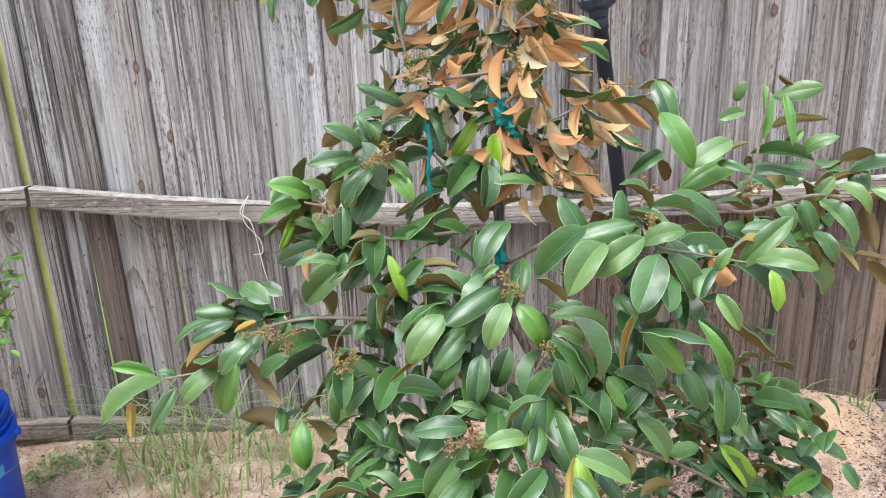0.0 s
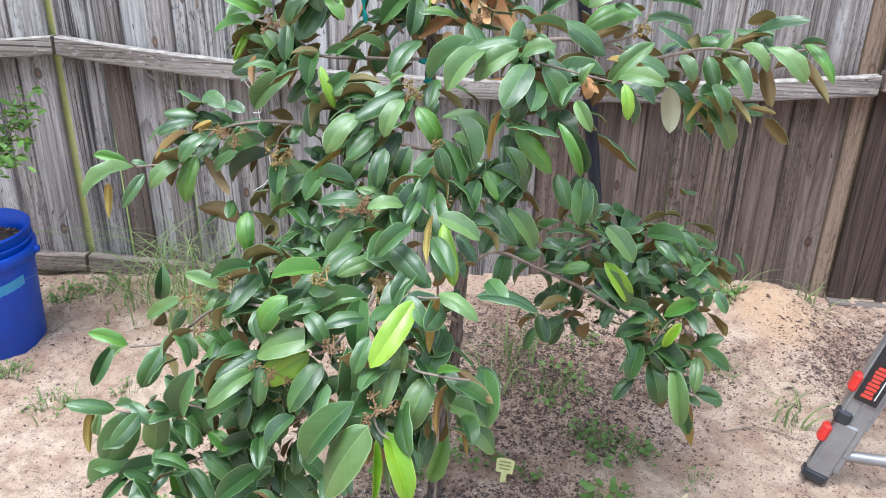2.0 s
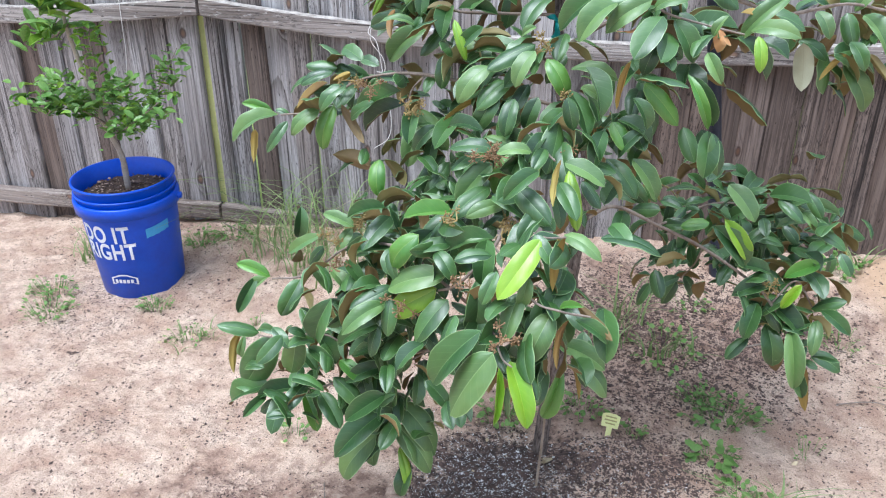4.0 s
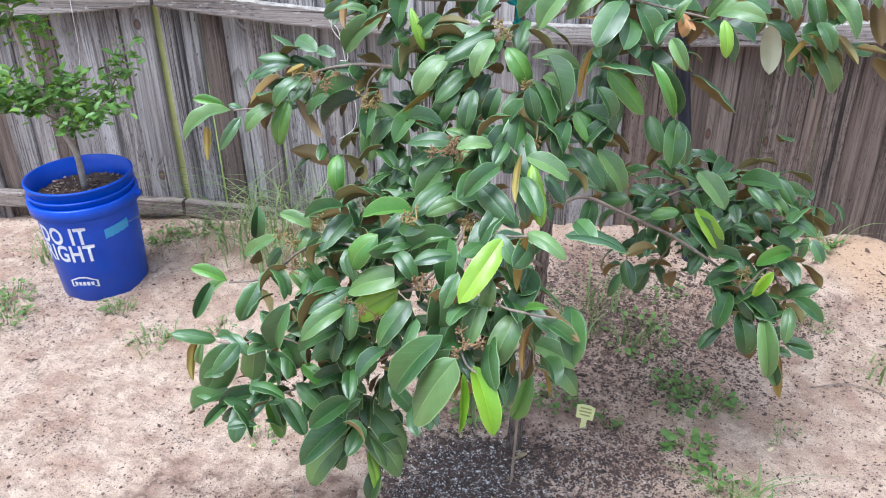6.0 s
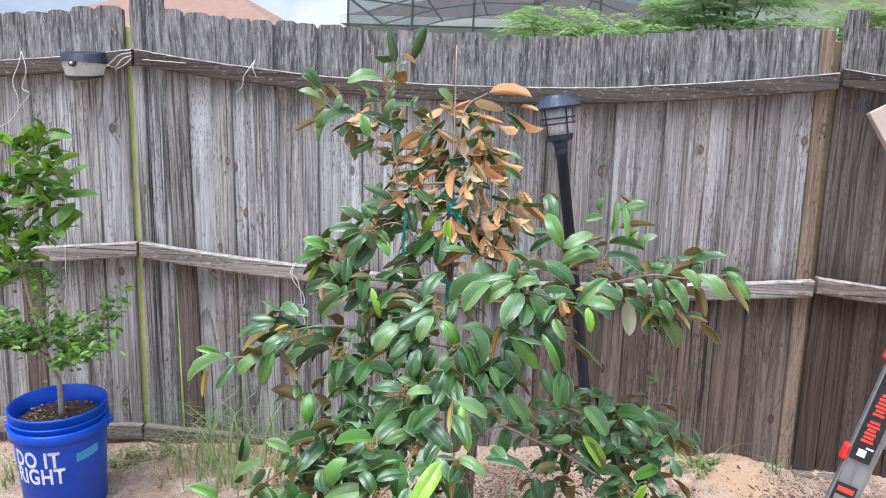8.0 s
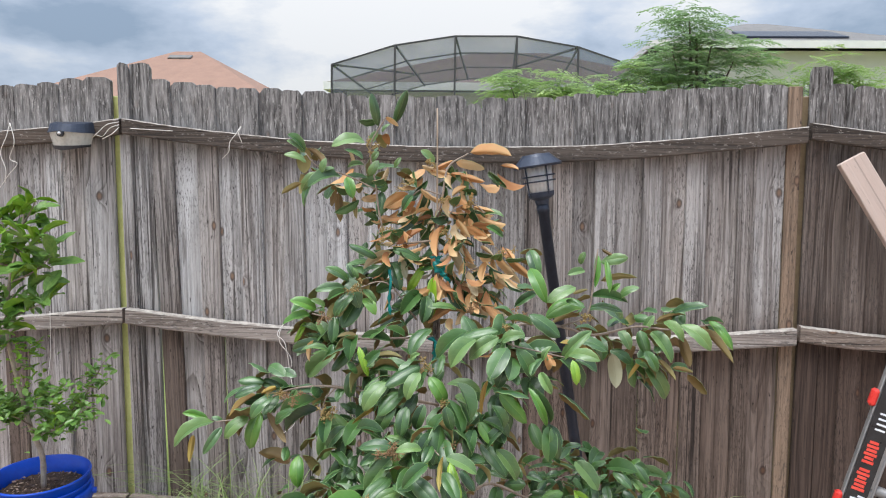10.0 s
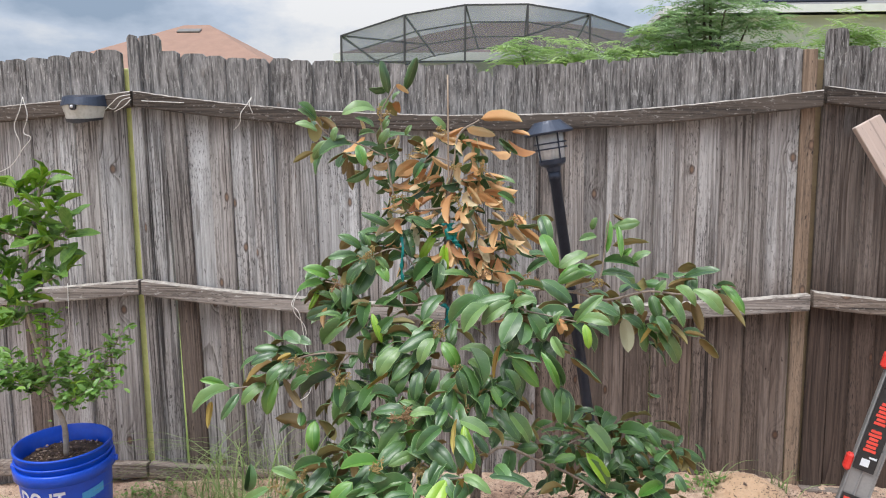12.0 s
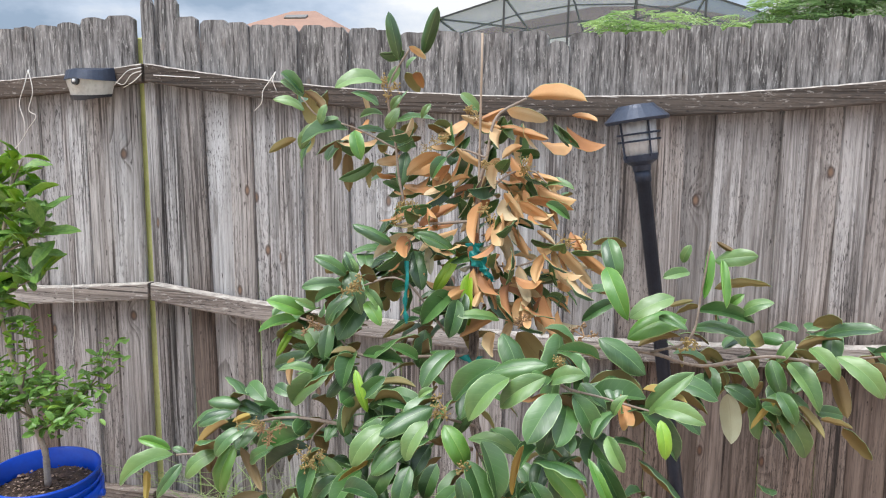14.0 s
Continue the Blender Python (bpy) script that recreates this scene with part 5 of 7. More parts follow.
leaves(tree, (
    ("O", 0.692, 1.176, 1.267, 0.058, 24, -50, -58, 0.40),
    ("O", 0.728, 1.195, 1.257, 0.086, 12, -12, -59, 0.30),
    ("G", 0.764, 1.167, 1.253, 0.051, -21, -29, 56, 0.35),
    ("O", 0.716, 1.185, 1.253, 0.084, -8, -33, -72, 0.35),
    ("O", 0.672, 1.204, 1.203, 0.081, 16, -66, -53, 0.42),
    ("O", 0.699, 1.204, 1.210, 0.064, 5, -56, -76, 0.50),
    ("O", 0.789, 1.160, 1.182, 0.088, -9, -46, -75, 0.35),
    ("O", 0.814, 1.175, 1.181, 0.094, 18, -38, -61, 0.35),
    ("O", 0.751, 1.165, 1.207, 0.041, 16, -36, -57, 0.40),
    ("O", 0.707, 1.171, 1.111, 0.060, -11, -14, -69, 0.45),
))
leaves(tree, (
    ("O", 0.774, 1.160, 1.138, 0.065, 12, -34, -51, 0.35),
    ("O", 0.772, 1.199, 1.088, 0.068, -109, -72, 170, 0.48),
    ("O", 0.731, 1.153, 1.095, 0.046, -131, -78, 136, 0.45),
    ("P", 0.704, 1.175, 1.096, 0.042, -150, -62, -30, 0.45),
    ("O", 0.648, 1.153, 1.139, 0.063, -31, -65, -134, 0.40),
    ("O", 0.628, 1.208, 1.118, 0.066, 18, -46, -75, 0.30),
    ("O", 0.690, 1.169, 1.163, 0.051, -168, -54, 89, 0.40),
    ("O", 0.741, 1.185, 1.114, 0.047, -6, 28, -73, 0.40),
    ("O", 0.756, 1.157, 1.063, 0.034, 4, -35, -68, 0.50),
    ("O", 0.675, 1.155, 1.123, 0.056, -33, -69, -115, 0.50),
))
leaves(tree, (
    ("G", 0.615, 1.167, 1.159, 0.084, -161, 25, -45, 0.33),
    ("O", 0.543, 1.146, 1.189, 0.082, -175, -31, 71, 0.33),
    ("W", 0.569, 1.145, 1.171, 0.048, -30, -80, -127, 0.35),
    ("G", 0.509, 1.135, 1.176, 0.076, -167, 24, -47, 0.32),
    ("D", 0.479, 1.145, 1.146, 0.054, -14, 7, 37, 0.30),
    ("O", 0.570, 1.142, 1.214, 0.056, 17, 33, -64, 0.40),
    ("O", 0.552, 1.148, 1.207, 0.055, -18, 45, -54, 0.40),
    ("Y", 0.615, 1.173, 1.154, 0.079, -176, -60, -84, 0.30),
    ("Y", 0.639, 1.164, 1.129, 0.093, -74, -79, 22, 0.30),
    ("G", 0.610, 1.155, 1.094, 0.078, -136, -41, -46, 0.50),
))
leaves(tree, (
    ("G", 0.627, 1.123, 1.089, 0.069, -100, -61, -24, 0.45),
    ("G", 0.699, 1.131, 1.058, 0.077, -150, 7, -33, 0.28),
    ("B", 0.631, 1.171, 1.007, 0.061, 6, 15, -65, 0.35),
    ("G", 0.566, 1.155, 1.025, 0.071, -170, -81, -90, 0.45),
    ("B", 0.548, 1.151, 1.036, 0.072, 172, -29, 80, 0.30),
    ("D", 0.536, 1.176, 1.159, 0.078, -55, -54, 19, 0.40),
    ("D", 0.586, 1.170, 1.037, 0.056, -155, 24, -57, 0.40),
    ("D", 0.525, 1.157, 1.120, 0.043, -12, 71, 87, 0.40),
))
leaves(tree, (
    ("G", 0.453, 1.064, 1.129, 0.062, -158, 30, -56, 0.38),
    ("G", 0.465, 1.070, 1.134, 0.038, 171, 61, -45, 0.45),
    ("P", 0.477, 1.050, 1.136, 0.028, -165, 66, -64, 0.40),
    ("G", 0.444, 1.071, 1.112, 0.069, -166, -6, -45, 0.35),
    ("G", 0.450, 1.049, 1.105, 0.047, -148, -22, -44, 0.40),
    ("G", 0.465, 1.071, 1.098, 0.069, -156, -48, -39, 0.45),
    ("G", 0.490, 1.056, 1.089, 0.051, -31, -41, 35, 0.45),
    ("P", 0.489, 1.054, 1.110, 0.049, -9, -50, 44, 0.35),
    ("D", 0.471, 1.082, 1.078, 0.032, -162, -22, -40, 0.45),
))
leaves(tree, (
    ("G", 0.379, 1.066, 1.059, 0.068, -154, 21, -58, 0.45),
    ("H", 0.362, 1.073, 1.045, 0.068, -151, -17, -42, 0.40),
    ("Y", 0.345, 1.096, 1.025, 0.058, -125, -55, -54, 0.25),
    ("P", 0.377, 1.079, 1.031, 0.059, -19, -58, 33, 0.50),
    ("P", 0.383, 1.099, 1.001, 0.060, -169, 16, -44, 0.30),
    ("P", 0.387, 1.101, 0.971, 0.050, -162, 27, -42, 0.30),
    ("D", 0.418, 1.078, 1.041, 0.063, -88, -67, -14, 0.40),
    ("D", 0.434, 1.091, 1.049, 0.068, 150, -83, -113, 0.40),
    ("P", 0.401, 1.061, 1.069, 0.038, -156, 25, -55, 0.40),
))
leaves(tree, (
    ("P", 0.432, 1.052, 0.966, 0.096, 178, -42, -68, 0.42),
    ("G", 0.421, 1.019, 0.973, 0.066, -163, 3, -36, 0.30),
    ("O", 0.387, 1.006, 1.000, 0.054, 138, -74, 28, 0.35),
    ("B", 0.452, 1.035, 0.995, 0.059, 167, -62, 62, 0.25),
    ("D", 0.427, 1.026, 0.988, 0.032, -141, -66, -52, 0.50),
    ("B", 0.477, 1.057, 1.001, 0.048, -176, -4, 69, 0.35),
    ("Y", 0.487, 1.016, 0.987, 0.072, -18, -69, 64, 0.25),
    ("D", 0.487, 1.053, 1.001, 0.070, 2, -7, 49, 0.35),
    ("B", 0.513, 1.022, 0.958, 0.072, 10, 3, -65, 0.30),
    ("G", 0.468, 1.041, 0.925, 0.062, -122, -81, -28, 0.48),
))
leaves(tree, (
    ("D", 0.504, 1.045, 0.915, 0.045, 6, 32, 44, 0.40),
    ("D", 0.592, 1.007, 1.015, 0.048, -165, 25, -49, 0.40),
    ("G", 0.543, 1.041, 0.954, 0.047, -168, -22, -51, 0.40),
))
leaves(tree, (
    ("G", 0.634, 0.938, 0.967, 0.089, -151, -25, -35, 0.36),
    ("P", 0.640, 0.880, 0.967, 0.062, -141, -59, -27, 0.50),
    ("G", 0.655, 0.920, 0.949, 0.071, -9, -58, 47, 0.50),
    ("G", 0.561, 0.939, 0.929, 0.078, -155, -50, -40, 0.45),
    ("G", 0.694, 0.904, 0.939, 0.073, -5, -9, 36, 0.30),
    ("G", 0.633, 0.944, 0.992, 0.026, -159, -30, -43, 0.50),
    ("D", 0.596, 0.952, 0.905, 0.075, -140, -35, -28, 0.45),
    ("O", 0.551, 0.946, 0.876, 0.078, -174, -34, 80, 0.35),
    ("D", 0.580, 0.932, 0.886, 0.070, -175, -61, -74, 0.45),
    ("G", 0.609, 0.907, 0.887, 0.063, -108, -65, -7, 0.50),
))
leaves(tree, (
    ("G", 0.709, 0.947, 0.903, 0.043, -6, -28, 50, 0.50),
    ("D", 0.645, 0.925, 0.888, 0.058, -167, -72, -69, 0.45),
    ("D", 0.499, 0.936, 0.824, 0.071, -23, 4, 39, 0.40),
))
leaves(tree, (
    ("P", 0.751, 0.880, 1.040, 0.081, -140, -40, -25, 0.48),
    ("P", 0.799, 0.885, 1.045, 0.078, -177, -39, -63, 0.42),
    ("G", 0.798, 0.923, 1.050, 0.095, 176, -15, -47, 0.33),
    ("G", 0.735, 0.905, 1.052, 0.086, -169, -42, -44, 0.40),
    ("G", 0.816, 0.880, 1.025, 0.082, -124, -42, -19, 0.50),
    ("G", 0.834, 0.906, 1.017, 0.069, -8, -59, 56, 0.48),
    ("P", 0.802, 0.910, 1.027, 0.056, -15, 23, 46, 0.45),
    ("D", 0.817, 0.882, 0.995, 0.058, -146, -67, -44, 0.45),
    ("G", 0.863, 1.000, 1.073, 0.085, 0, -35, 50, 0.42),
    ("P", 0.990, 0.928, 1.056, 0.091, 178, -48, -64, 0.30),
))
leaves(tree, (
    ("P", 0.941, 0.907, 1.007, 0.071, -29, -1, 45, 0.35),
    ("Y", 0.947, 0.875, 1.005, 0.051, -51, -74, 29, 0.40),
    ("P", 0.889, 0.889, 1.000, 0.034, 3, 60, 46, 0.60),
    ("G", 0.926, 0.921, 0.996, 0.077, -14, -50, 40, 0.40),
    ("O", 0.924, 0.914, 1.031, 0.060, -5, -11, -61, 0.30),
    ("D", 0.867, 0.922, 1.063, 0.062, -165, 12, -40, 0.30),
))
leaves(tree, (
    ("H", 0.867, 1.097, 1.163, 0.095, -52, -50, 41, 0.38),
    ("P", 0.972, 1.100, 1.122, 0.077, -166, -27, -39, 0.40),
    ("B", 0.967, 1.115, 1.105, 0.037, 7, 17, -78, 0.30),
    ("D", 0.884, 1.135, 1.101, 0.063, -162, -31, -54, 0.35),
    ("P", 0.983, 1.133, 1.172, 0.033, -42, 66, 103, 0.60),
    ("P", 0.994, 1.126, 1.158, 0.046, -158, -11, -47, 0.40),
    ("K", 1.022, 1.137, 1.195, 0.084, -101, -63, -2, 0.25),
    ("K", 1.036, 1.102, 1.185, 0.077, -76, -65, 29, 0.25),
    ("P", 1.028, 1.114, 1.180, 0.066, -26, 13, 60, 0.40),
    ("B", 1.027, 1.100, 1.211, 0.050, 0, -30, -85, 0.25),
))
leaves(tree, (
    ("B", 1.030, 1.117, 1.137, 0.085, -3, 6, -61, 0.32),
    ("H", 1.052, 1.114, 1.110, 0.033, -23, 46, 84, 0.60),
    ("P", 1.071, 1.103, 1.103, 0.054, -31, 28, 53, 0.45),
    ("G", 1.010, 1.127, 1.098, 0.087, -19, -5, 55, 0.28),
    ("G", 1.005, 1.134, 1.068, 0.084, -22, -1, 38, 0.30),
    ("G", 0.996, 1.146, 1.078, 0.103, -159, -17, -40, 0.40),
    ("B", 0.988, 1.139, 1.052, 0.069, 176, -19, 71, 0.30),
    ("P", 1.062, 1.131, 1.066, 0.031, 5, -40, 63, 0.60),
    ("G", 0.950, 1.092, 1.092, 0.050, -30, -14, 53, 0.30),
))
leaves(tree, (
    ("P", 1.145, 1.193, 1.009, 0.046, -12, 59, 51, 0.60),
    ("B", 1.185, 1.248, 1.022, 0.075, -1, 16, -67, 0.30),
    ("G", 1.224, 1.246, 1.047, 0.093, -32, 16, 50, 0.28),
    ("P", 1.205, 1.247, 1.023, 0.070, -40, -39, 33, 0.40),
    ("P", 1.234, 1.197, 1.025, 0.091, -23, -37, 45, 0.38),
    ("H", 1.313, 1.246, 1.031, 0.093, -41, -46, 33, 0.33),
    ("B", 1.299, 1.240, 1.008, 0.115, 3, -47, -58, 0.28),
    ("G", 1.091, 1.215, 1.004, 0.056, -43, -52, 35, 0.50),
    ("D", 1.044, 1.206, 0.989, 0.061, -80, -63, 10, 0.45),
    ("G", 1.144, 1.233, 1.002, 0.062, -46, -64, 49, 0.52),
))
leaves(tree, (
    ("P", 1.172, 1.233, 0.999, 0.093, -51, -45, 27, 0.40),
    ("B", 1.243, 1.231, 0.991, 0.078, -44, -68, -104, 0.40),
    ("B", 1.134, 1.229, 0.964, 0.075, 150, -65, 59, 0.48),
    ("W", 1.070, 1.170, 0.956, 0.084, -42, -80, -117, 0.40),
    ("O", 1.152, 1.210, 0.935, 0.061, -172, -53, 100, 0.40),
    ("P", 1.168, 1.270, 0.907, 0.106, 10, -57, 78, 0.36),
    ("D", 1.151, 1.197, 0.958, 0.060, -50, -47, 38, 0.40),
    ("B", 1.183, 1.193, 0.940, 0.064, -19, -47, -77, 0.35),
    ("B", 1.217, 1.191, 0.921, 0.049, -11, -8, -59, 0.35),
    ("G", 1.294, 1.224, 1.029, 0.048, -17, 0, 38, 0.30),
))
leaves(tree, (
    ("H", 0.121, 1.067, 0.788, 0.063, -168, 17, -45, 0.38),
    ("G", 0.145, 1.040, 0.793, 0.102, -147, -27, -29, 0.33),
    ("O", 0.104, 1.021, 0.766, 0.082, 136, -69, 39, 0.38),
    ("G", 0.169, 1.025, 0.786, 0.074, -152, -54, -64, 0.28),
    ("G", 0.160, 1.057, 0.790, 0.029, -172, 18, -34, 0.50),
    ("G", 0.228, 1.041, 0.807, 0.076, -167, -41, -43, 0.42),
    ("G", 0.246, 1.070, 0.812, 0.091, -144, -73, -43, 0.40),
    ("G", 0.255, 1.052, 0.878, 0.067, -163, -21, -34, 0.38),
    ("O", 0.257, 1.041, 0.865, 0.039, -2, 26, -82, 0.75),
    ("O", 0.237, 1.064, 0.854, 0.084, -176, -40, 67, 0.33),
))
leaves(tree, (
    ("D", 0.286, 1.033, 0.860, 0.069, -151, -42, -34, 0.40),
    ("B", 0.270, 1.046, 0.820, 0.086, -23, -50, -131, 0.28),
    ("G", 0.330, 1.076, 0.867, 0.040, -169, -66, -79, 0.60),
    ("D", 0.382, 1.057, 0.851, 0.103, 177, -32, -46, 0.42),
    ("G", 0.386, 1.077, 0.821, 0.103, 177, -36, -42, 0.40),
    ("G", 0.409, 1.066, 0.796, 0.090, -108, -71, -33, 0.45),
    ("G", 0.419, 1.038, 0.824, 0.095, 5, -53, 63, 0.38),
    ("D", 0.335, 1.063, 0.873, 0.072, -18, -2, 34, 0.35),
    ("D", 0.459, 1.022, 0.802, 0.072, -175, -53, -58, 0.42),
    ("G", 0.470, 1.041, 0.742, 0.089, -170, -63, -51, 0.48),
))
leaves(tree, (
    ("G", 0.348, 1.026, 0.727, 0.072, -78, -67, 10, 0.45),
))
leaves(tree, (
    ("G", 0.589, 0.839, 0.825, 0.069, -177, -5, -36, 0.42),
    ("P", 0.616, 0.889, 0.812, 0.051, 179, 18, -42, 0.40),
    ("P", 0.588, 0.849, 0.798, 0.087, -155, -50, -42, 0.45),
    ("G", 0.620, 0.852, 0.815, 0.078, 180, -71, -74, 0.40),
    ("Y", 0.681, 0.883, 0.785, 0.064, -179, -11, -55, 0.52),
    ("G", 0.695, 0.845, 0.909, 0.051, -8, -74, 79, 0.50),
    ("G", 0.693, 0.862, 0.888, 0.050, -160, -51, -38, 0.52),
    ("G", 0.789, 0.842, 0.916, 0.052, -5, -62, 46, 0.50),
    ("H", 0.803, 0.877, 0.930, 0.085, 7, -47, 70, 0.40),
    ("O", 0.779, 0.831, 0.969, 0.071, -166, -80, 86, 0.38),
))
leaves(tree, (
    ("G", 0.753, 0.863, 0.859, 0.061, -107, -57, -6, 0.50),
    ("G", 0.763, 0.878, 0.869, 0.053, -27, -51, 52, 0.50),
    ("H", 0.860, 0.856, 0.951, 0.085, -19, -62, 57, 0.20),
    ("G", 0.871, 0.885, 0.943, 0.081, -3, -62, 76, 0.30),
    ("G", 0.909, 0.875, 0.864, 0.067, -7, -76, 59, 0.35),
    ("P", 0.882, 0.863, 0.981, 0.050, -38, -53, 52, 0.42),
    ("G", 0.799, 0.869, 0.817, 0.079, 3, -56, 51, 0.40),
    ("D", 0.812, 0.870, 0.863, 0.060, 175, -55, -54, 0.40),
))
leaves(tree, (
    ("P", 0.298, 0.845, 0.643, 0.067, -164, -31, -44, 0.30),
    ("P", 0.353, 0.861, 0.658, 0.061, 174, 16, -32, 0.38),
    ("G", 0.418, 0.841, 0.707, 0.068, -163, -14, -35, 0.35),
    ("G", 0.343, 0.878, 0.647, 0.048, -126, -48, -38, 0.42),
    ("G", 0.302, 0.845, 0.623, 0.049, 180, -54, -71, 0.40),
    ("G", 0.276, 0.857, 0.572, 0.060, -34, -31, 15, 0.50),
    ("G", 0.313, 0.849, 0.576, 0.059, -27, -39, 14, 0.50),
    ("H", 0.207, 0.826, 0.560, 0.065, -172, 21, -34, 0.42),
    ("P", 0.183, 0.874, 0.536, 0.076, 174, -52, -53, 0.33),
    ("G", 0.154, 0.875, 0.529, 0.075, -119, -51, -44, 0.33),
))
leaves(tree, (
    ("G", 0.258, 0.839, 0.556, 0.075, -128, -54, -45, 0.55),
    ("G", 0.343, 0.839, 0.603, 0.052, -22, -40, 33, 0.45),
    ("D", 0.444, 0.835, 0.642, 0.106, 175, -16, -44, 0.30),
    ("D", 0.271, 0.832, 0.573, 0.046, -23, 29, 36, 0.50),
))
leaves(tree, (
    ("G", 0.543, 0.780, 0.736, 0.079, -172, -9, -32, 0.42),
    ("G", 0.497, 0.747, 0.708, 0.078, 172, -55, -70, 0.50),
    ("G", 0.545, 0.759, 0.695, 0.061, -155, -10, -31, 0.42),
    ("P", 0.543, 0.744, 0.649, 0.109, 175, -24, -50, 0.38),
    ("Y", 0.527, 0.741, 0.623, 0.102, 174, -37, -70, 0.45),
    ("G", 0.451, 0.769, 0.602, 0.082, -144, -19, -46, 0.38),
    ("P", 0.445, 0.741, 0.586, 0.087, -143, -29, -37, 0.38),
    ("G", 0.357, 0.733, 0.587, 0.094, 168, -69, -88, 0.50),
    ("G", 0.547, 0.736, 0.610, 0.088, -146, -52, -31, 0.42),
    ("D", 0.526, 0.738, 0.689, 0.055, -36, -39, 27, 0.50),
))
leaves(tree, (
    ("D", 0.538, 0.785, 0.632, 0.091, -27, 33, 54, 0.40),
    ("D", 0.484, 0.790, 0.583, 0.072, 171, -58, -69, 0.50),
    ("D", 0.369, 0.787, 0.552, 0.049, -21, -46, 26, 0.50),
))
leaves(tree, (
    ("G", 0.215, 0.751, 0.491, 0.073, -157, 17, -32, 0.36),
    ("O", 0.163, 0.784, 0.466, 0.095, -175, -76, 60, 0.40),
    ("P", 0.170, 0.782, 0.463, 0.051, 180, -74, -106, 0.30),
    ("G", 0.209, 0.806, 0.449, 0.131, 180, -61, -99, 0.52),
    ("D", 0.187, 0.800, 0.463, 0.054, -19, 10, 31, 0.30),
    ("G", 0.282, 0.753, 0.495, 0.087, 159, -77, -142, 0.52),
    ("D", 0.298, 0.757, 0.494, 0.037, -140, 33, -37, 0.45),
    ("G", 0.294, 0.809, 0.472, 0.071, -10, -57, 27, 0.48),
    ("D", 0.433, 0.756, 0.540, 0.085, -164, -30, -35, 0.42),
    ("D", 0.428, 0.786, 0.478, 0.058, -156, -17, -32, 0.42),
))
leaves(tree, (
    ("G", 0.443, 0.769, 0.503, 0.065, -61, -66, -6, 0.58),
    ("D", 0.443, 0.806, 0.494, 0.081, 4, -80, 65, 0.40),
    ("D", 0.420, 0.809, 0.419, 0.076, -151, -16, -38, 0.40),
    ("G", 0.342, 0.794, 0.429, 0.057, -21, -27, 23, 0.50),
    ("G", 0.266, 0.808, 0.348, 0.091, -162, -11, -32, 0.33),
    ("G", 0.205, 0.802, 0.348, 0.115, 174, -35, -37, 0.38),
    ("D", 0.198, 0.787, 0.333, 0.057, -126, -27, -37, 0.35),
    ("D", 0.228, 0.797, 0.339, 0.079, -94, -45, -14, 0.42),
    ("O", 0.242, 0.809, 0.336, 0.080, -158, -77, 88, 0.38),
    ("H", 0.265, 0.803, 0.342, 0.079, -36, -59, 10, 0.42),
))
leaves(tree, (
    ("G", 0.311, 0.772, 0.370, 0.074, -31, -43, 18, 0.48),
    ("G", 0.338, 0.772, 0.407, 0.070, -10, -40, 23, 0.48),
    ("D", 0.436, 0.759, 0.397, 0.082, -144, -26, -35, 0.45),
))
leaves(tree, (
    ("D", 0.417, 0.808, 0.321, 0.119, -130, -27, -25, 0.42),
    ("G", 0.404, 0.802, 0.271, 0.113, -155, -55, -39, 0.42),
    ("G", 0.436, 0.844, 0.319, 0.131, -1, -57, 29, 0.42),
    ("G", 0.437, 0.826, 0.282, 0.114, -10, -52, 28, 0.42),
    ("Y", 0.442, 0.823, 0.234, 0.082, -46, -66, 8, 0.28),
))
leaves(tree, (
    ("D", 0.670, 0.747, 0.826, 0.066, -146, -36, -36, 0.42),
    ("O", 0.700, 0.735, 0.848, 0.066, -101, -72, 140, 0.28),
    ("Y", 0.710, 0.780, 0.819, 0.090, -62, -59, 22, 0.28),
    ("P", 0.705, 0.753, 0.839, 0.066, -13, -23, 37, 0.42),
    ("G", 0.731, 0.770, 0.809, 0.048, -25, -47, 29, 0.40),
    ("G", 0.602, 0.771, 0.773, 0.071, -27, -19, 26, 0.36),
    ("P", 0.618, 0.790, 0.754, 0.065, -147, -12, -44, 0.36),
    ("G", 0.611, 0.755, 0.712, 0.087, 178, -25, -36, 0.40),
    ("P", 0.613, 0.755, 0.705, 0.065, -168, -26, -32, 0.42),
    ("D", 0.656, 0.754, 0.768, 0.058, -30, -24, 33, 0.50),
))
leaves(tree, (
    ("P", 0.655, 0.786, 0.840, 0.052, -168, -4, -37, 0.40),
))
leaves(tree, (
    ("Y", 0.690, 0.630, 0.774, 0.099, -133, -46, -41, 0.36),
    ("O", 0.712, 0.641, 0.774, 0.042, 169, -83, 86, 0.28),
    ("O", 0.720, 0.630, 0.780, 0.082, 174, -83, 68, 0.30),
    ("P", 0.718, 0.644, 0.777, 0.062, -27, -19, 28, 0.36),
    ("G", 0.678, 0.611, 0.728, 0.045, -164, -81, -85, 0.50),
    ("D", 0.681, 0.634, 0.777, 0.048, -35, -43, 31, 0.40),
    ("G", 0.638, 0.609, 0.731, 0.049, -122, -55, -19, 0.42),
    ("D", 0.605, 0.639, 0.697, 0.084, 140, -85, -159, 0.52),
    ("G", 0.669, 0.614, 0.701, 0.070, -112, -58, -10, 0.42),
    ("P", 0.712, 0.620, 0.673, 0.078, -135, -61, -40, 0.45),
))
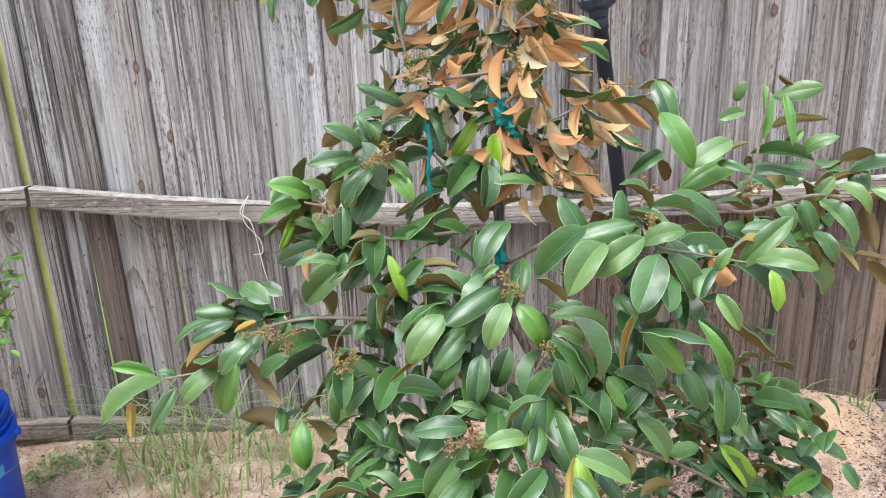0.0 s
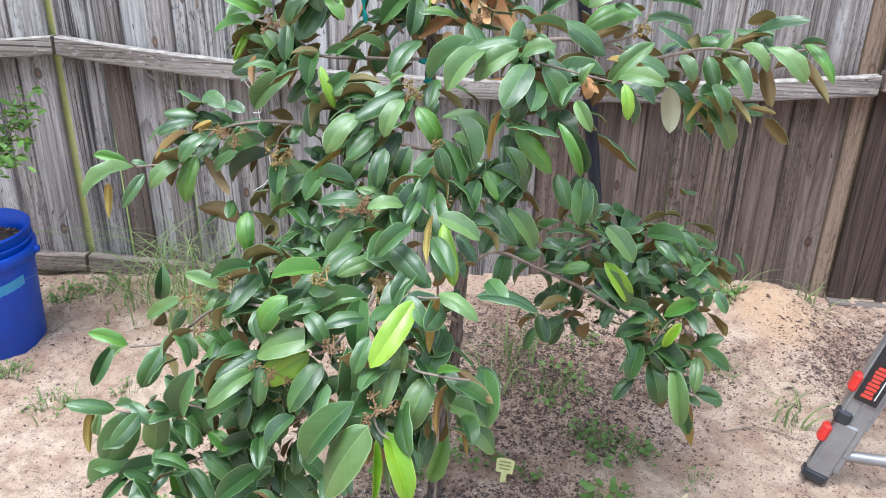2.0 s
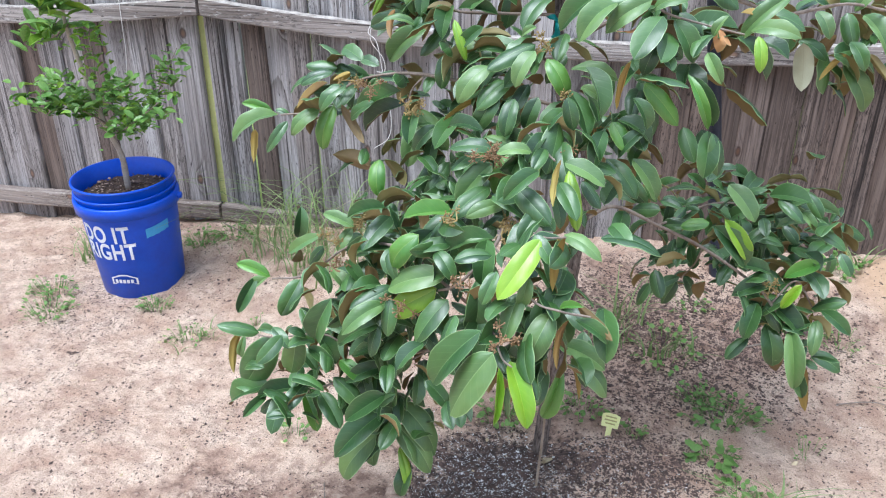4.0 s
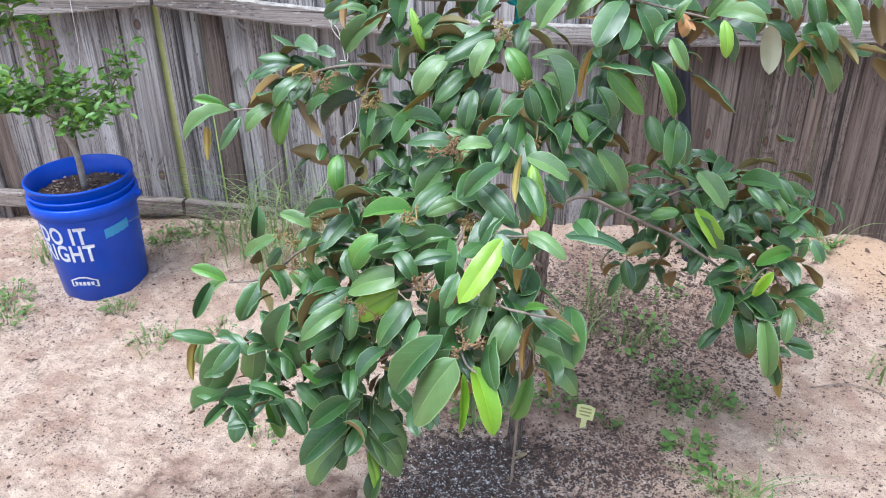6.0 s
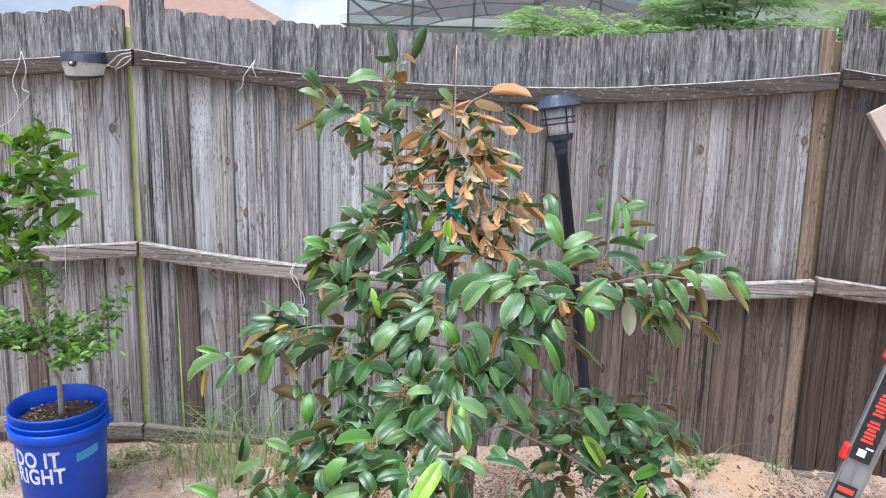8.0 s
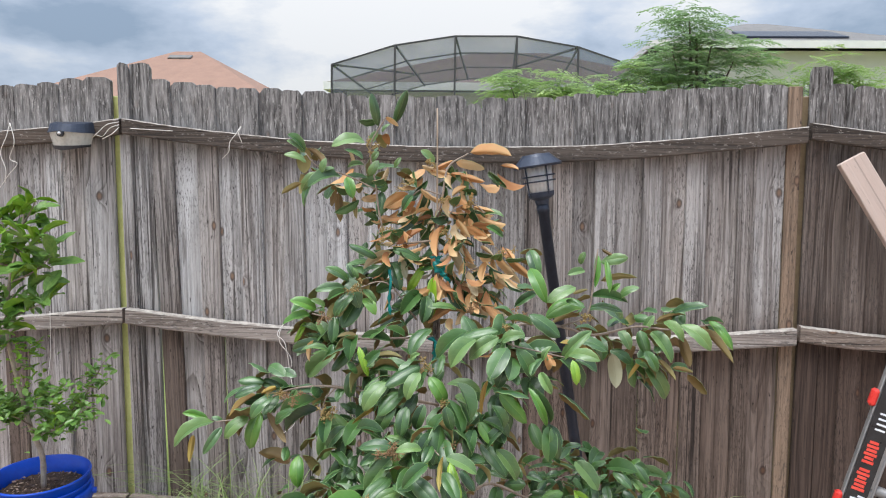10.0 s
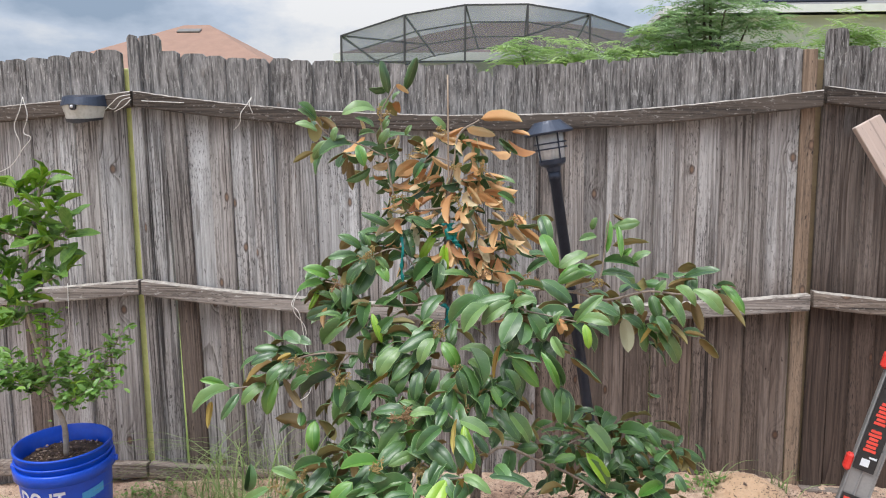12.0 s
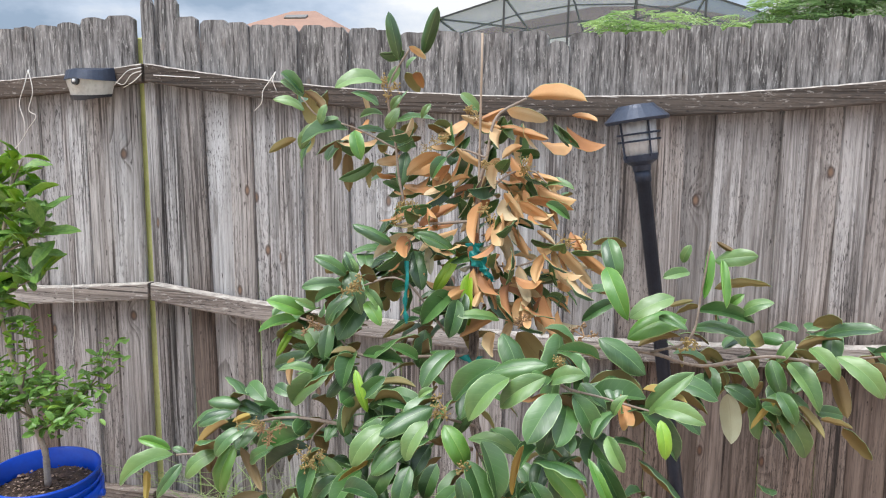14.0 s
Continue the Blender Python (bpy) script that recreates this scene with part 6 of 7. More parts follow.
leaves(tree, (
    ("O", 0.736, 0.593, 0.681, 0.077, -156, -83, 93, 0.30),
    ("B", 0.745, 0.605, 0.698, 0.065, -11, -39, -95, 0.33),
    ("H", 0.723, 0.597, 0.694, 0.036, -23, 23, 38, 0.35),
    ("G", 0.745, 0.605, 0.676, 0.052, -6, -31, 37, 0.40),
    ("D", 0.711, 0.627, 0.606, 0.052, -148, -24, -27, 0.45),
))
leaves(tree, (
    ("G", 0.627, 0.572, 0.662, 0.105, -164, -53, -44, 0.40),
    ("P", 0.648, 0.543, 0.649, 0.119, -176, -63, -55, 0.42),
    ("Y", 0.652, 0.575, 0.606, 0.078, -88, -62, -19, 0.18),
    ("Y", 0.665, 0.581, 0.615, 0.092, -52, -54, 11, 0.38),
    ("H", 0.728, 0.750, 0.509, 0.107, 180, -77, -100, 0.30),
    ("G", 0.717, 0.800, 0.517, 0.089, 0, -25, 37, 0.40),
    ("G", 0.741, 0.800, 0.496, 0.094, 0, -47, 37, 0.42),
    ("O", 0.742, 0.800, 0.494, 0.084, 0, -77, -82, 0.25),
    ("D", 0.569, 0.650, 0.475, 0.055, 180, 48, -31, 0.45),
    ("D", 0.670, 0.700, 0.541, 0.044, 0, -65, 47, 0.50),
))
leaves(tree, (
    ("G", 0.761, 1.169, 0.720, 0.101, -32, -39, 31, 0.40),
    ("G", 0.733, 1.153, 0.807, 0.074, -29, -45, 24, 0.45),
    ("D", 0.793, 1.152, 0.682, 0.069, 174, -9, -35, 0.40),
    ("D", 0.805, 1.137, 0.630, 0.077, -108, -53, -18, 0.52),
    ("H", 0.957, 1.080, 0.644, 0.052, 180, -15, -39, 0.55),
    ("Y", 0.977, 1.050, 0.665, 0.090, 0, -55, 68, 0.38),
    ("G", 0.959, 1.050, 0.651, 0.100, 0, -47, 60, 0.45),
    ("G", 0.940, 1.153, 0.601, 0.054, -138, -58, -20, 0.45),
    ("G", 0.988, 1.144, 0.698, 0.085, -36, -41, 34, 0.45),
    ("D", 1.075, 1.126, 0.684, 0.060, -37, -29, 39, 0.40),
))
leaves(tree, (
    ("P", 1.166, 1.380, 0.591, 0.110, 11, -16, 48, 0.30),
    ("G", 1.242, 1.400, 0.542, 0.101, 12, -19, 34, 0.36),
    ("O", 1.266, 1.400, 0.525, 0.065, 0, -55, -88, 0.40),
    ("H", 1.135, 1.350, 0.598, 0.032, 180, 62, -56, 0.50),
    ("H", 1.156, 1.350, 0.599, 0.046, 0, 56, 44, 0.50),
    ("G", 1.122, 1.146, 0.658, 0.046, -34, -42, 38, 0.42),
    ("P", 1.124, 1.154, 0.637, 0.042, -167, -19, -37, 0.40),
))
leaves(tree, (
    ("D", 0.917, 1.309, 0.496, 0.056, -175, -67, -67, 0.52),
    ("D", 0.952, 1.256, 0.524, 0.057, -25, -75, 61, 0.55),
    ("D", 0.953, 1.277, 0.440, 0.055, 12, -63, 63, 0.50),
    ("D", 0.943, 1.260, 0.444, 0.079, -172, -34, -42, 0.30),
    ("D", 0.939, 1.272, 0.428, 0.066, 178, -69, -61, 0.38),
    ("D", 0.871, 1.291, 0.617, 0.061, -18, 39, 45, 0.40),
    ("D", 0.927, 1.283, 0.667, 0.048, -13, -34, 50, 0.40),
    ("D", 0.972, 1.260, 0.689, 0.046, -8, 12, 47, 0.35),
    ("D", 0.833, 1.280, 0.631, 0.045, 174, 53, -41, 0.40),
    ("D", 1.021, 1.272, 0.568, 0.071, -38, 46, 60, 0.45),
))
leaves(tree, (
    ("D", 1.087, 1.305, 0.547, 0.052, -25, 26, 51, 0.45),
    ("D", 1.170, 1.294, 0.543, 0.053, -15, -19, 39, 0.45),
    ("D", 1.065, 1.283, 0.514, 0.049, -8, 23, 37, 0.45),
    ("D", 0.967, 1.258, 0.621, 0.049, -171, -17, -31, 0.40),
    ("D", 1.035, 1.250, 0.640, 0.055, -30, 31, 42, 0.40),
))
leaves(tree, (
    ("G", 1.082, 1.097, 0.549, 0.065, 174, 5, -36, 0.42),
    ("G", 1.087, 1.112, 0.521, 0.084, -150, -10, -34, 0.42),
    ("G", 1.066, 1.080, 0.493, 0.075, -115, -51, -6, 0.55),
    ("G", 1.098, 1.128, 0.473, 0.087, -37, -29, 30, 0.48),
    ("D", 1.098, 1.118, 0.432, 0.087, -46, -67, 39, 0.48),
    ("G", 1.135, 1.083, 0.447, 0.120, -60, -70, 31, 0.33),
    ("G", 1.147, 1.084, 0.378, 0.078, -39, -59, 46, 0.33),
    ("O", 1.183, 1.104, 0.355, 0.109, 7, -78, -77, 0.38),
    ("G", 1.175, 1.071, 0.498, 0.066, -39, -23, 39, 0.38),
    ("G", 1.168, 1.104, 0.482, 0.066, -25, 33, 39, 0.40),
))
leaves(tree, (
    ("O", 1.175, 1.110, 0.471, 0.047, 63, -82, -17, 0.35),
    ("P", 1.179, 1.089, 0.468, 0.070, -100, -55, 1, 0.35),
    ("Y", 1.134, 1.076, 0.543, 0.061, 173, -65, -71, 0.38),
    ("G", 1.165, 1.107, 0.574, 0.070, -164, -23, -44, 0.42),
    ("D", 1.185, 1.080, 0.610, 0.046, -35, -53, 44, 0.45),
    ("G", 1.141, 1.100, 0.640, 0.063, -16, -25, 38, 0.40),
    ("G", 1.171, 1.095, 0.372, 0.033, -34, -4, 37, 0.45),
))
flower_head(tree, 0.523, 1.170, 1.235, 0.031, 21)
flower_head(tree, 0.572, 1.210, 1.350, 0.033, 14)
flower_head(tree, 0.628, 1.220, 1.403, 0.026, 18)
flower_head(tree, 0.670, 1.190, 1.315, 0.026, 21)
flower_head(tree, 0.718, 1.190, 1.311, 0.028, 18)
flower_head(tree, 0.805, 1.140, 1.198, 0.032, 18)
flower_head(tree, 0.674, 1.150, 1.225, 0.030, 15)
flower_head(tree, 0.530, 1.140, 1.219, 0.027, 24)
flower_head(tree, 0.468, 1.040, 1.110, 0.023, 24)
flower_head(tree, 0.485, 1.040, 1.124, 0.024, 15)
flower_head(tree, 0.396, 1.050, 1.045, 0.024, 20, True)
flower_head(tree, 0.654, 0.930, 0.966, 0.028, 22)
flower_head(tree, 0.815, 0.910, 1.050, 0.024, 16)
flower_head(tree, 0.999, 1.070, 1.062, 0.023, 24)
flower_head(tree, 0.841, 1.040, 1.065, 0.026, 22, True)
flower_head(tree, 0.413, 0.990, 0.841, 0.022, 15)
flower_head(tree, 0.696, 0.890, 0.894, 0.026, 21)
flower_head(tree, 0.753, 0.940, 0.844, 0.033, 20)
flower_head(tree, 0.591, 0.830, 0.812, 0.030, 19, True)
flower_head(tree, 0.472, 1.180, 1.441, 0.029, 20)
flower_head(tree, 0.724, 1.120, 1.055, 0.027, 19, True)
flower_head(tree, 0.323, 0.820, 0.646, 0.029, 14)
flower_head(tree, 0.372, 0.830, 0.666, 0.026, 21)
flower_head(tree, 0.334, 0.820, 0.598, 0.031, 18, True)
flower_head(tree, 0.575, 0.690, 0.662, 0.031, 18, True)
flower_head(tree, 0.559, 0.730, 0.745, 0.024, 15)
flower_head(tree, 0.473, 0.730, 0.598, 0.030, 21, True)
flower_head(tree, 0.586, 0.810, 0.821, 0.033, 21, True)
flower_head(tree, 0.288, 1.030, 0.870, 0.031, 19)
flower_head(tree, 0.334, 1.030, 0.861, 0.029, 24, True)
flower_head(tree, 0.423, 1.000, 0.840, 0.025, 23)
flower_head(tree, 0.644, 0.770, 0.733, 0.023, 20)
flower_head(tree, 0.710, 0.840, 0.824, 0.025, 16, True)
flower_head(tree, 0.653, 0.570, 0.649, 0.026, 24, True)
flower_head(tree, 0.308, 0.790, 0.410, 0.024, 22, True)
flower_head(tree, 1.082, 1.080, 0.530, 0.027, 20)
flower_head(tree, 0.623, 0.740, 0.726, 0.033, 23)
# the crown's inner leaves, too thickly set to count
fill = random.Random(9)
for _ in range(820):
    kind, c, length = fill.choice(bases)
    c = c + Vector((fill.gauss(0, 0.025), fill.uniform(0.015, 0.12), fill.gauss(-0.005, 0.022)))
    if c.z > 1.52 or (c.z > 1.30 and fill.random() < 0.75) or (c.x > 0.93 and c.z > 1.06) or c.x < 0.20 or (c.x < 0.35 and c.z < 0.6):
        continue
    out = math.degrees(math.atan2(c.y - 1.1, c.x - 0.68)) + fill.gauss(0, 55)
    bronze = kind == "O" and c.z > 1.0
    m = leaf_pose(*c, fill.uniform(0.05, 0.085), out, fill.gauss(-28, 25), fill.gauss(0, 35) + (180 if bronze and fill.random() < 0.6 else 0), fill.uniform(0.42, 0.56))
    dest = inner_bronze if bronze else inner
    start = len(dest.verts)
    dest.from_mesh(fill.choice(LEAVES["O" if bronze else "G"]))
    dest.verts.ensure_lookup_table()
    bmesh.ops.transform(dest, matrix=m, verts=dest.verts[start:])
for a, b, n, r in (((0.36, 1.06, 0.72), (0.54, 1.02, 0.76), 44, 0.04), ((0.38, 1.02, 0.62), (0.54, 1.0, 0.66), 44, 0.04), ((0.87, 1.14, 0.62), (1.24, 1.40, 0.545), 120, 0.055), ((0.98, 1.20, 0.60), (1.17, 1.30, 0.50), 50, 0.05), ((1.05, 1.12, 0.52), (1.17, 1.10, 0.40), 26, 0.035), ((0.28, 0.85, 0.45), (0.55, 0.90, 0.55), 46, 0.06), ((0.40, 1.08, 0.80), (0.62, 1.08, 0.95), 40, 0.06), ((0.62, 0.85, 0.62), (0.68, 0.95, 0.80), 30, 0.05), ((0.27, 0.80, 0.41), (0.50, 0.84, 0.43), 60, 0.045), ((0.40, 0.83, 0.36), (0.44, 0.83, 0.25), 26, 0.030), ((0.24, 0.80, 0.36), (0.30, 0.80, 0.36), 18, 0.03), ((0.30, 0.84, 0.55), (0.52, 0.80, 0.62), 44, 0.05), ((0.56, 0.68, 0.55), (0.68, 0.62, 0.62), 26, 0.035), ((0.38, 0.92, 0.62), (0.54, 0.92, 0.74), 36, 0.035)):
    for _ in range(n):
        c = Vector(a).lerp(Vector(b), fill.random()) + Vector((fill.gauss(0, r), fill.gauss(0, r), fill.gauss(0, r)))
        m = leaf_pose(*c, fill.uniform(0.045, 0.07), fill.uniform(0, 360), fill.gauss(-36, 22), fill.gauss(0, 30), fill.uniform(0.40, 0.52))
        start = len(inner.verts)
        inner.from_mesh(fill.choice(LEAVES["G"]))
        inner.verts.ensure_lookup_table()
        bmesh.ops.transform(inner, matrix=m, verts=inner.verts[start:])
bronze_bases = [c for kind, c, length in bases if kind == "O" and c.z > 1.0]
for _ in range(165):
    c = fill.choice(bronze_bases) + Vector((fill.gauss(-0.01, 0.028), fill.uniform(-0.02, 0.05), fill.gauss(-0.005, 0.03)))
    if c.z > 1.40 or c.x > 0.82:
        continue
    az = math.degrees(math.atan2(c.y - 1.26, c.x - 0.68)) + fill.gauss(0, 40)
    el = fill.gauss(-22, 28)
    m = leaf_pose(*c, fill.uniform(0.045, 0.080), az, el, fill.choice((-1, 1)) * fill.uniform(95, 175), fill.uniform(0.40, 0.56))
    start = len(inner_bronze.verts)
    inner_bronze.from_mesh(fill.choice(LEAVES["O"]))
    inner_bronze.verts.ensure_lookup_table()
    bmesh.ops.transform(inner_bronze, matrix=m, verts=inner_bronze.verts[start:])
tagged(part("foliage", inner, [TOP_GREEN, UNDER_OLIVE], tree), kind="stuff")
tagged(part("foliage", inner_bronze, [TOP_GREEN, UNDER_BRONZE], tree), "bronze leaf undersides", kind="stuff")

# stakes and ties
bm = bmesh.new()
tube(bm, ((0.686, 1.050, -0.1), (0.692, 1.085, 0.30), (0.650, 1.185, 1.10), (0.638, 1.220, 1.535)), 0.0030, 0.0020, 8, 6, 0.1)
tagged(part("bamboo_stake", bm, BAMBOO, None, "", True), "thin tan bamboo stake tied along the tree trunk", "stake")

def tie(points, width, label):
    """A twisted ribbon of garden tape."""
    bm = bmesh.new()
    line = spline(points, 6)
    prev = None
    for i, c in enumerate(line):
        a = 0.9 * math.sin(i * 0.8)
        off = Vector((math.cos(a), 0.4 * math.sin(a), math.sin(a) * 0.5)) * width * (1 + 0.3 * math.sin(i * 1.3))
        ring = [bm.verts.new(c - off), bm.verts.new(c + off), bm.verts.new(c + off + Vector((0, 0.0012, 0))), bm.verts.new(c - off + Vector((0, 0.0012, 0)))]
        if prev:
            for k in range(4):
                bm.faces.new((prev[k], prev[(k + 1) % 4], ring[(k + 1) % 4], ring[k]))
        prev = ring
    tagged(part("plant_tie", bm, TEAL, None, "", True), label, "plant tie", "plant ties")


tie(((0.636, 1.172, 1.178), (0.650, 1.160, 1.172), (0.660, 1.165, 1.150), (0.668, 1.165, 1.130), (0.680, 1.165, 1.115)), 0.008, "teal garden tape knotted round the leader and stake")
tie(((0.655, 1.165, 1.180), (0.645, 1.160, 1.160), (0.652, 1.165, 1.140)), 0.009, "teal garden tape knotted round the leader and stake")
tie(((0.632, 1.158, 0.985), (0.650, 1.150, 0.970), (0.646, 1.152, 0.945), (0.650, 1.152, 0.915)), 0.007, "teal garden tape knotted round the trunk")
tie(((0.665, 1.158, 0.985), (0.650, 1.148, 0.965), (0.655, 1.150, 0.93)), 0.006, "teal garden tape knotted round the trunk")

tie(((0.540, 1.118, 1.150), (0.545, 1.105, 1.12), (0.541, 1.108, 1.08), (0.545, 1.108, 1.045)), 0.0038, "strip of teal garden tape hanging from a branch")


# ---- the sapling in the bucket ----
def sapling():
    rng = random.Random(31)
    plant = thing("sapling", "small leafy citrus-like sapling growing in the blue bucket", "sapling")
    stem = SAPLING_STEM
    bm = bmesh.new()
    tube(bm, stem, 0.0095, 0.0035, 8, 6, 0.2)
    part("stem", bm, SAPLING_BARK, plant, "", True)
    bushy, bushy_young = bmesh.new(), bmesh.new()
    small = [leaf_mesh("leaf", (m, m), rng.uniform(0.1, 0.5), rng.uniform(0.1, 0.3), rng.uniform(-0.3, 0.3), rng.uniform(0.9, 1.05)) for m in (CITRUS, CITRUS, CITRUS, CITRUS_NEW)]
    for points, n, size, young in SAPLING_TWIGS:
        bm = bmesh.new()
        tube(bm, points, 0.0035, 0.0013, 6, 4)
        part("branch", bm, TWIG, plant, "", True)
        line = spline(points, 8)
        low = size < 0.04
        n = int(n * (8.5 if low else 2.2))
        for i in range(n):
            f = 0.2 + 0.8 * (i + rng.random()) / n
            c = line[min(int(f * (len(line) - 1)), len(line) - 1)]
            az = i * 137.5 + rng.uniform(-30, 30)
            if low:
                c = c + Vector((rng.gauss(0, 0.028), rng.gauss(0, 0.030), rng.gauss(0, 0.018)))
            else:
                c = c + Vector((rng.gauss(0, 0.016), rng.gauss(0, 0.018), rng.gauss(0, 0.020)))
            me = small[3] if rng.random() < young else rng.choice(small[:3])
            if low:
                dest = bushy_young if me is small[3] else bushy
                m = leaf_pose(*c, size * rng.uniform(0.6, 1.15), az, rng.uniform(-25, 45), rng.uniform(-40, 40), rng.uniform(0.42, 0.58))
            else:
                m = leaf_pose(*c, size * rng.uniform(1.0, 1.7), az, rng.uniform(-15, 60), rng.uniform(-40, 40), rng.uniform(0.34, 0.46))
            if low:
                start = len(dest.verts)
                dest.from_mesh(me)
                dest.verts.ensure_lookup_table()
                bmesh.ops.transform(dest, matrix=m, verts=dest.verts[start:])
            else:
                placed("leaf", me, plant, m)
    tagged(part("foliage", bushy, [CITRUS, CITRUS], plant), kind="stuff")
    tagged(part("foliage", bushy_young, [CITRUS_NEW, CITRUS_NEW], plant), "yellow-green young leaves", kind="stuff")



SAPLING_STEM = ((-0.682, 1.680, 0.333), (-0.678, 1.670, 0.442), (-0.695, 1.660, 0.507), (-0.709, 1.650, 0.568), (-0.726, 1.630, 0.694), (-0.744, 1.610, 0.856), (-0.724, 1.600, 1.021), (-0.673, 1.580, 1.164), (-0.650, 1.580, 1.259))
SAPLING_TWIGS = (
    (((-0.689, 1.660, 0.512), (-0.642, 1.700, 0.557), (-0.572, 1.720, 0.615), (-0.489, 1.740, 0.766)), 22, 0.036, 0.15),
    (((-0.689, 1.660, 0.508), (-0.601, 1.600, 0.553), (-0.518, 1.560, 0.604), (-0.440, 1.540, 0.656)), 16, 0.036, 0.1),
    (((-0.700, 1.650, 0.549), (-0.732, 1.600, 0.600), (-0.794, 1.580, 0.620), (-0.873, 1.560, 0.639)), 20, 0.036, 0.1),
    (((-0.709, 1.650, 0.568), (-0.793, 1.720, 0.600), (-0.914, 1.780, 0.615), (-1.032, 1.800, 0.623)), 18, 0.036, 0.1),
    (((-0.710, 1.640, 0.609), (-0.615, 1.600, 0.655), (-0.533, 1.560, 0.698)), 14, 0.034, 0.1),
    (((-0.719, 1.640, 0.627), (-0.681, 1.620, 0.729), (-0.668, 1.600, 0.808), (-0.663, 1.600, 0.835)), 8, 0.03, 0.7),
    (((-0.735, 1.610, 0.838), (-0.787, 1.600, 0.801), (-0.875, 1.600, 0.777)), 12, 0.045, 0.1),
    (((-0.737, 1.610, 0.911), (-0.663, 1.580, 0.938), (-0.585, 1.560, 0.971)), 12, 0.055, 0.1),
    (((-0.732, 1.600, 0.949), (-0.800, 1.620, 0.978), (-0.910, 1.640, 0.988)), 14, 0.06, 0.15),
    (((-0.724, 1.600, 1.021), (-0.629, 1.580, 1.063), (-0.557, 1.570, 1.119)), 14, 0.06, 0.3),
    (((-0.717, 1.600, 1.074), (-0.780, 1.600, 1.088), (-0.871, 1.600, 1.119)), 14, 0.06, 0.3),
    (((-0.698, 1.590, 1.111), (-0.621, 1.560, 1.151), (-0.568, 1.550, 1.188)), 10, 0.055, 0.4),
    (((-0.673, 1.580, 1.164), (-0.717, 1.600, 1.213), (-0.752, 1.600, 1.246)), 9, 0.055, 0.5),
    (((-0.664, 1.580, 1.199), (-0.632, 1.570, 1.243), (-0.612, 1.570, 1.278)), 9, 0.05, 0.7),
    (((-0.711, 1.600, 0.986), (-0.719, 1.550, 0.904), (-0.739, 1.500, 0.894)), 12, 0.05, 0.1),
)
sapling()


# ---- ladder and plank ----
def ladder():
    steps = thing("ladder", "folding aluminium ladder with red locks and black stickers", "ladder", along((1.578, 1.356, 0.015), (2.042, 1.356, 1.70), (-0.35, -1, 0)))
    def block(name, size, at, mat, label="", bevel=0.003, parent=None):
        bm = bmesh.new()
        box(bm, size, pose(*at), bevel)
        return part(name, bm, mat, parent or steps, label)
    for off in (0.0, 0.42):
        rail = block("rail", (0.066, 0.026, 1.72), (off + 0.010, 0, 0.90), ALUMINIUM)
        for lip in (-0.022, 0.008, 0.042):
            block("edge_lip", (0.006, 0.034, 1.60), (off + lip, 0, 0.97), ALUMINIUM, "", 0.002, rail)
        block("sleeve", (0.054, 0.036, 0.150), (off + 0.004, 0, 0.095), ALUMINIUM, "flared outer leg sleeve", 0.006)
        block("rubber_foot", (0.058, 0.040, 0.030), (off + 0.002, 0, 0.012), BLACK, "black rubber foot", 0.008)
        block("sleeve_cap", (0.034, 0.040, 0.034), (off - 0.014, -0.002, 0.180), BLACK, "black ribbed sleeve cap", 0.006)
    # two black stickers; each print bar: across, from, to, width, ink
    red_words = [(-0.004, 0.248 + 0.0105 * k, 0.2555 + 0.0105 * k, (0.024, 0.019, 0.022)[k % 3], LETTER_RED) for k in range(8)]
    low_print = red_words + [(0.014, 0.250, 0.330, 0.0025, WHITE_INK), (0.0, 0.352, 0.357, 0.022, WHITE_INK), (0.0, 0.370, 0.375, 0.026, WHITE_INK), (0.0, 0.398, 0.432, 0.040, ALUMINIUM), (0.0, 0.442, 0.456, 0.040, LETTER_RED)]
    high_print = [(-0.002, 0.548, 0.568, 0.020, WHITE_INK), (0.012, 0.572, 0.577, 0.018, WHITE_INK)]
    high_print += [(-0.002, 0.588 + 0.0105 * k + (0.012 if k > 5 else 0.0), 0.5955 + 0.0105 * k + (0.012 if k > 5 else 0.0), (0.030, 0.024, 0.027, 0.021)[k % 4], LETTER_RED) for k in range(12)]
    high_print += [(0.0, 0.752 + 0.014 * k, 0.757 + 0.014 * k, 0.024, WHITE_INK) for k in range(4)] + [(-0.002, 0.86 + 0.0105 * k, 0.8675 + 0.0105 * k, (0.030, 0.024, 0.027)[k % 3], LETTER_RED) for k in range(12)]
    for z0, z1, prints in ((0.235, 0.465, low_print), (0.535, 1.05, high_print)):
        sticker = block("sticker", (0.050, 0.002, z1 - z0), (0.006, -0.0185, (z0 + z1) / 2), LABEL, "black sticker with red and white print", 0.0)
        for across, b0, b1, wide, ink in prints:
            block("print_bar", (wide, 0.001, b1 - b0), (0.006 + across, -0.0202, (b0 + b1) / 2), ink, "", 0.0, sticker)
    for z in (0.125, 0.270, 0.545, 0.830):
        block("lock_lever", (0.020, 0.030, 0.046), (-0.030, -0.006, z), RED, "red plastic lock lever", 0.006)
    for z in (0.30, 0.60, 0.90, 1.20, 1.50):
        bm = bmesh.new()
        lathe(bm, ((0.0, 0.0), (0.014, 0.0), (0.014, 0.40), (0.0, 0.40)), 12, pose(0, 0.0, z, 0, 90, 0))
        part("rung", bm, ALUMINIUM, steps, "", True)
    block("bracket", (0.04, 0.040, 0.04), (0.105, -0.006, 0.31), BLACK, "black rung bracket", 0.006)
    bm = bmesh.new()
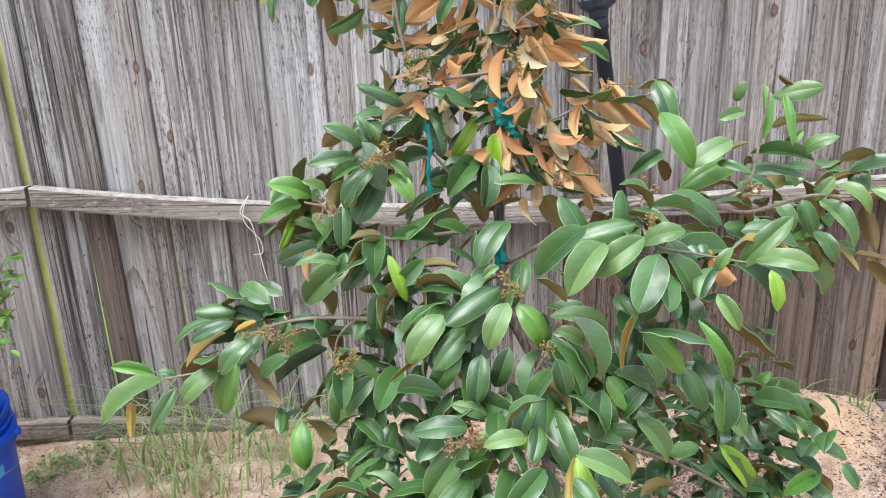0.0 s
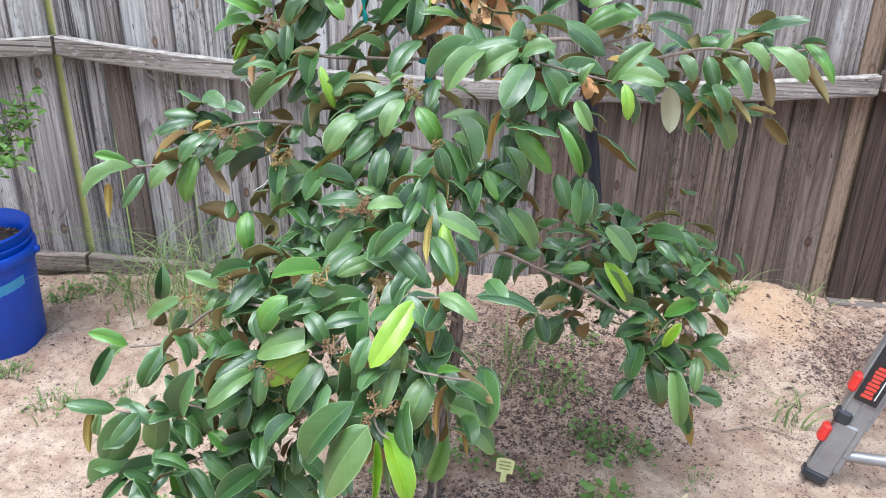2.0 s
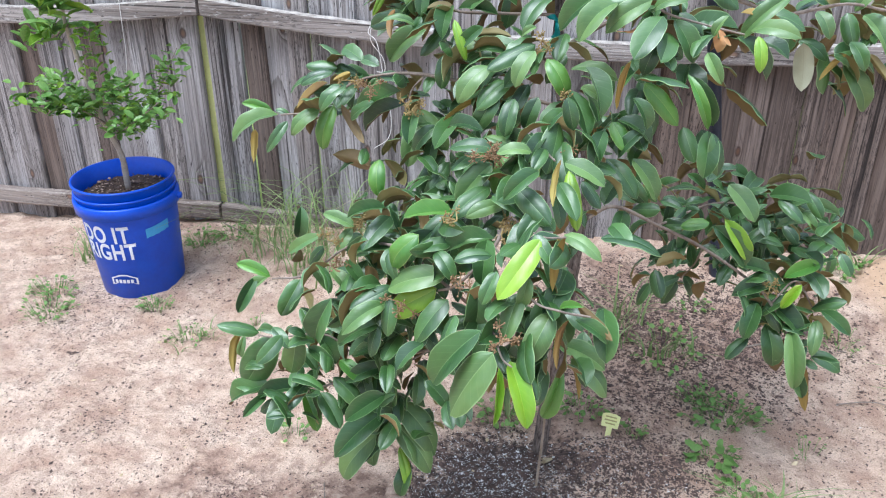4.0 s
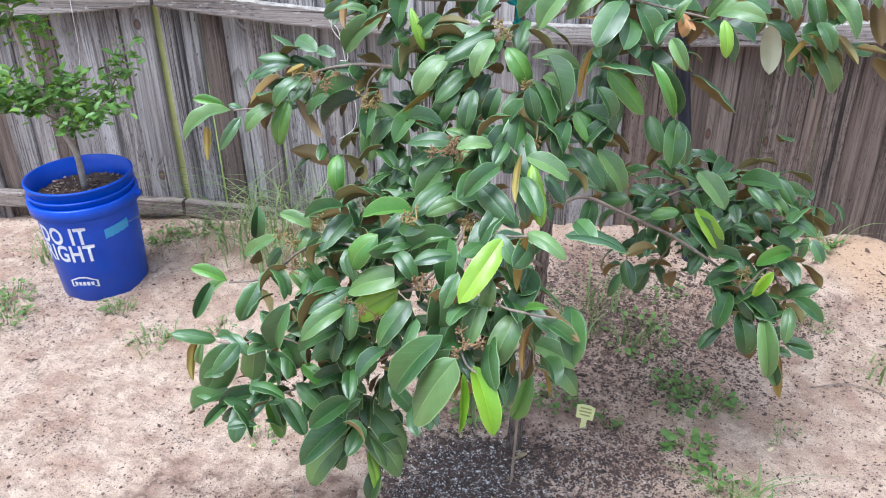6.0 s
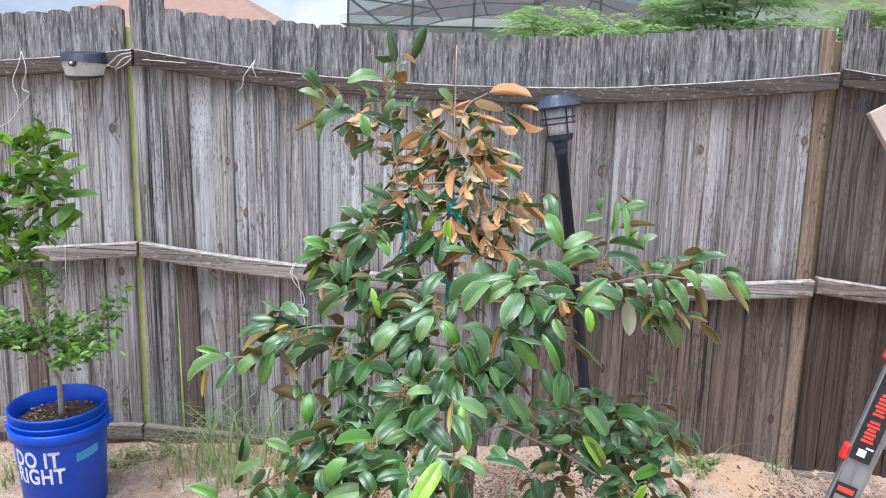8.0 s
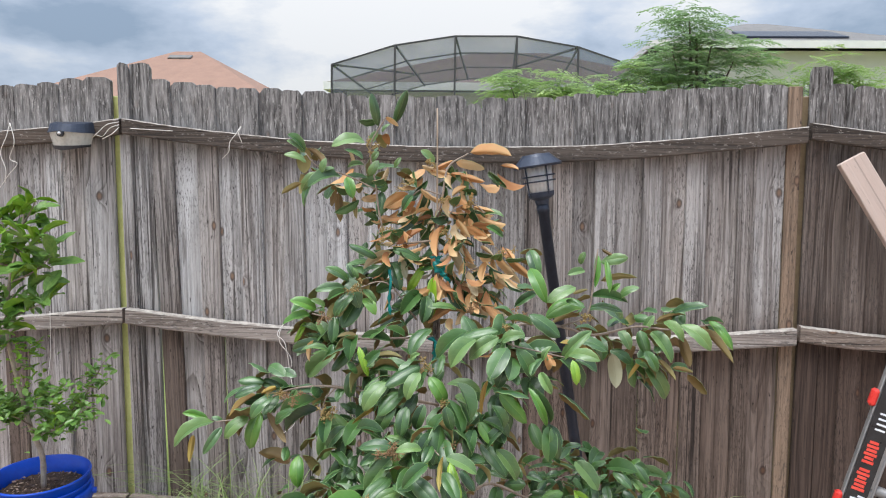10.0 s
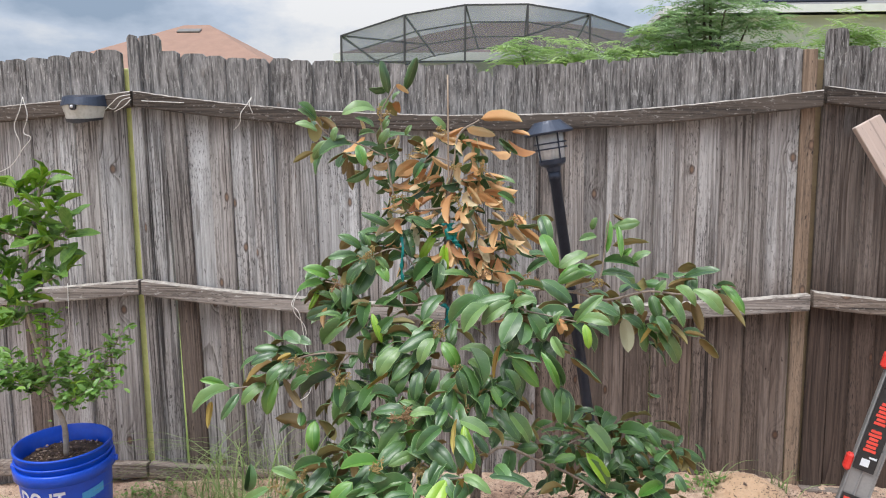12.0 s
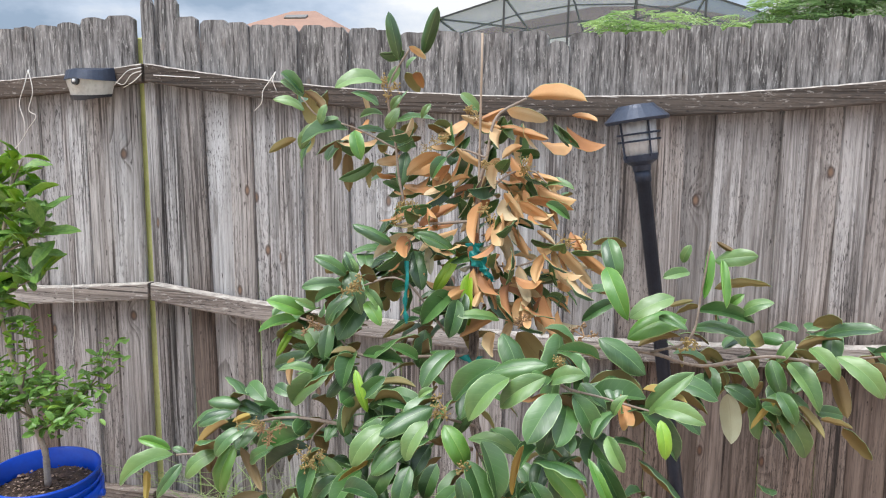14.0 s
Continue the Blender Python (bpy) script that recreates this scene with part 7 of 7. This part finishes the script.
    tube(bm, ((0.03, 0.0, 0.085), (0.15, 0.0, 0.135), (0.34, 0.0, 0.23)), 0.014, 0.014, 8)
    part("brace", bm, ALUMINIUM, steps, "flat curved brace", True)


ladder()
bm = bmesh.new()
box(bm, (0.088, 0.038, 1.66), pose(0, 0, -0.83), 0.003)
plank = part("plank", bm, PLANK_WOOD)
plank.matrix_basis = along((1.972, 2.035, 1.462), (1.972 - 0.50, 2.035 + 0.115, 1.462 + 0.86), (-0.15, -1, 0.1))
tagged(plank, "pale sawn timber plank leaning against the fence", "plank")


# ---- small growth and litter on the ground ----
def blade_clump(x, y, n, height, spread, mat, label, seed, lean=0.5, wide=0.0032):
    """A tuft of arching grass blades."""
    rng = random.Random(seed)
    bm = bmesh.new()
    for _ in range(n):
        bx, by = x + rng.gauss(0, spread * 0.4), y + rng.gauss(0, spread * 0.3)
        base = Vector((bx, by, ground_z(bx, by) - 0.005))
        a, h = rng.uniform(0, 6.283), height * rng.uniform(0.45, 1.1)
        out = Vector((math.cos(a), math.sin(a) * 0.6, 0)) * h * lean * rng.uniform(0.4, 1.6)
        side = Vector((-math.sin(a), math.cos(a), 0)) * wide * rng.uniform(0.7, 1.4)
        prev = None
        for i in range(6):
            f = i / 5
            c = base + out * f * f + Vector((0, 0, h * (f - 0.45 * lean * f * f * f)))
            k = side * (1 - f * 0.92)
            pair = (bm.verts.new(c - k), bm.verts.new(c + Vector((0, 0, -0.0006)) + side.cross(Vector((0, 0, 1))) * 0.3 * (1 - f)), bm.verts.new(c + k))
            if prev:
                bm.faces.new((prev[0], prev[1], pair[1], pair[0]))
                bm.faces.new((prev[1], prev[2], pair[2], pair[1]))
            prev = pair
    tagged(part("grass_tuft", bm, mat, None, "", True), label, "grass", "grass tufts", "stuff")


TALL = "tall loose grass growing at the foot of the fence"
for i, (gx, gn, gh) in enumerate(((-0.36, 22, 0.24), (-0.28, 34, 0.32), (-0.18, 36, 0.36), (-0.06, 32, 0.30), (0.06, 24, 0.26), (0.20, 18, 0.22))):
    blade_clump(gx, 1.95, int(gn * 0.6), gh * 1.45, 0.26, GRASS, TALL, 40 + i, 1.15, 0.0030)
    blade_clump(gx + 0.04, 1.93, gn // 2, gh * 0.8, 0.16, DRY_GRASS, "dry straw-coloured grass at the foot of the fence", 60 + i, 1.3, 0.0018)
for i, (gx, gy, gn, gh) in enumerate(((-0.30, 1.86, 12, 0.20), (-0.24, 1.82, 16, 0.24), (-0.14, 1.83, 18, 0.28), (-0.02, 1.80, 16, 0.24), (0.12, 1.84, 12, 0.22), (0.24, 1.88, 10, 0.20))):
    blade_clump(gx, gy, gn, gh, 0.16, GRASS, TALL, 300 + i, 1.0, 0.0028)
for i, (gx, gy, gn, gh, gs) in enumerate(((1.15, 1.02, 22, 0.17, 0.10), (1.20, 1.06, 14, 0.14, 0.08), (1.60, 1.55, 12, 0.14, 0.05), (1.62, 1.62, 8, 0.08, 0.06), (0.80, 1.62, 18, 0.22, 0.07), (0.86, 1.72, 16, 0.20, 0.08), (0.98, 1.60, 14, 0.14, 0.08), (-0.35, 1.40, 22, 0.06, 0.13), (1.76, 2.03, 10, 0.12, 0.06), (1.55, 2.02, 9, 0.14, 0.05), (1.92, 1.75, 10, 0.10, 0.10), (-0.96, 1.78, 16, 0.14, 0.06))):
    blade_clump(gx, gy, gn, gh, gs, GRASS, "sparse green grass tuft in the sand", 80 + i, 0.75, 0.0034)


def weed(x, y, spread, n, size, seed, label="low green weed sprouting from the sand", lift=0.03):
    rng = random.Random(seed)
    bm = bmesh.new()
    size *= 0.74
    for _ in range(int(n * 1.3)):
        a, r = rng.uniform(0, 6.283), spread * math.sqrt(rng.random())
        px, py = x + r * math.cos(a), y + r * math.sin(a) * 0.8
        c = Vector((px, py, ground_z(px, py) + lift * rng.uniform(0.2, 1.2)))
        tube(bm, ((px + (x - px) * 0.3, py + (y - py) * 0.3, ground_z(px, py) - 0.004), c), 0.0009, 0.0006, 3)
        s = size * rng.uniform(0.6, 1.2)
        tilt = Euler((rng.uniform(-0.6, 0.6), rng.uniform(-0.6, 0.6), a)).to_matrix()
        ring = [bm.verts.new(c + tilt @ Vector((s * (0.5 + 0.5 * math.cos(t)), s * 0.36 * math.sin(t), 0.10 * s * math.cos(2 * t)))) for t in (0, 0.7, 1.6, 2.5, 3.14, 3.8, 4.7, 5.6)]
        mid_v = bm.verts.new(c + tilt @ Vector((s * 0.5, 0, -0.06 * s)))
        for k in range(8):
            bm.faces.new((mid_v, ring[k], ring[(k + 1) % 8]))
    tagged(part("weed", bm, WEED, None, "", True), label, "weed", "weeds", "stuff")


for i, (wx, wy, ws, wn, wz) in enumerate(((1.12, 1.39, 0.10, 70, 0.022), (1.07, 1.46, 0.07, 40, 0.020), (1.08, 1.23, 0.05, 22, 0.034), (1.13, 1.12, 0.05, 16, 0.034), (0.58, 1.27, 0.07, 36, 0.026), (0.66, 1.33, 0.06, 26, 0.024), (0.78, 1.34, 0.06, 30, 0.022), (0.90, 1.27, 0.03, 10, 0.022), (0.98, 1.62, 0.10, 34, 0.024), (1.05, 1.80, 0.06, 18, 0.022), (0.11, 1.07, 0.04, 12, 0.018), (-0.85, 1.43, 0.09, 60, 0.018), (-0.92, 1.55, 0.08, 50, 0.018), (-0.54, 1.52, 0.06, 50, 0.014), (-0.36, 1.40, 0.07, 24, 0.014), (-0.60, 1.93, 0.08, 60, 0.020), (-0.50, 1.98, 0.07, 50, 0.020), (1.50, 2.02, 0.06, 40, 0.024), (0.99, 0.90, 0.02, 12, 0.012), (-0.20, 1.50, 0.05, 16, 0.014), (1.45, 1.72, 0.06, 26, 0.012), (1.30, 1.30, 0.05, 12, 0.012))):
    weed(wx, wy, ws, wn, wz, 120 + i)


def scatter(name, label, category, mat, n, size, keep, seed, box_xy, floor=ground_z):
    """Many small crumbs lying on the ground, joined."""
    rng = np.random.RandomState(seed)
    verts, faces = [], []
    made = 0
    for _ in range(n * 8):
        if made >= n:
            break
        x, y = rng.uniform(box_xy[0], box_xy[1]), rng.uniform(box_xy[2], box_xy[3])
        if rng.rand() > keep(x, y):
            continue
        made += 1
        s = size * math.exp(rng.normal(0, 0.5))
        a = rng.uniform(0, 6.283)
        ca, sa = math.cos(a) * s, math.sin(a) * s
        k, h = rng.uniform(0.14, 0.75), rng.uniform(0.15, 0.5)
        z = floor(x, y) + s * h * 0.25
        b = len(verts)
        verts += [(x + ca, y + sa, z + rng.normal(0, s * 0.15)), (x - sa * k, y + ca * k, z), (x - ca, y - sa, z + rng.normal(0, s * 0.15)), (x + sa * k, y - ca * k, z), (x + rng.normal(0, s * 0.2), y + rng.normal(0, s * 0.2), z + s * h), (x, y, z - s * h)]
        faces += [(b, b + 1, b + 4), (b + 1, b + 2, b + 4), (b + 2, b + 3, b + 4), (b + 3, b, b + 4), (b + 1, b, b + 5), (b + 2, b + 1, b + 5), (b + 3, b + 2, b + 5), (b, b + 3, b + 5)]
    me = bpy.data.meshes.new(name)
    me.from_pydata(verts, [], faces)
    me.materials.append(mat)
    return tagged(new(name, me), label, category, kind="stuff")


def littered(x, y):
    v = noise.noise(Vector((x, y, 0)) * 2.2) * 0.6 + noise.noise(Vector((x, y, 4)) * 6) * 0.5
    for sx, sy, size in ((-0.36, 1.0, 0.13), (0.05, 0.80, 0.15), (0.20, 0.86, 0.12), (0.95, 1.22, 0.16), (1.30, 1.42, 0.16), (1.0, 1.55, 0.30), (1.3, 1.75, 0.26), (1.8, 1.78, 0.24)):
        v += 0.5 * (1 - ease(0.0, size, math.hypot(x - sx, y - sy)))
    return min(1.0, max(0.05, 0.15 + 0.9 * v + 0.15 * ease(0.7, 1.1, x) * ease(1.15, 1.5, y)))


def in_bed(x, y):
    a = math.hypot((x - 0.61) * 0.92, y - 1.03)
    b = math.hypot((x - 0.86) * 0.85, (y - 1.13) * 1.25)
    return max(0.0, 1 - (a / 0.22) ** 2, 0.4 - 0.4 * (b / 0.17) ** 2)


def broken(x, y):
    """Where the damp earth lies in crumbling lumps."""
    t = min(max((x - 0.02) / 0.50, 0.0), 1.0)
    return max(0.0, 1 - math.hypot(x - 0.02 - 0.50 * t, y - 0.80 - 0.09 * t) / 0.17) + 0.5 * max(0.0, 1 - math.hypot(x - 0.85, y - 1.5) / 0.3)


scatter("mulch", "dark bark mulch crumbs strewn over the sand", "mulch", MULCH, 36000, 0.0022, littered, 3, (-1.3, 2.3, 0.35, 2.08))
scatter("mulch", "fine dark humus crumbs in the planting bed", "mulch", MULCH, 4500, 0.0030, lambda x, y: min(1.0, 2.2 * in_bed(x, y)), 4, (0.25, 1.15, 0.7, 1.45))
scatter("perlite", "white perlite grains in the dark potting soil", "perlite", PERLITE, 9000, 0.0013, in_bed, 5, (0.25, 1.15, 0.7, 1.45))
scatter("mulch", "loose dark mulch spilling from the planting bed", "mulch", MULCH, 4500, 0.0030, lambda x, y: max(0.0, 1 - math.hypot((x - 0.90) * 0.7, y - 1.13) / 0.22) ** 1.5, 14, (0.6, 1.3, 0.85, 1.45))
scatter("mulch", "dark mulch crumbs thick on the earth behind the tree", "mulch", MULCH, 13000, 0.0034, lambda x, y: max(0.0, 1 - math.hypot((x - 0.92) * 0.75, y - 1.68) / 0.38), 15, (0.45, 1.5, 1.25, 2.05))
scatter("mulch", "dark mulch crumbs on the earth round the sand heap", "mulch", MULCH, 9000, 0.0032, lambda x, y: max(0.0, 1 - math.hypot((x - 1.95) * 0.7, y - 1.80) / 0.26) + 0.7 * max(0.0, 1 - math.hypot((x - 1.33) * 0.8, y - 1.78) / 0.20), 16, (1.05, 2.4, 1.5, 2.07))
scatter("perlite", "white perlite grains in the dark potting soil", "perlite", PERLITE, 260, 0.0014, lambda x, y: 0.5, 6, (0.2, 1.9, 0.7, 2.0))
scatter("mulch", "pale straw crumbs on the sand", "mulch", HUSK, 1600, 0.0028, littered, 8, (-1.3, 2.3, 0.35, 2.05))


CLOD = mottled("sandy_clod", (0.34, 0.23, 0.165), (0.54, 0.41, 0.32), 30, 0.95, 0, 0.8, 0.006, 140)
scatter("soil_lumps", "crumbling lumps of damp brown earth", "soil", CLOD, 2600, 0.0036, broken, 12, (-0.3, 1.3, 0.55, 1.95))


scatter("bark_chips", "brown bark chips on the soil in the bucket", "mulch", CLOD, 130, 0.0042, lambda x, y: 1.0 if math.hypot(x + 0.684, y - 1.671) < 0.128 else 0.0, 21, (-0.82, -0.55, 1.53, 1.81), lambda x, y: 0.334 + 0.067 * (y - 1.671))
scatter("bark_chips", "dark bark chips on the soil in the bucket", "mulch", MULCH, 420, 0.0045, lambda x, y: 1.0 if math.hypot(x + 0.684, y - 1.671) < 0.128 else 0.0, 22, (-0.82, -0.55, 1.53, 1.81), lambda x, y: 0.334 + 0.067 * (y - 1.671))


def plant_tag():
    tag = thing("plant_tag", "small yellow plastic plant tag stuck in the soil", "plant tag", pose(0.842, 1.285, 0.026, -38, 0, -10))
    bm = bmesh.new()
    outline = ((-0.006, -0.042), (0.006, -0.042), (0.007, -0.016), (0.020, -0.016), (0.022, 0.014), (0.010, 0.018), (-0.010, 0.018), (-0.022, 0.014), (-0.020, -0.016), (-0.007, -0.016))
    f = [bm.verts.new((x, -0.0012, z)) for x, z in outline]
    r = [bm.verts.new((x, 0.0012, z)) for x, z in outline]
    bm.faces.new(f)
    bm.faces.new(r[::-1])
    for i in range(10):
        bm.faces.new((f[(i + 1) % 10], f[i], r[i], r[(i + 1) % 10]))
    part("plate", bm, TAG, tag)
    for z, w in ((0.009, 0.026), (0.001, 0.030), (-0.007, 0.024)):
        bm = bmesh.new()
        box(bm, (w, 0.0006, 0.0035), pose(0, -0.0016, z))
        part("print_bar", bm, TAG_INK, tag)


plant_tag()


def husk(x, y, length, turn, seed):
    """A curled dry shred of leaf or bark."""
    rng = random.Random(seed)
    bm = bmesh.new()
    rows = []
    for i in range(9):
        f = i / 8
        w = 0.012 * math.sin(math.pi * (0.12 + 0.8 * f)) * rng.uniform(0.7, 1.3)
        c = Vector((length * (f - 0.5), 0.010 * math.sin(f * 5), 0.006 + 0.016 * f * f))
        rows.append([bm.verts.new(c + Vector((0, v * w, abs(v) * 0.006 - 0.003 * k))) for k in (0, 1) for v in ((-1, 0, 1) if k == 0 else (1, 0, -1))])
    for a, b in zip(rows, rows[1:]):
        for k in range(6):
            bm.faces.new((a[k], a[(k + 1) % 6], b[(k + 1) % 6], b[k]))
    ob = part("dry_husk", bm, HUSK, None, "", True)
    ob.matrix_basis = pose(x, y, ground_z(x, y), 0, 0, turn)
    tagged(ob, "curled pale dry husk lying on the soil", "husk", "dry husks")


for i, (hx, hy, hl, ht) in enumerate(((0.655, 0.90, 0.15, -20), (0.648, 0.95, 0.12, 85), (0.685, 0.905, 0.07, 35), (0.61, 0.83, 0.06, -45), (0.701, 1.13, 0.06, -60))):
    husk(hx, hy, hl * 0.45, ht, 200 + i)


def twig(points, r=0.0022):
    bm = bmesh.new()
    tube(bm, [(x, y, ground_z(x, y) + r + dz) for x, y, dz in points], r, r * 0.6, 6, 4)
    tagged(part("twig", bm, TWIG, None, "", True), "thin brown twig lying on the ground", "twig", "fallen twigs")


twig(((0.40, 1.18, 0.0), (0.46, 1.21, 0.006), (0.51, 1.225, 0.0)), 0.003)
twig(((1.28, 0.985, 0.0), (1.33, 0.955, 0.004), (1.42, 0.975, 0.0)), 0.0022)
twig(((0.235, 0.94, 0.0), (0.255, 0.89, 0.006), (0.27, 0.86, 0.0)), 0.0018)
twig(((0.08, 0.70, 0.0), (0.13, 0.735, 0.005), (0.17, 0.76, 0.0)), 0.0022)
twig(((1.40, 1.50, 0.0), (1.50, 1.52, 0.008), (1.60, 1.50, 0.0)), 0.002)
twig(((1.20, 1.68, 0.0), (1.32, 1.72, 0.006), (1.46, 1.70, 0.0)), 0.0025)
twig(((-0.48, 1.99, 0.04), (-0.30, 1.93, 0.07), (-0.05, 1.90, 0.03)), 0.002)
twig(((-0.52, 1.95, 0.06), (-0.36, 1.92, 0.02), (-0.2, 1.86, 0.01)), 0.002)


def clod(x, y, s, seed):
    bm = bmesh.new()
    bmesh.ops.create_icosphere(bm, subdivisions=3, radius=s)
    for v in bm.verts:
        v.co *= 1 + 0.6 * noise.noise(v.co * (1.9 / s) + Vector((seed, 0, 0)))
        v.co.z *= 0.6
    ob = part("clod", bm, CLOD, None, "", True)
    ob.matrix_basis = pose(x, y, ground_z(x, y) + s * 0.2)
    tagged(ob, "crumbling pinkish lump of sandy soil", "soil clod", "soil clods")


for i, (cx, cy, cs) in enumerate(((0.405, 0.915, 0.024), (0.43, 0.875, 0.020), (0.465, 0.845, 0.018), (0.385, 0.955, 0.014), (0.50, 0.815, 0.015), (0.36, 0.90, 0.013))):
    clod(cx, cy, cs, i * 3.1)

# ---- pickets ----
random.seed(17)
SEAMS = (
    (-1.032, -0.949, -0.856, -0.768, -0.650),
    (-0.627, -0.583, -0.510, -0.430, -0.337, -0.256, -0.177, -0.092, -0.012, 0.068, 0.154, 0.229, 0.306, 0.411, 0.485, 0.561, 0.663, 0.727, 0.808, 0.880, 0.980, 1.049, 1.129, 1.203, 1.297, 1.366, 1.447, 1.524, 1.628, 1.691, 1.787),
    (1.860, 1.937, 2.008, 2.083),
)
for s, (panel, span_x) in enumerate(zip(fence_parts, SPANS)):
    a, b = span_x
    cuts = list(SEAMS[s])
    while s == 0 and cuts[0] > a + 0.05:
        cuts.insert(0, max(a, cuts[0] - random.uniform(0.076, 0.096)))
    while s == 2 and cuts[-1] < b - 0.05:
        cuts.append(min(b, cuts[-1] + random.uniform(0.076, 0.096)))
    for k, (x0, x1) in enumerate(zip(cuts, cuts[1:])):
        w, c = x1 - x0, (x0 + x1) / 2
        tall = 0.045 if s and k <= (1 if s == 1 else 0) else 0.0
        top = 1.737 + sag(c, span_x, 0.068) + tall + random.uniform(-0.006, 0.006) - (0.030 if 0.67 < c < 0.72 else 0.0)
        foot = min(ground_z(c, FENCE_Y) - 0.03, 0.1)
        # the boards of the middle panel lean, most where it starts
        slip = (0.036 - 0.020 * ease(-0.5, 0.8, c)) if s == 1 else 0.024 if s == 0 else 0.008
        slip = 0.028 if s == 1 and k < 2 else 0.047 if s == 1 and k == 2 else slip + random.uniform(-0.004, 0.004)
        slope = slip / 1.15
        proud = 0.012 * (k % 2) + random.uniform(-0.002, 0.002)
        m = pose(c + slope * (1.64 - foot), FENCE_Y + 0.008 + proud, foot, random.uniform(-0.12, 0.12), -math.degrees(slope), random.uniform(-2.2, 2.2)) @ Matrix.Diagonal(((w + (0.008 if k % 2 else -random.uniform(0.0, 0.003))) / 0.1, 1, (top - foot) / 1.72, 1))
        # boards that are browner below grow likelier towards the right
        darker = random.random() < 0.10 + 0.90 * ease(0.5, 1.15, c)
        kind = BROWN_PICKETS if s == 2 else TWO_TONE_PICKETS if darker else PICKETS
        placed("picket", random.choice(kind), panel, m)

# a narrow tan batten closes the joint beside the next panel
bm = bmesh.new()
box(bm, (0.046, 0.014, 1.60), pose(1.822, FENCE_Y + 0.005, 0.91, 0, -0.8, 0), 0.002)
part("batten", bm, BATTEN_WOOD, fence_parts[1], "tan brown batten")
